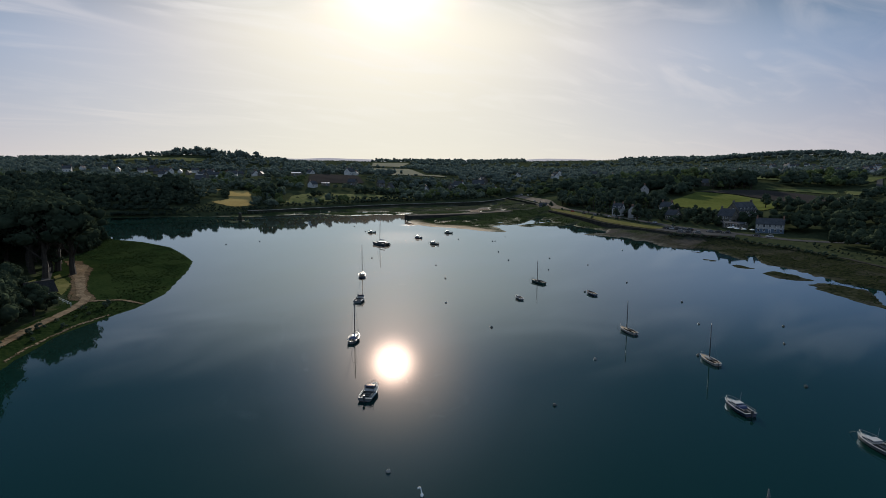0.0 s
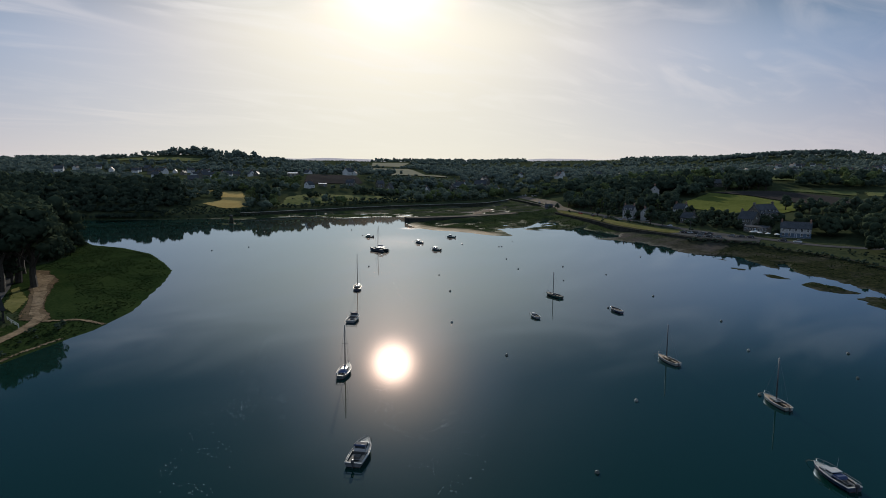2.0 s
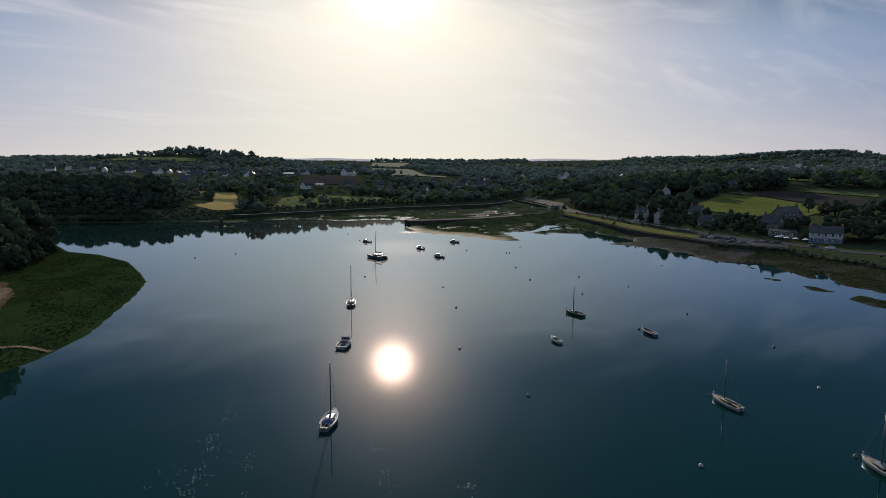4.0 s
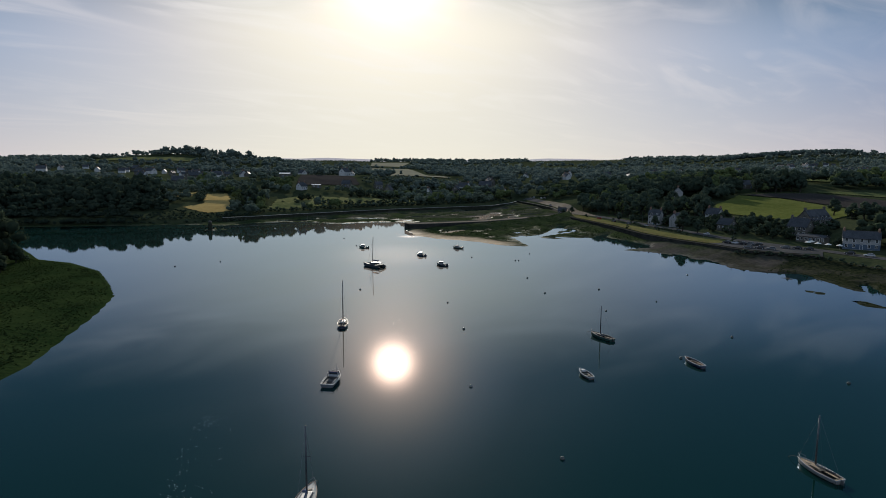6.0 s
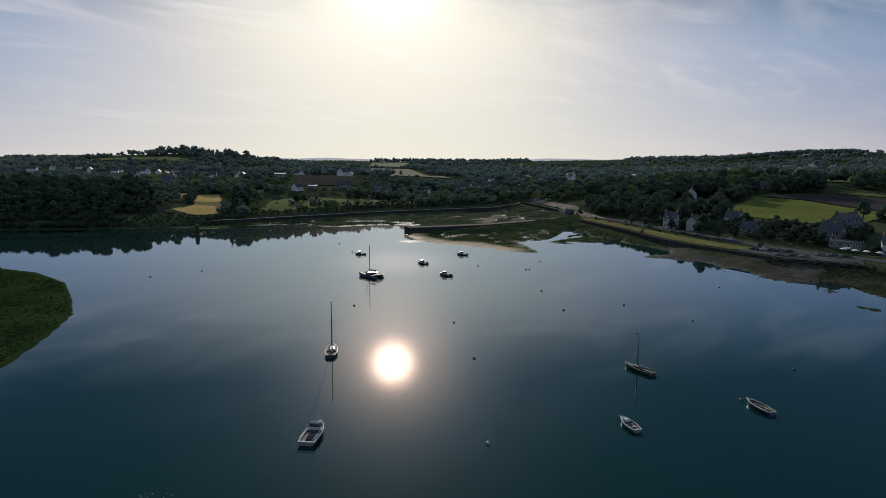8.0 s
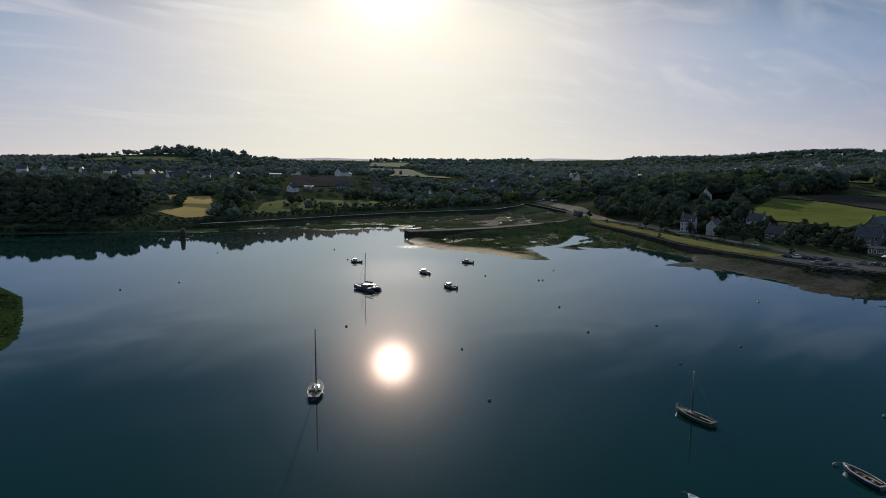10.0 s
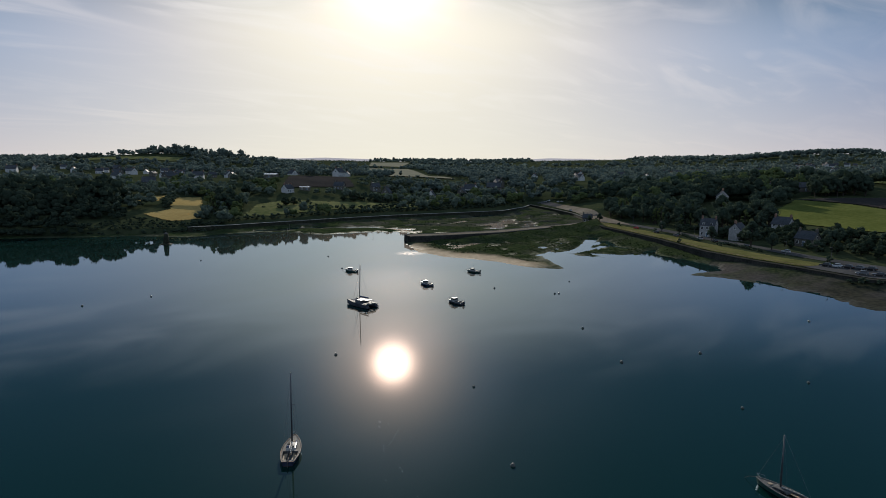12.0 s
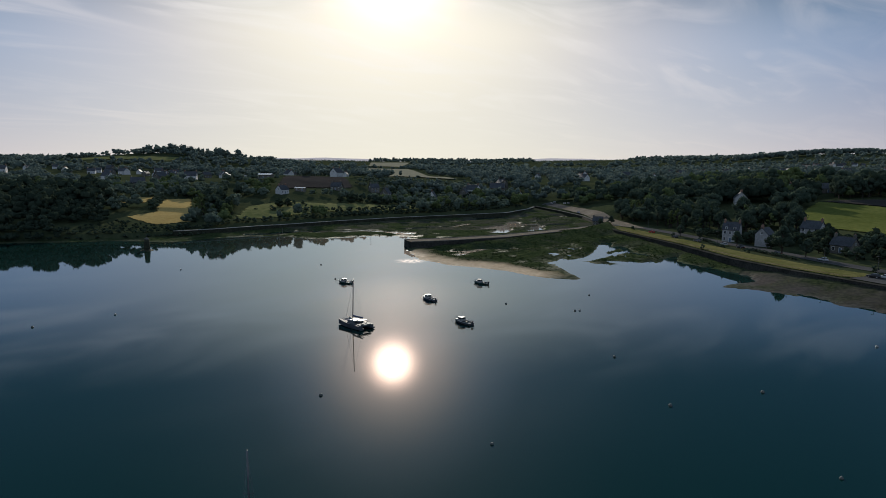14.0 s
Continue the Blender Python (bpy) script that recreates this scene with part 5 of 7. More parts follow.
sailing_boat("white sailing yacht with bare mast and dark cockpit cover", 7.6, 2.6, 10.0, (-21.6, 148.2), -4, "shaded_white", 0.1, stow=0.72, hood=True, low=0.36, cabin="cream", transom=0.56, gear=3)
sailing_boat("cream wooden sailing boat with bare mast and open cockpit", 6.6, 2.3, 8.1, (48.1, 157.2), 18, "cream", 0.1, "sail", spreaders=False, trim="gel", deck="teak", well=(0.08, 0.54, 0.78, 0.6), cabin="teak", low=0.25, stow=0.3)
sailing_boat("white day sailer with teak deck at its mooring", 6.6, 2.3, 8.6, (58.8, 132.6), 8, "cream", 0.02, "sail", spreaders=False, trim="gel", deck="teak", well=(0.1, 0.5, 0.76, 0.6), cabin="cream", low=0.28, stow=0.3)
sailing_boat("dark green sailing boat with bare mast at its mooring", 7.4, 2.4, 8.1, (35.2, 226.2), 30, "sea_green", 0.08, "sail", spreaders=False, trim="plank", deck="inside", well=(0.08, 0.52, 0.76, 0.6), cabin="inside", low=0.28, stow=0.3)
sailing_boat("dark weathered sailing yacht with cluttered deck", 8.2, 2.8, 12.0, (-31.2, 237.5), 6, "navy", 0.1, "sail", deck="plank", cabin="cream", low=0.34, stow=0.62, gear=6, well=(0.06, 0.4, 0.8, 0.6), transom=0.6)
sailing_boat("white sailing boat with bare mast at its mooring", 6.8, 2.4, 9.0, (34.2, 60.5), 10, "shaded_white", 0.08)
catamaran("grey cruising catamaran with tall mast and dinghy", 9.6, 5.0, 12.6, (-33.8, 336.6), 46)
motor_cruiser("white motor cruiser with wheelhouse and open stern", 7.4, 2.8, (-13.4, 111.4), -9, "shaded_white", 0.06, 0.2, open_top=True)
motor_cruiser("dark-hulled motor boat with white gunwale and blue canvas cover", 6.9, 2.5, (52.2, 105.2), 10, "navy", 0.04, 0.18, True, tall=0.6)
motor_cruiser("white fishing cruiser with windscreen and long dark cockpit", 7.4, 2.9, (-26.2, 193.4), -6, "shaded_white", 0.16, 0.16, engine=False, open_top=True)
motor_cruiser("dark blue fishing boat with pale low wheelhouse", 6.2, 2.4, (-15.0, 370.2), 38, "navy", 0.08, 0.24, cabin="cream")
motor_cruiser("grey-hulled fishing boat with pale low wheelhouse", 6.2, 2.4, (-5.0, 340.6), 42, "slate", 0.1, 0.24, cabin="cream")
motor_cruiser("dark-hulled small fishing boat with pale cuddy", 5.6, 2.3, (3.3, 398.6), 56, "sea_green", 0.1, 0.24, cabin="cream")
motor_cruiser("dark green small fishing boat at its mooring", 5.6, 2.3, (-46.0, 398.2), 60, "sea_green", 0.12, 0.24, cabin="cream")
motor_cruiser("white motor boat with low cabin at its mooring", 6.6, 2.4, (66.4, 90.6), 8, "shaded_white", 0.04, 0.2, tall=0.5)
open_boat("small white open boat with foredeck and dark inside", 4.9, 1.9, (24.7, 197.7), 14, "shaded_white", False, True)
open_boat("dark blue wooden rowing boat with pale rim", 6.0, 2.0, (50.0, 205.6), 14, "navy")


# ---- buoys, beacon, perches ----
def buoy(kind, mat, r, label):
    ob = thing("buoy", label, "buoy", "mooring buoys")
    part("float", lathe([(0.05 * r, -0.9 * r), (0.7 * r, -0.7 * r), (r, 0), (0.92 * r, 0.45 * r), (0.6 * r, 0.85 * r), (0.16 * r, 1.0 * r)], 12), M[mat], ob, smooth=True)
    if kind:
        part("pick_up_pole", bars([(0, 0, r), (0.06, 0, r + 0.55)], 0.05), M["spar"], ob)
    part("ring", lathe([(0.2 * r, r * 0.98), (0.24 * r, r * 1.08), (0.2 * r, r * 1.16), (0.08 * r, r * 1.2)], 8), M["wire"], ob)
    part("chain", bars([(0, 0, -0.8 * r), (0.1, 0.1, -2.5)], 0.04), M["rope"], ob)
    return ob


BUOYS = [(13, 161), (1, 191), (1, 234), (30, 282), (44, 256), (76, 194), (70, 166), (58, 137), (92, 164), (83, 147), (71, 117),
         (33.9, 133.8), (20.1, 106.6), (68.3, 227.6), (63.5, 269.5), (27.9, 310.8), (93, 320), (50, 289), (9, 365), (38, 379),
         (28.5, 356), (30, 356.5), (-33, 286), (-117, 333), (-3, 266), (-63, 440), (-117, 425), (-51, 406), (100, 404), (114, 369),
         (48.7, 209.8), (-103, 347.3)]
models = [buoy(0, "float", 0.35, "weathered greyish mooring buoy floating on water"), buoy(0, "dark_float", 0.35, "dark weedy mooring buoy floating on water"),
          buoy(0, "dark_float", 0.28, "small dark mooring buoy floating on water")]
for i, (x, y) in enumerate(BUOYS):
    m = pose(x, y, 0.04, 4 * math.sin(3 * i), 5 * math.cos(5 * i), 40 * i)
    pick = models[(1, 0, 1, 1, 2)[i % 5]]
    if i in (0, 1, 4):
        pick.matrix_world = m
    else:
        copy_thing(pick, m)


# a slim white marker buoy leaning on the tide, and a small float near it
marker = thing("marker_buoy", "slim white marker buoy leaning on calm water", "buoy", "mooring buoys", (-2.5, 75.4, 0.05), 20)
part("float", lathe([(0.08, -0.4), (0.2, -0.2), (0.22, 0.1), (0.12, 0.3)], 10), M["frame"], marker, smooth=True)
part("pole", bars([(0, 0, 0.25), (-0.18, 0.12, 1.15)], 0.075, 7), M["frame"], marker)
part("flag", box(bmesh.new(), (0.42, 0.04, 0.22), (-0.36, 0.14, 1.08), 0.9), M["frame"], marker)
copy_thing(models[0], pose(-7.4, 81.7, 0.04, 0, 6, 15))


def foam(name, outline, n, seed):
    """Bubbles and scraps of weed adrift in loose drifts; their white paints sun glitter."""
    rs = np.random.RandomState(seed)
    px, py = [p[0] for p in outline], [p[1] for p in outline]
    x, y = rs.uniform(min(px), max(px), n * 8), rs.uniform(min(py), max(py), n * 8)
    keep = (inside(outline, x, y) > 0) & (ripple(x, y, 2.6, seed) + 0.3 * rs.normal(size=x.size) > 0.35)
    x, y = x[keep][:n], y[keep][:n]
    v0, f0 = np.array([(math.cos(a), math.sin(a), -0.2) for a in np.linspace(0, 2 * math.pi, 6)[:-1]] + [(0, 0, 0.6)]), np.array([(k, (k + 1) % 5, 5) for k in range(5)])
    r = rs.uniform(0.035, 0.095, len(x))
    v = np.stack([x, y, np.full(len(x), 0.01)], 1)[:, None] + v0[None] * r[:, None, None]
    f = (np.arange(len(x)) * 6)[:, None, None] + f0[None]
    return tagged(new(name, mesh_of(name, v.reshape(-1, 3), f.reshape(-1, 3), [M["bubble"]], True)), "pale glittering bubbles and scraps adrift on still water", "foam", kind="stuff")


foam("foam", [(-46, 178), (-40, 178), (-27, 122), (-36, 122)], 190, 1)
foam("foam", [(-17, 141), (-12, 141), (-4, 114), (-9, 112)], 90, 2)
foam("foam", [(-7, 132), (6, 126), (4, 100), (-6, 100)], 70, 4)
foam("foam", [(-44, 150), (-36, 150), (-30, 100), (-40, 100)], 120, 5)
foam("foam", [(-20, 250), (-14, 250), (-8, 205), (-14, 205)], 40, 3)


def beacon():
    ob = thing("beacon_tower", "dark stone beacon tower standing in the shallows", "beacon", at=(-157.5, 482, 0))
    part("rock", lathe([(4.2, -1.0), (3.6, -0.1), (2.4, 0.35), (1.5, 0.6)], 11), M["black_stone"], ob)
    part("shaft", lathe([(1.55, 0.3), (1.4, 2.2), (1.2, 4.2), (1.05, 5.6)], 16), M["black_stone"], ob, smooth=True)
    part("cap", lathe([(1.2, 5.6), (1.2, 5.9), (0.6, 6.3), (0.15, 6.5)], 16), M["stone"], ob)
    part("topmark", tube(bmesh.new(), (0, 0, 6.4), (0, 0, 7.6), 0.06), M["spar"], ob)


beacon()
for x, y, h in ((-104.5, 530, 4.2), (-53, 538, 3.6), (-112, 566, 3.4)):
    ob = thing("perch", "thin withy pole marking the channel edge", "pole", "channel perches", (x, y, 0))
    part("pole", tube(bmesh.new(), (0, 0, -1.5), (0.12, 0, h), 0.1, 0.06, 6), M["plank"], ob)
    part("topmark", lathe([(0.25, h - 0.35), (0.25, h - 0.05), (0.05, h + 0.05)], 8), M["dark_float"], ob)

# ---- houses ----
def shared(name, bm, mat):
    me = bpy.data.meshes.new(name)
    bm.normal_update()
    bm.to_mesh(me)
    bm.free()
    me.materials.append(mat)
    return me


def window_kit(w, h):
    return shared("window_frame", box(bmesh.new(), (w + 0.2, 0.1, h + 0.2), (0, 0, 0)), M["frame"]), shared("pane", box(bmesh.new(), (w / 2 - 0.04, 0.05, h), (0, 0, 0)), M["pane"]), w


KIT = window_kit(1.0, 1.5)
KIT_SMALL = window_kit(0.9, 1.1)


def window_at(ob, x, y, z, turn_z, kit=KIT):
    fr = new("window", kit[0])
    fr.parent = ob
    fr.matrix_basis = pose(x, y, z, 0, 0, turn_z)
    for sx in (-1, 1):
        pane = new("pane", kit[1])
        pane.parent = fr
        pane.location = (sx * (kit[2] / 4 + 0.01), -0.04, 0)
    return fr


def house(label, length, width, eaves, at, turn_z, walls="render", roof="slate", pitch=45, rows=2, cols=3, stacks=2, dormers=0, group="", back=True, name="house", category="house", sides=True):
    """A gabled house, its length along x, its front towards -y."""
    ob = thing(name, label, category, group, (at[0], at[1], height(*at) - 0.4 if len(at) == 2 else at[2]), turn_z)
    top = eaves + 0.4
    peak = top + width / 2 * math.tan(radians(pitch))
    L, W = length / 2, width / 2
    bm = bmesh.new()
    p = [[bm.verts.new((sx * L, y, z)) for y, z in ((-W, -2.0), (W, -2.0), (W, top), (0, peak), (-W, top))] for sx in (-1, 1)]
    for i in range(5):
        j = (i + 1) % 5
        bm.faces.new((p[0][i], p[0][j], p[1][j], p[1][i]))
    bm.faces.new(p[0])
    bm.faces.new(p[1][::-1])
    bmesh.ops.recalc_face_normals(bm, faces=bm.faces)
    part("wall", bm, M[walls], ob)
    for sy in (-1, 1):
        slab = bmesh.new()
        over, t = 0.35, 0.22
        a, b = Vector((0, sy * (W + over), top - over * math.tan(radians(pitch)))), Vector((0, -sy * 0.02, peak + 0.02))
        up = Vector((0, sy * math.sin(radians(pitch)), math.cos(radians(pitch)))) * t
        vs = [slab.verts.new(q + Vector((sx * (L + 0.3), 0, 0))) for q in (a + up * 0.15, b + up * 0.15, b + up, a + up) for sx in (-1, 1)]
        for f in ((0, 1, 3, 2), (2, 3, 5, 4), (4, 5, 7, 6), (6, 7, 1, 0), (0, 2, 4, 6), (1, 7, 5, 3)):
            slab.faces.new([vs[i] for i in f])
        bmesh.ops.recalc_face_normals(slab, faces=slab.faces)
        part("roof", slab, M[roof], ob)
    part("ridge", box(bmesh.new(), (length + 0.6, 0.35, 0.18), (0, 0, peak + 0.24)), M["slate"] if roof == "slate" else M[roof], ob)
    for k in range(stacks):
        x = (L - 0.45) * (1 if k else -1)
        stack = part("chimney", box(bmesh.new(), (0.8, 1.3, 2.0), (x, 0, peak + 0.45)), M["brick" if walls in ("render", "limewash") else walls], ob)
        for dy in (-0.3, 0.3):
            part("chimney_pot", tube(bmesh.new(), (x, dy, peak + 1.45), (x, dy, peak + 1.9), 0.15, 0.12, 7), M["brick"], stack)
    gap = length / cols
    for r in range(rows):
        z = 0.4 + 1.6 + r * (eaves / max(rows, 1))
        for c in range(cols):
            x = -L + gap * (c + 0.5)
            if r == 0 and c == cols // 2:
                d = part("door", box(bmesh.new(), (1.0, 0.12, 2.1), (x, -W - 0.04, 0.4 + 1.05), 1, 0.02), M["door"], ob)
                part("door_frame", box(bmesh.new(), (1.24, 0.08, 2.24), (x, -W - 0.015, 0.4 + 1.11)), M["frame"], d)
            else:
                window_at(ob, x, -W - 0.03, z, 0)
            if back:
                window_at(ob, x, W + 0.03, z, 180)
    if sides:
        for sx in (-1, 1):
            window_at(ob, sx * (L + 0.03), 0, top + 0.6, 90 * sx, KIT_SMALL)
    for k in range(dormers):
        x = -L + length / dormers * (k + 0.5)
        dm = part("dormer", box(bmesh.new(), (1.4, 1.8, 1.6), (x, -W + 1.0, top + 0.7)), M[walls], ob)
        part("dormer_roof", box(bmesh.new(), (1.8, 2.2, 0.7), (x, -W + 1.0, top + 1.8), 0.25), M[roof], dm)
        fr = window_at(dm, x, -W + 0.07, top + 0.75, 0, KIT_SMALL)
    return ob


# quay houses
house("tall white-fronted house with slate roof and many windows", 8, 7, 6.4, (141, 501), -38, rows=2, cols=3, stacks=2, dormers=2)
house("narrow white house gable-end to the quay road", 7.5, 6.2, 6.0, (148, 481), 40, rows=2, cols=2, stacks=1)
house("low granite cottage beside the quay road", 9, 6.5, 3.4, (165, 446), -62, "granite", rows=1, cols=3)
house("white gabled house among trees up the slope", 10, 8, 5.2, (197, 612), 70, rows=2, cols=3)
house("white farmhouse with slate roof above the pasture", 11, 7, 3.4, (250, 636), -8, "limewash", rows=1, cols=4)
house("long slate-roofed barn beside the farmhouse", 15, 7, 3.2, (268, 631), -8, "granite", rows=1, cols=3, stacks=0)
house("small white house half hidden in trees", 9, 7, 4.6, (175, 487), -55, rows=2, cols=3)
# the old manor hotel and the blue-banded inn
house("long grey granite manor with steep slate roof and dormers", 22, 8.6, 5.8, (203, 423), 34, "granite", pitch=49, rows=2, cols=8, stacks=2, dormers=5)
house("gabled granite wing with rows of white windows", 10, 7.5, 5.4, (186, 406), -56, "granite", pitch=48, rows=2, cols=4, stacks=1)
house("low glazed stone dining room in front of the manor", 14, 5, 2.8, (184, 391), -56, "granite", pitch=20, rows=1, cols=7, stacks=0)
inn = house("white inn with blue ground floor beside the quay", 15, 8, 5.2, (196, 372), -30, "render", pitch=38, rows=2, cols=5, stacks=2)
part("painted_band", box(bmesh.new(), (15.05, 8.05, 2.5), (0, 0, 1.6)), M["blue"], inn, "blue painted ground floor")
# far side of the basin and the hillside
house("white gabled house with bright sunlit roof on the hillside", 9, 7, 3.4, (-148, 708), 60, "limewash", rows=1, cols=3)
house("low outbuilding with shining metal roof", 9, 6, 2.6, (-137, 728), 2, "granite", "zinc", 10, 1, 2, 0)
house("pale stone house with steep slate gables by the basin", 9, 8, 5.4, (-66, 776), 75, "granite", pitch=52, rows=2, cols=3)
house("white rendered house with steep gable by the basin", 8, 7.5, 4.8, (-21, 768), 80, "limewash", pitch=55, rows=2, cols=2, stacks=1)
house("long farm building with shining metal roof", 15, 15, 3.4, (-191, 808), 4, "granite", "zinc", 9, 1, 3, 0)
house("small stone house with chimneys near the basin head", 8, 7, 4.8, (10, 800), 70, "granite", rows=2, cols=2)
house("grey stone house on the far slope", 9, 7, 4.6, (-80, 800), 30, "granite", rows=2, cols=3)
house("grey stone house with dark roof among the hedges", 10, 7, 3.6, (-112, 770), -15, "granite", rows=1, cols=3)
house("dark tarred shore hut with black roof", 7.5, 5.5, 2.6, (-119.5, 181), 52, "tarred", "tarred", rows=1, cols=2, stacks=0)
house("large stone villa on the wooded slope", 12, 9, 5.0, (-292, 752), 20, "granite", rows=2, cols=4)
house("small grey stone mill at the jetty root", 6.5, 5, 3.4, (98, 612), -20, "granite", rows=1, cols=2, stacks=1)

# villages scattered over the hills
far_model = [house("far white house with slate roof on the hillside", 12, 8, 4.6, (-420, 1130), 25, "limewash", rows=1, cols=3, group="hillside houses", back=False),
             house("far grey stone house with slate roof", 13, 8, 5.0, (560, 1260), -30, "granite", rows=1, cols=3, group="hillside houses", back=False)]
rng = random.Random(11)
spots = []


def village(cx, cy, wide, deep, n, space=22):
    got = 0
    for _ in range(n * 12):
        x, y = cx + rng.uniform(-wide, wide), cy + rng.uniform(-deep, deep)
        if got < n and all(math.hypot(x - a, y - b) > space for a, b in spots):
            spots.append((x, y))
            got += 1
            k = rng.choice((0, 0, 1))
            s = rng.uniform(0.8, 1.2)
            m = pose(x, y, height(x, y) - 0.3, 0, 0, rng.uniform(0, 180)) @ Matrix.Diagonal((s, s, s, 1))
            ob = copy_thing(far_model[k], m)
            ob.matrix_basis = m


village(-330, 980, 110, 110, 16)
village(-560, 1150, 130, 110, 12)
village(-190, 960, 60, 50, 3)
village(820, 1280, 200, 90, 18, 26)
village(1080, 1400, 150, 80, 12, 26)
village(520, 1350, 150, 130, 12, 26)
village(50, 860, 60, 40, 4)
village(765, 1150, 75, 35, 16, 15)
village(905, 1645, 60, 40, 12, 17)
village(640, 1120, 60, 40, 6, 18)
village(240, 1200, 160, 140, 6, 30)

HOUSES = [(o.matrix_basis.translation.x, o.matrix_basis.translation.y) for o in scene.objects if o.name.startswith("house") and o.parent is None]


# ---- cars ----
def car(paint, label):
    ob = thing("parked_car", label, "car", "parked cars")
    bm = bmesh.new()
    rows = []
    for y, z0, z1, w in ((-2.1, 0.35, 0.85, 0.78), (-1.95, 0.25, 0.98, 0.86), (-0.6, 0.22, 0.98, 0.88), (0.9, 0.22, 0.93, 0.88), (1.8, 0.25, 0.82, 0.84), (2.1, 0.35, 0.66, 0.72)):
        rows.append([bm.verts.new(q) for q in ((-w, y, z0), (w, y, z0), (w, y, (z0 + z1) / 2), (w * 0.93, y, z1), (-w * 0.93, y, z1), (-w, y, (z0 + z1) / 2))])
    for a, b in zip(rows, rows[1:]):
        for i in range(6):
            bm.faces.new((a[i], a[(i + 1) % 6], b[(i + 1) % 6], b[i]))
    bm.faces.new(rows[0])
    bm.faces.new(rows[-1][::-1])
    bmesh.ops.recalc_face_normals(bm, faces=bm.faces)
    body = part("body", bm, PAINTS[paint], ob, smooth=False)
    part("glasshouse", box(bmesh.new(), (1.56, 2.5, 0.5), (0, -0.45, 1.2), 0.78, 0.06), M["pane"], ob)
    part("roof", box(bmesh.new(), (1.26, 1.75, 0.07), (0, -0.5, 1.47), 0.95, 0.02), PAINTS[paint], ob)
    for sx in (-1, 1):
        part("headlight", box(bmesh.new(), (0.34, 0.08, 0.16), (sx * 0.55, 2.06, 0.66)), M["lamp_glass"], body)
        part("tail_light", box(bmesh.new(), (0.24, 0.08, 0.22), (sx * 0.62, -2.08, 0.75)), M["tail"], body)
        for y in (-1.3, 1.3):
            wheel = part("wheel", tube(bmesh.new(), (sx * 0.68, y, 0.32), (sx * 0.9, y, 0.32), 0.32, 0.32, 14), M["tyre"], ob)
            part("rim", tube(bmesh.new(), (sx * 0.88, y, 0.32), (sx * 0.915, y, 0.32), 0.2, 0.2, 10), M["rim"], wheel)
    return ob


CARS = [(140.4, 391, 35, "black"), (143.2, 389, 35, "silver"), (146.2, 386.5, 35, "black"), (149, 384.5, 35, "grey"), (152, 382, 35, "black"),
        (116, 514, 14, "black"), (121.3, 497, 14, "grey"), (146.8, 431, 12, "silver"), (160, 372, 60, "grey"), (164, 369, 60, "black"),
        (168, 366.5, 60, "black"), (142, 372, 62, "grey"), (146, 369, 62, "black"), (150, 366, 62, "grey"), (178, 352, 62, "black"),
        (182, 345, 62, "silver"), (112, 540, 20, "red"), (131, 470, 12, "black"), (128.5, 482, 12, "silver"), (137, 449, 14, "black"), (98, 700, 8, "white"), (101, 690, 8, "silver"), (104, 766, 10, "white"), (107, 762, 10, "silver"), (95, 786, 10, "silver"), (99, 790, 10, "white")]
car_models = {}
for x, y, turn_z, paint in CARS:
    m = pose(x, y, height(x, y) + 0.2, 0, 0, turn_z)
    if paint in car_models:
        copy_thing(car_models[paint], m)
    else:
        car_models[paint] = car(paint, f"{paint} hatchback car parked beside the quay road")
        car_models[paint].matrix_world = m


def parasol(x, y):
    ob = thing("parasol", "pale canvas terrace parasol in front of the inn", "parasol", "terrace parasols", (x, y, height(x, y)))
    part("pole", tube(bmesh.new(), (0, 0, 0), (0, 0, 2.6), 0.04), M["plank"], ob)
    part("canopy", lathe([(1.6, 2.05), (0.9, 2.45), (0.06, 2.75)], 8), M["parasol"], ob)
    return ob


shade = parasol(180.5, 372)
for x, y in ((178, 376), (176, 381), (183.5, 368), (179.5, 384)):
    copy_thing(shade, pose(x, y, height(x, y)))


def street_lamp(x, y):
    ob = thing("street_lamp", "slim grey street lamp on the promenade", "street lamp", "promenade lamps", (x, y, height(x, y)))
    part("post", tube(bmesh.new(), (0, 0, 0), (0, 0, 6.5), 0.09, 0.06, 7), M["spar"], ob)
    part("head", box(bmesh.new(), (0.9, 0.25, 0.14), (-0.4, 0, 6.5), 0.9, 0.03), M["spar"], ob)
    return ob


post = street_lamp(127.5, 487)
for x, y in ((134, 452), (121, 520), (140.5, 420), (115, 556), (148, 400)):
    copy_thing(post, pose(x, y, height(x, y)))

# ---- trees ----
def ico(level):
    bm = bmesh.new()
    bmesh.ops.create_icosphere(bm, subdivisions=level, radius=1.0)
    v, f = np.array([x.co for x in bm.verts]), np.array([[x.index for x in q.verts] for q in bm.faces])
    bm.free()
    return v, f


BLOB = {k: ico(k) for k in (1, 2, 3)}


def clumps(rs, p, d, size):
    """Ragged three-cornered leaf clumps at p, lying roughly across d."""
    n = len(p)
    a = np.cross(d, rs.normal(size=(n, 3)))
    a /= np.linalg.norm(a, axis=1)[:, None] + 1e-6
    b = np.cross(d, a) + 0.7 * d * rs.uniform(-1, 1, (n, 1))
    s = size * rs.uniform(0.55, 1.4, (n, 1))
    return np.stack([p - a * s - b * s * 0.6, p + a * s * 0.9 - b * s * rs.uniform(0.2, 0.9, (n, 1)), p + a * s * rs.uniform(-0.5, 0.5, (n, 1)) + b * s], 1).reshape(-1, 3)


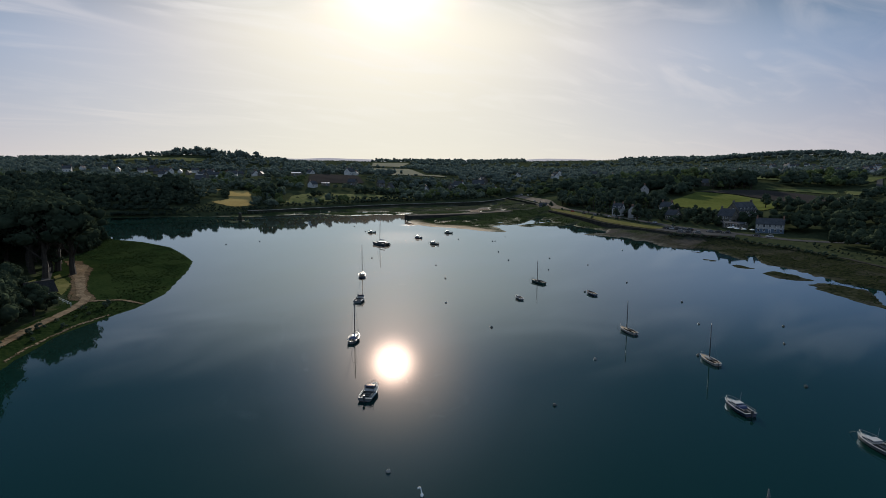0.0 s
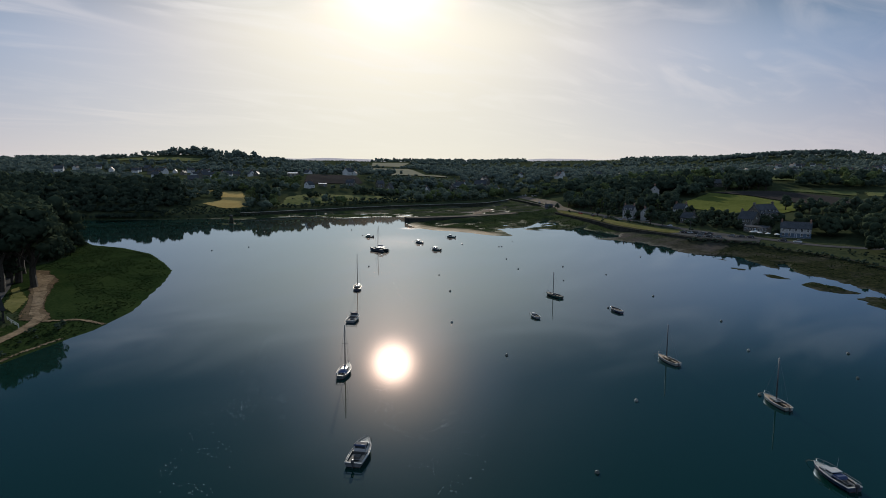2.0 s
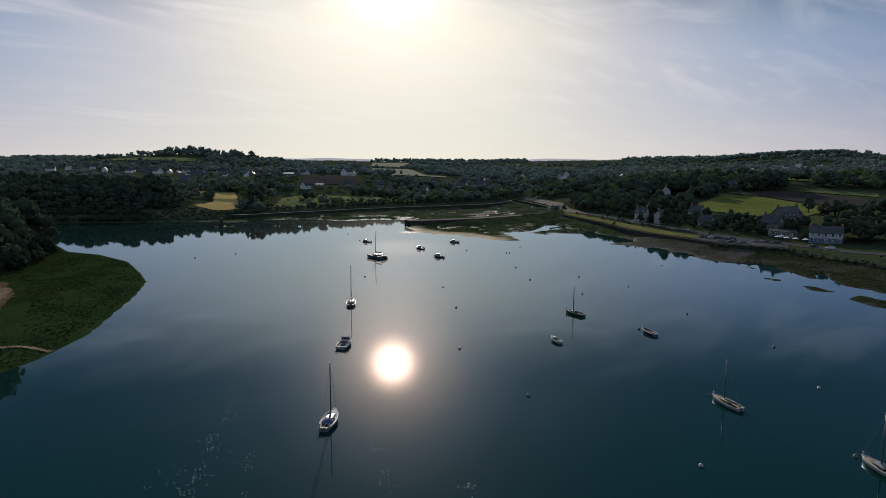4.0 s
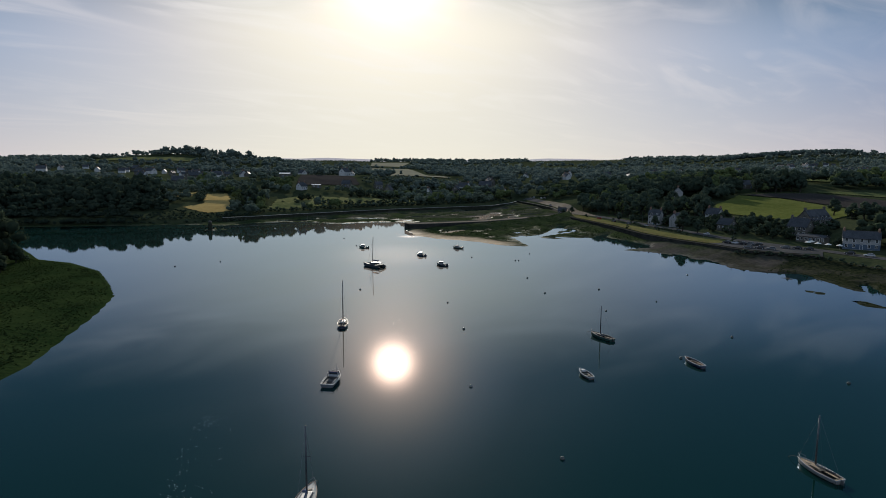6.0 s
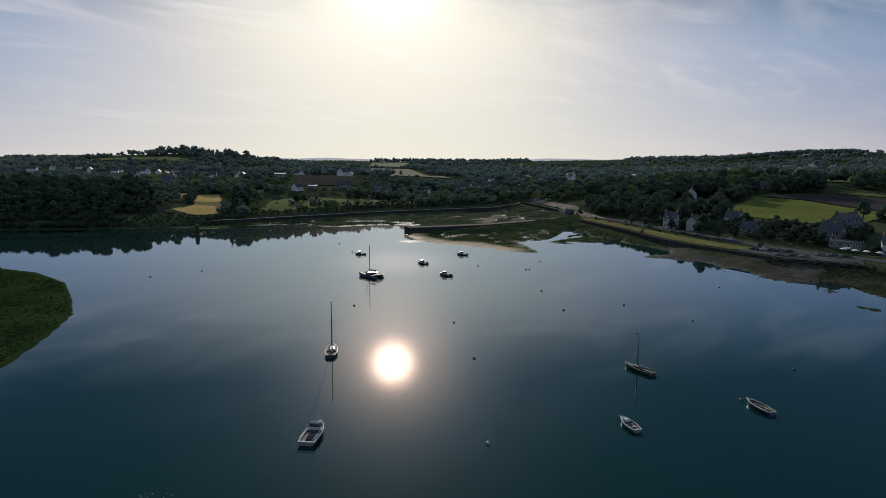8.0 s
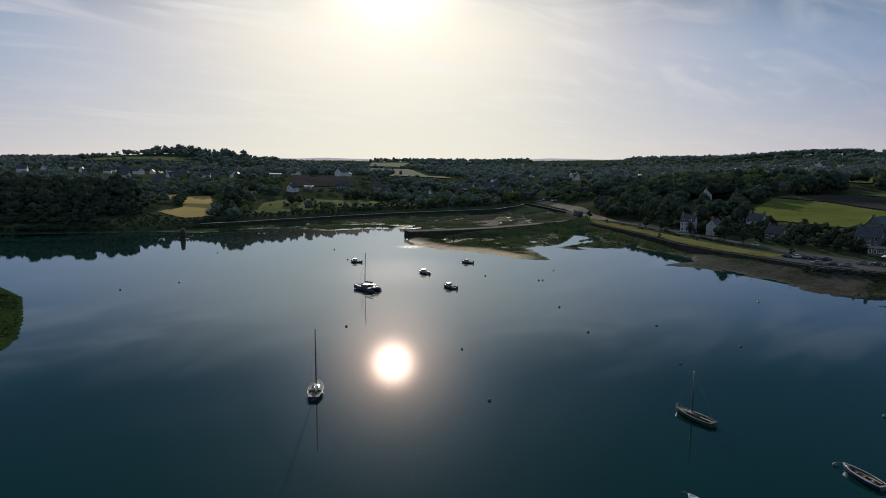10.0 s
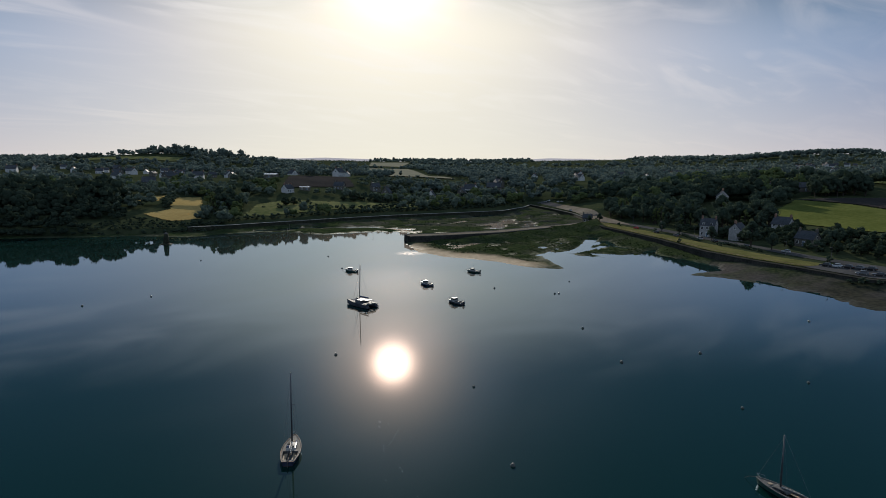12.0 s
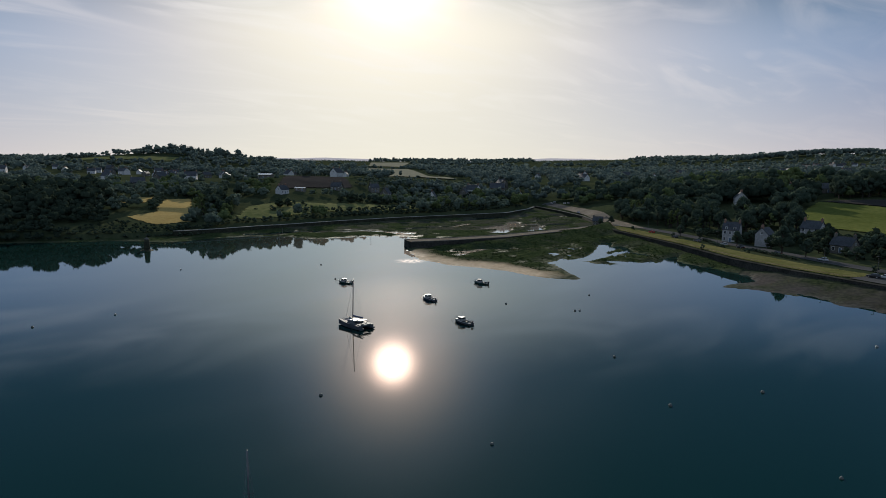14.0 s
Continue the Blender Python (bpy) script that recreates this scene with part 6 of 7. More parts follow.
def leaf_cloud(rs, centres, radii, per, size, squash=0.85, level=2):
    """Leafy lumps: an uneven solid heart for each, with ragged clumps standing off its skin."""
    verts, faces, ways, base = [], [], [], 0
    middle = np.mean(centres, 0)
    hv, hf = BLOB[level]
    for c, r in zip(centres, radii):
        heart = c + hv * (r * 0.86 * np.array([1, 1, squash])) * rs.uniform(0.7, 1.15, (len(hv), 1))
        d = rs.normal(size=(per, 3))
        d /= np.linalg.norm(d, axis=1)[:, None]
        leaf = clumps(rs, c + d * r * np.array([1, 1, squash]) * rs.uniform(0.8, 1.1, (per, 1)), d, size)
        verts += [heart, leaf]
        for p in (heart, leaf):
            near, far = p - c, p - middle
            ways.append(0.75 * near / (np.linalg.norm(near, axis=1)[:, None] + 1e-6) + 0.4 * far / (np.linalg.norm(far, axis=1)[:, None] + 1e-6))
        faces += [hf + base, base + len(heart) + np.arange(per * 3).reshape(-1, 3)]
        base += len(heart) + len(leaf)
    ways = np.concatenate(ways)
    return np.concatenate(verts), np.concatenate(faces), ways / (np.linalg.norm(ways, axis=1)[:, None] + 1e-6)


def round_off(me, ways):
    """Turns the surface of the leaves outwards from their lumps."""
    soft = me.attributes.new("custom_normal", "FLOAT_VECTOR", "POINT")
    soft.data.foreach_set("vector", np.asarray(ways, np.float32).ravel())
    return me


def tree_model(seed, kind, tall):
    """Trunk and crown meshes of one tree, its foot at the origin."""
    rs = np.random.RandomState(seed)
    trunk = bmesh.new()
    clear = {"oak": 0.22, "holm": 0.08, "ilex": 0.08, "pine": 0.42, "poplar": 0.12, "bush": 0.02}[kind] * tall
    lean = rs.uniform(-0.04, 0.04, 2) * tall
    top = np.array([lean[0], lean[1], tall * (0.8 if kind != "bush" else 0.5)])
    knots = [np.array([0, 0, -0.8])] + [top * k + np.append(rs.normal(0, 0.012 * tall, 2), 0) for k in (0.2, 0.45, 0.7, 1.0)]
    thick = tall * 0.028 + 0.05
    for i, (a, b) in enumerate(zip(knots, knots[1:])):
        tube(trunk, a, b, thick * (1.25 - 0.27 * i), thick * (1.25 - 0.27 * (i + 1)), 7)
    centres, radii = [], []
    wide = {"oak": 0.36, "holm": 0.4, "ilex": 0.4, "pine": 0.34, "poplar": 0.2, "bush": 0.6}[kind] * tall
    lumps = {"oak": 24, "holm": 26, "ilex": 30, "pine": 20, "poplar": 11, "bush": 8}[kind]
    for i in range(lumps):
        k = (i + 0.5) / lumps
        z = clear + (tall - clear) * (0.15 + 0.78 * k)
        belly = math.sin(math.pi * min(1, 0.22 + 0.75 * k)) if kind != "pine" else (0.75 + 0.25 * math.sin(6 * k))
        ang, out = rs.uniform(0, 6.283), wide * belly * rs.uniform(0.35, 0.95)
        c = np.array([out * math.cos(ang) + lean[0] * k, out * math.sin(ang) + lean[1] * k, z])
        centres.append(c)
        radii.append(wide * rs.uniform(0.24, 0.48) * (0.75 if kind == "poplar" else 1))
        if i % 2 == 0 and kind != "bush":
            start = top * max(0.25, (z / tall) - 0.22)
            tube(trunk, start, c, thick * 0.42, thick * 0.12, 5)
    per = {"oak": 44, "holm": 54, "ilex": 80, "pine": 70, "poplar": 60, "bush": 30}[kind]
    size = tall * {"oak": 0.030, "poplar": 0.03, "ilex": 0.021, "bush": 0.06}.get(kind, 0.026)
    v, f, ways = leaf_cloud(rs, centres, radii, per, size, 0.7 if kind == "pine" else 0.9, 1)
    crown = mesh_of("crown", v, f, [M[{"oak": "leaf", "holm": "pine", "ilex": "pine", "pine": "pine", "poplar": "poplar", "bush": "leaf"}[kind]]], True)
    round_off(crown, ways)
    tm = bpy.data.meshes.new("trunk")
    trunk.to_mesh(tm)
    trunk.free()
    tm.materials.append(M["bark"])
    return tm, crown


TREES = {k: [tree_model(40 * j + i, k, 10.0) for i in range(n)] for j, (k, n) in enumerate((("oak", 5), ("holm", 4), ("pine", 3), ("poplar", 2), ("bush", 3), ("ilex", 3)))}
SAYS = {"ilex": "dense near-black evergreen oak beside the shore", "holm": "dense near-black evergreen oak with low heavy crown", "oak": "dark leafy broadleaf tree with rounded uneven crown", "pine": "tall dark maritime pine with bare trunk",
        "poplar": "light green leafy tree with narrow crown", "bush": "dense dark green shrub on the bank"}
planted = []


def plant(kind, x, y, tall, group="", label="", name="", wide=1.0):
    tm, crown = TREES[kind][len(planted) % len(TREES[kind])]
    s = tall / 10.0
    ob = new(name or ("shrub" if kind == "bush" else "tree"))
    ob.empty_display_size = 0.3
    ob.matrix_basis = pose(x, y, height(x, y), 0, 0, (len(planted) * 77) % 360) @ Matrix.Diagonal((s * wide, s * wide, s, 1))
    tagged(ob, label or SAYS[kind], "shrub" if kind == "bush" else "tree", group)
    for nm, me in (("trunk", tm), ("crown", crown)):
        o = new(nm, me)
        o.parent = ob
    planted.append((x, y))


tr = random.Random(5)


def grove(outline, n, kinds, low, high, group, apart=5.0, wide=1.0, joined=None):
    """Plants n trees at random inside an outline."""
    xs, ys = [p[0] for p in outline], [p[1] for p in outline]
    got = 0
    for _ in range(n * 30):
        if got >= n:
            break
        x, y = tr.uniform(min(xs), max(xs)), tr.uniform(min(ys), max(ys))
        if inside(outline, np.array(x), np.array(y)) < 0 or any(math.hypot(x - a, y - b) < apart for a, b in planted[-400:]):
            continue
        if any(math.hypot(x - a, y - b) < 8.5 for a, b in HOUSES) or to_line(ROAD, np.array(x), np.array(y)) < 6:
            continue
        if joined is None:
            plant(tr.choice(kinds), x, y, tr.uniform(low, high), group, wide=wide * tr.uniform(0.85, 1.2))
        else:
            joined.append((x, y, tr.uniform(low, high), height(x, y)))
            planted.append((x, y))
        got += 1


# promenade and quay
for x, y, h in ((141, 452, 12.5), (133, 478, 7.5), (127, 508, 6), (122, 522, 6.5), (146, 442, 8), (103, 596, 6), (97, 601, 5)):
    plant("oak", x, y, h, "promenade trees")
for x, y in ((124, 500), (112, 468), (127, 455), (117, 520), (107, 560), (150, 404), (100, 594)):
    plant("bush", x, y, tr.uniform(1.6, 2.6), "promenade shrubs")
grove([(126, 590), (140, 540), (150, 505), (172, 480), (182, 500), (180, 540), (166, 590), (140, 640), (118, 650)], 64, ["oak", "oak", "poplar"], 8, 15, "trees behind the quay")
grove([(160, 440), (176, 440), (192, 438), (184, 458), (166, 470)], 16, ["holm", "bush"], 4, 8, "garden trees")
inn_trees = []
grove([(196, 385), (235, 395), (300, 400), (300, 320), (215, 250), (205, 330)], 80, ["holm"], 10, 16, "", 4.5, 1.0, inn_trees)
grove([(191, 322), (218, 322), (240, 150), (188, 150)], 90, ["holm"], 7, 13, "", 4.5, 1.0, inn_trees)
grove([(140, 540), (146, 520), (158, 494), (176, 478), (186, 458), (194, 440), (184, 432), (168, 452), (156, 470), (146, 490), (132, 530)], 60, ["holm"], 4, 7.5, "", 3.5, 1.0, inn_trees)
grove([(158, 430), (176, 397), (186, 392), (200, 400), (204, 430), (184, 458), (166, 462)], 26, ["holm", "bush"], 3.5, 7, "garden trees round the manor", 4)
grove([(236, 480), (262, 455), (300, 440), (300, 420), (240, 440)], 14, ["oak", "bush"], 6, 11, "hedge trees")
grove([(246, 604), (300, 600), (306, 620), (262, 628)], 16, ["holm", "oak"], 11, 17, "hedge trees")
for hx, hy, n in ((141, 501, 6), (148, 481, 7), (165, 446, 8), (175, 487, 6), (203, 423, 12), (186, 406, 8), (196, 372, 8)):
    for k in range(n):
        a = 6.283 * (k + tr.random() * 0.6) / n
        reach_out = tr.uniform(7.5, 11) * (1.35 if n == 12 else 1.0)
        gx0, gy0 = hx + reach_out * math.cos(a), hy + reach_out * math.sin(a)
        if hx == 196 and gy0 < hy + 1:
            continue
        if to_line(ROAD, np.array(gx0), np.array(gy0)) > 6 and all(math.hypot(gx0 - p, gy0 - q) > 6.5 for p, q in HOUSES):
            plant(tr.choice(("holm", "bush")), gx0, gy0, tr.uniform(3.5, 6.5), "garden trees by the quay houses", wide=1.15)
for k in range(12):
    plant("bush", 127.5 - 0.3 * k, 503 - 2.6 * k, 1.5, "promenade hedge", wide=1.5)
    plant("bush", 133 + 0.35 * k, 462 - 2.6 * k, 1.5, "promenade hedge", wide=1.5)
for k in range(16):
    plant("bush", -99.5 + 2.5 * math.sin(2.3 * k), 118 + 4.2 * k, 1.2 + 0.5 * math.sin(k), "shore shrubs", wide=1.3)
for k in np.linspace(0, 1, 22):
    x, y = resample([(136, 366), (150, 354), (163, 343), (172, 326), (178, 306), (180, 280)], 100)[int(k * 99)]
    plant("bush", float(x - 2.2 - tr.random()), float(y - 1.5 * tr.random()), tr.uniform(1.4, 2.4), "bank shrubs", wide=1.4)
# the point
grove([(-172, 290), (-190, 330), (-207, 360), (-262, 378), (-262, 290), (-222, 262)], 70, ["holm", "holm", "holm", "pine"], 16, 25, "trees of the point", 5, 1.1)
grove([(-167, 248), (-174, 285), (-215, 258), (-190, 215)], 18, ["holm", "holm", "pine"], 13, 20, "trees of the point", 5)
grove([(-108, 128), (-118, 160), (-124, 176), (-132, 172), (-122, 128)], 8, ["ilex"], 5, 9, "trees round the cottage", 3)
grove([(-112, 130), (-122, 168), (-134, 186), (-157, 214), (-180, 230), (-240, 230), (-200, 100), (-108, 100)], 30, ["ilex", "ilex", "pine"], 9, 16, "trees round the cottage", 5)
for x, y, h in ((-107, 139, 17), (-112, 150, 14), (-106, 127, 18), (-115, 159, 11), (-118, 142, 17), (-122, 170, 10), (-127, 178, 11), (-110, 157, 8), (-111, 165, 9), (-112, 172, 7), (-109, 149, 10)):
    plant("ilex", x, y, h, "trees round the cottage", wide=1.1)
for x, y in ((-114, 170), (-115, 163), (-113, 156), (-111, 147), (-109, 138)):
    plant("bush", x, y, tr.uniform(2.0, 3.5), "shore shrubs")
for x, y, h in ((-166, 257, 21), (-160, 257, 19), (-172, 265, 22), (-177, 250, 20), (-150, 236, 9), (-186, 262, 22)):
    plant("pine", x, y, h, "pines beside the lane", wide=1.35)
for x, y, h in ((-139, 231, 27), (-144, 222, 28), (-150, 239, 28), (-158, 246, 26), (-155, 232, 28), (-163, 243, 27)):
    plant("pine", x, y, h, "pines beside the lane", wide=1.2)
for x, y in ((-188, 345), (-193, 350), (-199, 360), (-184, 341), (-205, 366)):
    plant("bush", x, y, tr.uniform(1.5, 3), "shore shrubs")
grove([(-166, 268), (-178, 300), (-190, 335), (-184, 338), (-170, 302)], 20, ["ilex"], 4, 8, "shore thicket of the point", 3)
# far wooded bank
grove([(-420, 500), (-300, 506), (-248, 517), (-222, 524), (-226, 545), (-250, 575), (-420, 580)], 26, ["holm", "bush"], 5, 9, "trees of the wooded bank", 5)
bank_trees = []
grove([(-420, 500), (-300, 508), (-250, 522), (-224, 530), (-232, 556), (-258, 600), (-420, 600)], 120, ["oak"], 7, 12, "", 4.5, 1.0, bank_trees)
for k in range(26):
    x = -222 + 2.7 * k
    plant("bush", x, 529 + 0.35 * (x + 194) + 6 * tr.random(), tr.uniform(1.3, 2.6), "bank shrubs", wide=1.4)
grove([(-212, 603), (-224, 634), (-234, 664), (-229, 664), (-216, 630), (-208, 603)], 16, ["bush"], 2.5, 4.5, "hedge trees", 2.5, 1.2)
grove([(-178, 594), (-167, 586), (-157, 598), (-160, 625), (-176, 645), (-190, 645)], 24, ["poplar", "poplar", "oak"], 8, 14, "clump beside the hay field", 4)
grove([(-181, 573), (-160, 576), (-148, 584), (-165, 598)], 8, ["bush"], 2.5, 4, "shrubs below the hill", 3)
grove([(-238, 672), (-182, 668), (-172, 700), (-200, 716), (-238, 705)], 12, ["oak", "bush"], 6, 9, "tall trees above the hay field", 5)
for k in np.linspace(0, 1, 46):
    x, y = resample(DIKE[4:12], 200)[int(k * 199)]
    plant("bush", float(x - 4 - 3 * tr.random()), float(y + 5 + 4 * tr.random()), tr.uniform(2.2, 4.2), "dike shrubs", wide=1.3)
for x, y, h, w in ((-134, 643, 7, 1.5), (-129, 650, 6, 1.4), (-87, 690, 8.5, 1.25), (-96, 693, 5.5, 1.5)):
    plant("holm", x, y, h, "pasture trees", wide=w)
for k in range(30):
    plant("bush", 270 + 3.6 * k + tr.uniform(-1, 1), 437 + 3.45 * k + tr.uniform(-1, 1), tr.uniform(2.2, 4.0), "field hedge", wide=1.4)
grove([(-140, 650), (-120, 650), (-110, 668), (-136, 672)], 6, ["bush"], 2.2, 3.8, "pasture shrubs")
grove([(-150, 590), (-130, 602), (-104, 642), (-50, 676), (-50, 695), (-110, 674), (-145, 660)], 15, ["bush"], 1.0, 3.2, "pasture shrubs", 5, 1.5)
grove([(-90, 690), (-60, 712), (-40, 730), (-100, 730)], 14, ["oak", "bush"], 4, 9, "garden trees")


# ---- woods ----
def crown_shapes(count, lumps, leaves, size, seed, level=1):
    """Several crowns of height 1, each heaped up from leafy lumps of many sizes."""
    made = []
    for k in range(count):
        rs = np.random.RandomState(seed + k)
        d = rs.normal(size=(lumps, 3))
        d /= np.linalg.norm(d, axis=1)[:, None]
        d[:, 2] = np.abs(d[:, 2]) * 1.15 - 0.4
        form = np.array([0.31, 0.31, 0.34]) * rs.uniform(0.8, 1.2, 3)
        c = np.array([0, 0, 0.48]) + d * form * rs.uniform(0.6, 1.08, (lumps, 1))
        r = rs.uniform(0.085, 0.19, lumps) * (1.35 if lumps < 7 else 1.0)
        made.append(leaf_cloud(rs, np.concatenate([c, [[0, 0, 0.46]]]), np.append(r, 0.27), leaves, size, 0.85, level))
    return made


SHAPES = {"near": crown_shapes(10, 13, 9, 0.044, 300), "mid": crown_shapes(8, 8, 6, 0.058, 400), "far": crown_shapes(6, 5, 5, 0.08, 500), "line": crown_shapes(5, 2, 3, 0.12, 600)}


def woods(name, spots_xyh, seed, shape, mat, label, spread=1.0):
    """Many tree crowns as one object."""
    rs = np.random.RandomState(seed)
    vs, fs, ways, count = [], [], [], 0
    for x, y, h, z in spots_xyh:
        v, f, d = SHAPES[shape][rs.randint(len(SHAPES[shape]))]
        a, w = rs.uniform(0, 6.283), h * rs.uniform(0.85, 1.35) * spread
        ca, sa = math.cos(a) * w, math.sin(a) * w
        vs.append(np.stack([x + v[:, 0] * ca - v[:, 1] * sa, y + v[:, 0] * sa + v[:, 1] * ca, z - 0.1 * h + v[:, 2] * h * 1.15], 1))
        ways.append(np.stack([d[:, 0] * math.cos(a) - d[:, 1] * math.sin(a), d[:, 0] * math.sin(a) + d[:, 1] * math.cos(a), d[:, 2]], 1))
        fs.append(f + count)
        count += len(v)
    me = round_off(mesh_of(name, np.concatenate(vs), np.concatenate(fs), [mat], True), np.concatenate(ways))
    return tagged(new(name, me), label, "woodland", kind="stuff")


FIELDS = [[(-220, 573), (-190, 553), (-167, 568), (-180, 603), (-202, 668), (-232, 684), (-262, 668), (-250, 622), (-222, 622)],
          [(-160, 575), (-130, 588), (-100, 632), (-29, 678), (-30, 722), (-110, 700), (-142, 714), (-168, 668)],
          [(186, 462), (204, 452), (232, 442), (300, 470), (345, 502), (400, 548), (392, 578), (312, 610), (300, 596), (240, 602), (198, 554)],
          [(-66, 1000), (14, 950), (-100, 1700), (-240, 1650)], [(-160, 716), (-96, 795), (-120, 894), (-182, 840)],
          [(-388, 645), (-354, 658), (-396, 765), (-434, 745)], [(255, 730), (302, 686), (379, 639), (434, 618), (552, 745), (470, 790), (330, 838)],
          [(-775, 1400), (-555, 1400), (-555, 1525), (-790, 1510)], [(-245, 1740), (-112, 1730), (-135, 2720), (-308, 2680)], [(-300, 1540), (-245, 1640), (-330, 2210), (-400, 2080)]]


def scatter(y0, y1, gap, seed, cut, size, low, high):
    """Places for trees: (x, y, height, ground), thinned by clearings."""
    rs = np.random.RandomState(seed)
    xs, ys = np.meshgrid(np.arange(-1.0 * y1, 1.05 * y1, gap), np.arange(y0, y1, gap))
    x, y = xs.ravel() + rs.uniform(-0.5, 0.5, xs.size) * gap, ys.ravel() + rs.uniform(-0.5, 0.5, xs.size) * gap
    keep = (np.abs(x + 5) < 0.76 * (y - 20)) & (ripple(x, y, size, seed) + 0.25 * rs.normal(size=x.size) > cut)
    x, y = x[keep], y[keep]
    keep = inside(UPLAND, x, y) > 7
    for outline in FIELDS:
        keep &= inside(outline, x, y) < 3
    # gardens and small fields on the near hillside: only hedges stand there
    hedge = np.minimum(np.abs((x * 0.9 + y * 0.43) % 62 - 31), np.abs((y * 0.9 - x * 0.43) % 48 - 24))
    keep &= (inside([(-300, 600), (-150, 640), (-90, 680), (-60, 720), (-60, 780), (-110, 900), (-300, 960), (-420, 800)], x, y) < 0) | (hedge < 8)
    keep &= (to_line(ROAD, x, y) > 10) & (to_line(LANE, x, y) > 11)
    for a, b in HOUSES:
        keep &= np.hypot(x - a, (y - b + 9) * 0.8) > 13
        if b > 1000:
            keep &= (np.abs(x - a * y / b) > 13) | (y > b) | (y < b - 230)
    keep &= inside([(95, 600), (195, 600), (240, 460), (330, 380), (330, 100), (90, 100)], x, y) < 0
    keep &= inside([(-420, 490), (-150, 530), (-160, 560), (-230, 585), (-420, 585)], x, y) < 0
    x, y = x[keep], y[keep]
    tall = rs.uniform(low, high, x.size) * np.where((x < 60) & (y < 770), 0.85, 1.0) * np.where((y > 860) & (y < 1010) & (np.abs(x + 25) < 50), 0.35, 1.0)
    tall *= np.where((x > 60) & (y < 1150), 1.22, 1.0) * np.where((y > 2200) & (((x / y > -0.26) & (x / y < -0.115)) | ((x / y > 0.13) & (x / y < 0.28))), 0.3, 1.0)
    return np.stack([x, y, tall, ground(x, y)[0]], 1)


def split_by(p, seed):
    k = np.random.RandomState(seed).rand(len(p)) + 0.35 * ripple(p[:, 0], p[:, 1], 45, 9)
    return p[k < 0.72], p[k >= 0.72]


def fill(outline, gap, seed, low, high):
    """Tree places that fill an outline."""
    rs = np.random.RandomState(seed)
    px, py = [p[0] for p in outline], [p[1] for p in outline]
    xs, ys = np.meshgrid(np.arange(min(px), max(px), gap), np.arange(min(py), max(py), gap))
    x, y = xs.ravel() + rs.uniform(-0.5, 0.5, xs.size) * gap, ys.ravel() + rs.uniform(-0.5, 0.5, xs.size) * gap
    keep = inside(outline, x, y) > 0
    x, y = x[keep], y[keep]
    return np.stack([x, y, rs.uniform(low, high, x.size), ground(x, y)[0]], 1)


woods("shore_scrub", fill([(183, 318), (190, 318), (190, 120), (184, 120)], 3.2, 39, 0.9, 1.9), 23, "mid", M["bank_leaf"], "low dark scrub between wall and trees")
woods("woodland", np.array(inn_trees), 17, "near", M["pine"], "dark dense trees behind the inn and shore road")
woods("woodland", fill([(-470, 492), (-300, 499), (-246, 509), (-222, 516), (-222, 530), (-246, 528), (-300, 518), (-470, 510)], 3.6, 36, 3.6, 6.5), 20, "mid", M["bank_leaf"], "low dark scrub along the far shore")
woods("woodland", np.concatenate([fill([(-85, 627), (-47, 660), (-4, 690), (44, 722), (66, 765), (44, 772), (20, 740), (-20, 712), (-60, 684), (-95, 646)], 5, 37, 2.5, 5), fill([(-70, 716), (40, 738), (82, 806), (60, 850), (-70, 850)], 9, 38, 3.5, 7)]), 21, "mid", M["bank_leaf"], "garden trees and hedges round the basin head")
woods("shore_scrub", fill([(-224, 518), (-194, 529), (-170, 541), (-153, 555), (-158, 568), (-190, 553), (-214, 562), (-226, 545)], 3.8, 41, 1.4, 3.0), 25, "mid", M["bank_leaf"], "low dark scrub below the hay field")
woods("woodland", np.array(bank_trees), 7, "near", M["bank_leaf"], "dark trees crowding the far wooded bank")


woods("woodland", fill([(-470, 515), (-262, 548), (-236, 552), (-230, 580), (-254, 606), (-258, 650), (-300, 700), (-470, 720)], 10, 31, 10, 20), 8, "near", M["bank_leaf"], "dense black-green pine wood on the far bank")
woods("woodland", fill([(-262, 545), (-234, 536), (-221, 550), (-216, 566), (-228, 581), (-227, 605), (-256, 606), (-256, 655), (-275, 655)], 6.5, 34, 5, 9), 18, "near", M["bank_leaf"], "dark thicket beside the hay field")
woods("woodland", np.concatenate([fill([(-250, 664), (-205, 662), (-196, 690), (-215, 732), (-262, 742), (-330, 762), (-400, 800), (-420, 745), (-300, 695)], 8.5, 35, 5, 10)]), 19, "near", M["hazed_slope_leaf"], "hedgerow trees and gardens above the hay field")
woods("woodland", fill([(-715, 1545), (-560, 1530), (-450, 1570), (-450, 1650), (-715, 1650)], 13, 40, 5, 8), 24, "line", M["hazed_leaf"], "low scrub under the hilltop copse")
woods("woodland", fill([(-700, 1560), (-560, 1545), (-470, 1580), (-470, 1640), (-700, 1640)], 19, 32, 9, 27), 9, "far", M["hazed_leaf"], "hilltop copse standing against the sky")
woods("woodland", fill([(880, 2060), (1320, 2060), (1320, 2120), (880, 2120)], 12, 33, 19, 24), 10, "far", M["hazed_leaf"], "long level wood along the hill crest")
woods("woodland", fill([(184, 622), (228, 590), (250, 612), (205, 662)], 7.5, 42, 12, 19), 26, "near", M["bank_leaf"], "tall black-green trees at the corner of the pasture")
woods("woodland", fill([(-104, 816), (46, 816), (32, 905), (-96, 905)], 8, 43, 3.5, 7), 27, "mid", M["hazed_slope_leaf"], "low trees and hedges under the pale field")
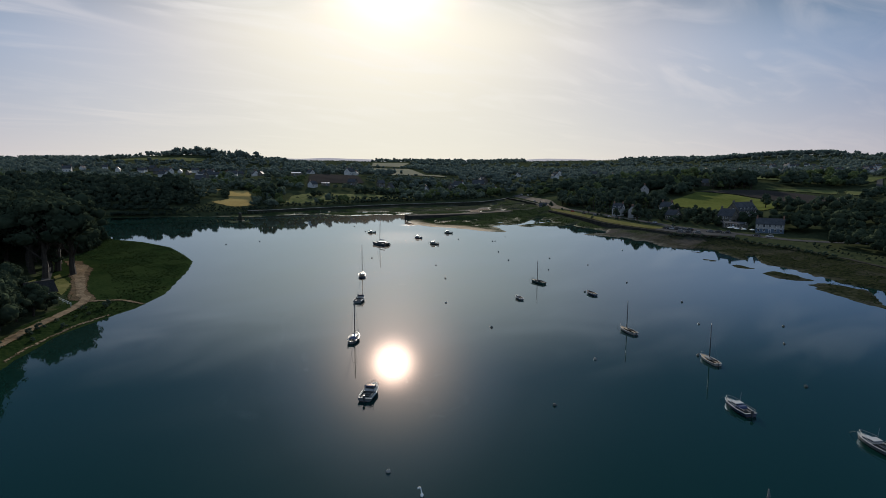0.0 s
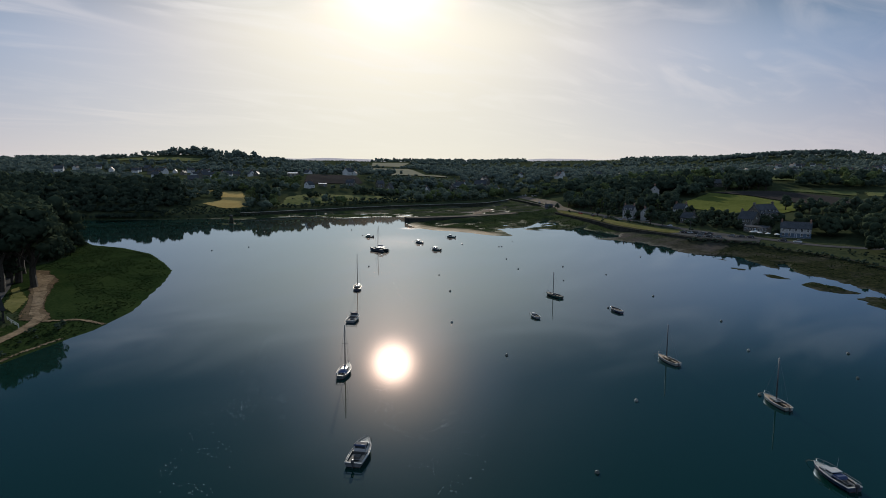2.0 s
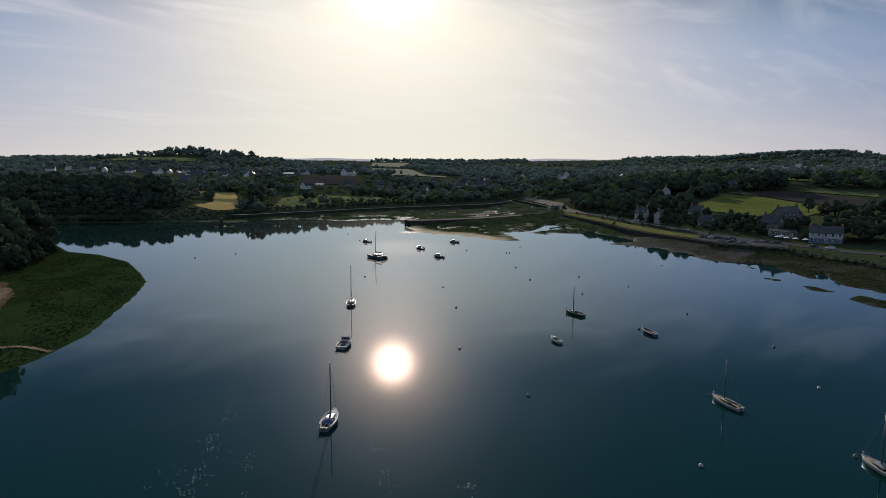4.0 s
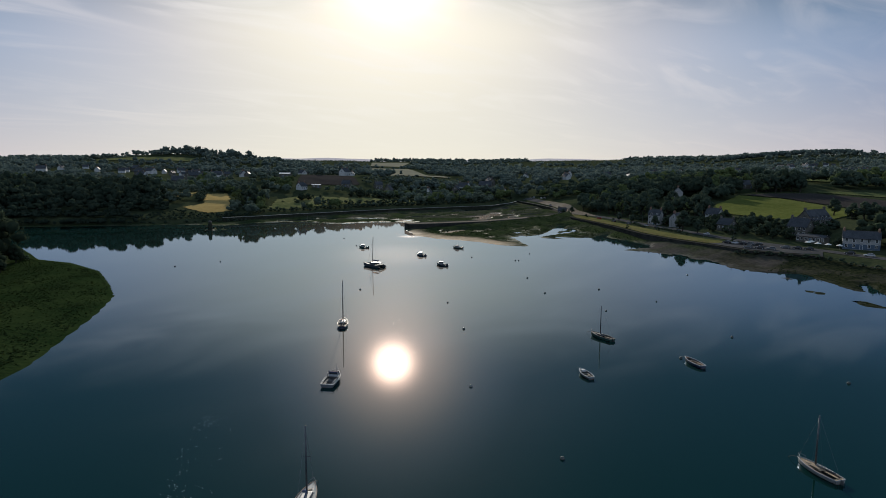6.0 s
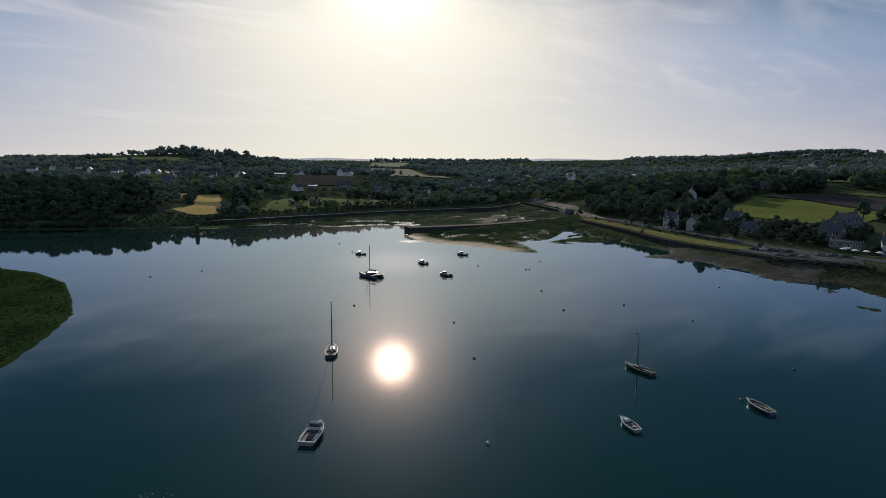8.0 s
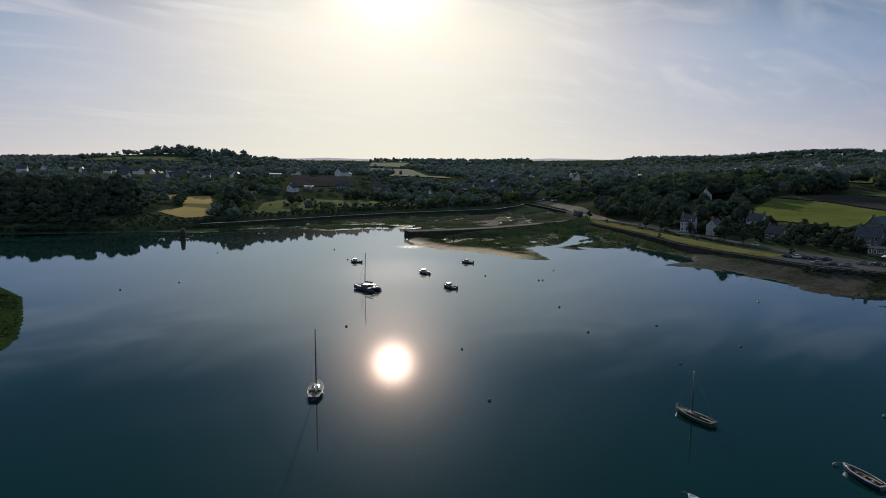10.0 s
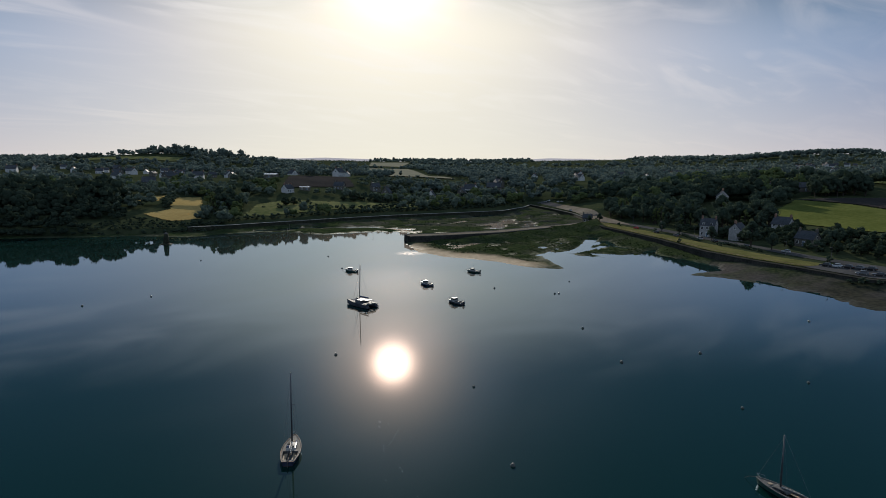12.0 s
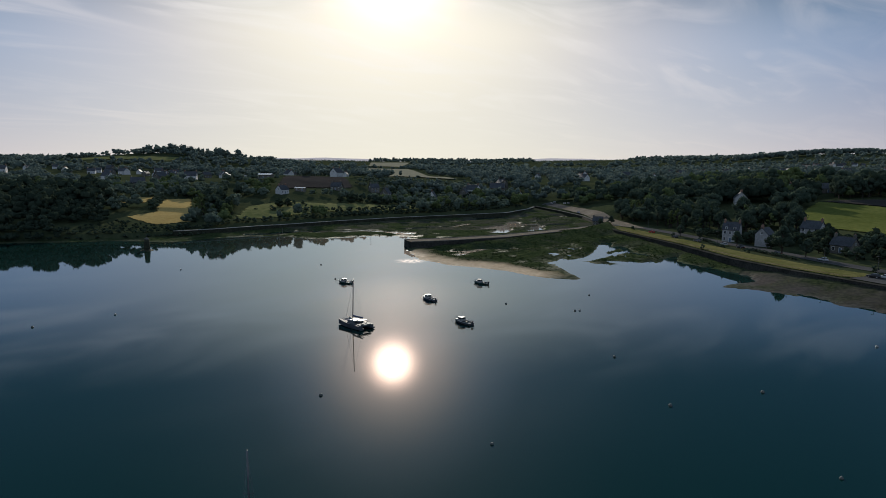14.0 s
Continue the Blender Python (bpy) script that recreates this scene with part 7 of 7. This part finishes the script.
woods("woodland", fill([(-262, 1700), (-100, 1690), (-106, 1725), (-268, 1735)], 7, 44, 3, 5.5), 28, "line", M["hazed_leaf"], "low hedge along the top of the pale field")
near = scatter(500, 800, 9.4, 21, -0.45, 38, 7, 14)
dark, light = split_by(near, 3)
woods("woodland", dark[dark[:, 0] > 90], 1, "near", M["leaf"], "dense dark broadleaf woods on the estuary slopes")
# left of the quay the leaf colour has the haze painted in
woods("woodland", dark[dark[:, 0] <= 90], 22, "near", M["hazed_slope_leaf"], "hazy green trees and hedges on the sunny slope")
woods("woodland", light, 2, "near", M["poplar"], "lighter green trees scattered through the woods")
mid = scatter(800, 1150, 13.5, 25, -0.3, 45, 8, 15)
woods("woodland", mid, 3, "mid", M["hazed_leaf"], "broadleaf woods and hedges on the middle slopes")
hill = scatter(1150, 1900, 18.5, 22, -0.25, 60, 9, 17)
woods("woodland", hill[hill[:, 1] < 1480], 4, "far", M["hazed_leaf"], "dark wooded hills with hedgerows", 1.2)
woods("woodland", hill[hill[:, 1] >= 1480], 29, "line", M["hazed_leaf"], "wooded upper slopes below the skyline", 1.3)
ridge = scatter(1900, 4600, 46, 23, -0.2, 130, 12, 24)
woods("woodland", ridge, 5, "line", M["hazed_leaf"], "distant wooded ridges on the skyline", 1.6)


# ---- salt grass ----
def tufts(name, outline, n, seed, low, high, mat, label, least=0.15):
    """Small clumps of coarse grass and weed over an outline."""
    rs = np.random.RandomState(seed)
    px, py = [p[0] for p in outline], [p[1] for p in outline]
    x, y = rs.uniform(min(px), max(px), n * 3), rs.uniform(min(py), max(py), n * 3)
    z, cover_kind = ground(x, y)
    keep = (inside(outline, x, y) > 0) & (z > least) & (cover_kind != 0) & (to_line([(-98, 120), (-105, 160), (-109, 189), (-118, 202), (-132, 227), (-146, 244), (-154, 260)], x, y) > np.where(y > 195, 8, 2.2)) & (to_line(SAND, x, y) > 9) & (ripple(x, y, 7.0, seed) + 0.5 * rs.normal(size=x.size) > -0.1)
    x, y, z = x[keep][:n], y[keep][:n], z[keep][:n]
    m = len(x)
    s, a = rs.uniform(low, high, m), rs.uniform(0, 6.283, (3, m))
    rows = []
    for k in range(3):
        dx, dy = np.cos(a[k]), np.sin(a[k])
        rows.append(np.stack([np.stack([x - dx * s, y - dy * s, z - 0.05], 1), np.stack([x + dx * s, y + dy * s, z - 0.05], 1),
                              np.stack([x + 0.5 * dy * s, y - 0.5 * dx * s, z + s * rs.uniform(0.35, 0.8, m)], 1)], 1))
    v = np.stack(rows, 1).reshape(-1, 3)
    ob = new(name, mesh_of(name, v, np.arange(len(v)).reshape(-1, 3), [mat]))
    return tagged(ob, label, "grass", kind="stuff")


tufts("salt_grass", [(-91, 150), (-91, 192), (-97, 222), (-111, 272), (-142, 320), (-190, 348), (-172, 300), (-140, 205), (-105, 165)], 13000, 3, 0.15, 0.45, M["tuft"], "coarse tufted salt grass covering the point")
tufts("marsh_weed", [(42, 410), (-20, 470), (-20, 490), (90, 590), (112, 436), (100, 425)], 9000, 4, 0.18, 0.5, M["tuft"], "tufted green weed over the tidal marsh", 0.3)
tufts("marsh_weed", [(132, 180), (120, 320), (150, 350), (178, 310), (180, 180)], 2600, 5, 0.15, 0.4, M["tuft"], "tufted dark weed over the near mudflat", 0.3)
tufts("marsh_weed", [(-150, 535), (-120, 590), (-45, 650), (70, 760), (98, 660), (90, 600), (-20, 510), (-80, 540)], 2600, 6, 0.2, 0.6, M["tuft"], "dark weed over the drained basin", 0.35)


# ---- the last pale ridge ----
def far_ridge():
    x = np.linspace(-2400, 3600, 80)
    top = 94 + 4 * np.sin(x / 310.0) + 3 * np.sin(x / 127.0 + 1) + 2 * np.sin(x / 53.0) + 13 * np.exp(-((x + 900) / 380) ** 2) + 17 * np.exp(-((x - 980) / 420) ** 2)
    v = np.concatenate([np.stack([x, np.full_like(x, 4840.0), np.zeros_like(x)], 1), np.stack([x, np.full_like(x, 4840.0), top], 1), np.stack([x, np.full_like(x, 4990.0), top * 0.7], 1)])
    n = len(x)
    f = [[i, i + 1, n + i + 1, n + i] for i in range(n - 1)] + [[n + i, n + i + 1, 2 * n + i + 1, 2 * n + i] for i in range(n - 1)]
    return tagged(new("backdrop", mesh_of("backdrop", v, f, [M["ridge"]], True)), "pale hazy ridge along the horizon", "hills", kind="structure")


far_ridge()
# ---- small things on the point ----
def handrail():
    ob = thing("handrail", "white wooden handrail beside the shore hut", "handrail", at=(0, 0, 0))
    line = [(-116.4, 185.2), (-113.6, 182.6), (-110.8, 180.0), (-108.4, 177.8)]
    tops = [(x, y, height(x, y) + 1.05) for x, y in line]
    for x, y, z in tops:
        part("post", box(bmesh.new(), (0.12, 0.12, 1.25), (x, y, z - 0.6)), M["frame"], ob)
    for drop in (0.05, 0.5):
        part("rail", bars([(x, y, z - drop) for x, y, z in tops], 0.06), M["frame"], ob)


handrail()
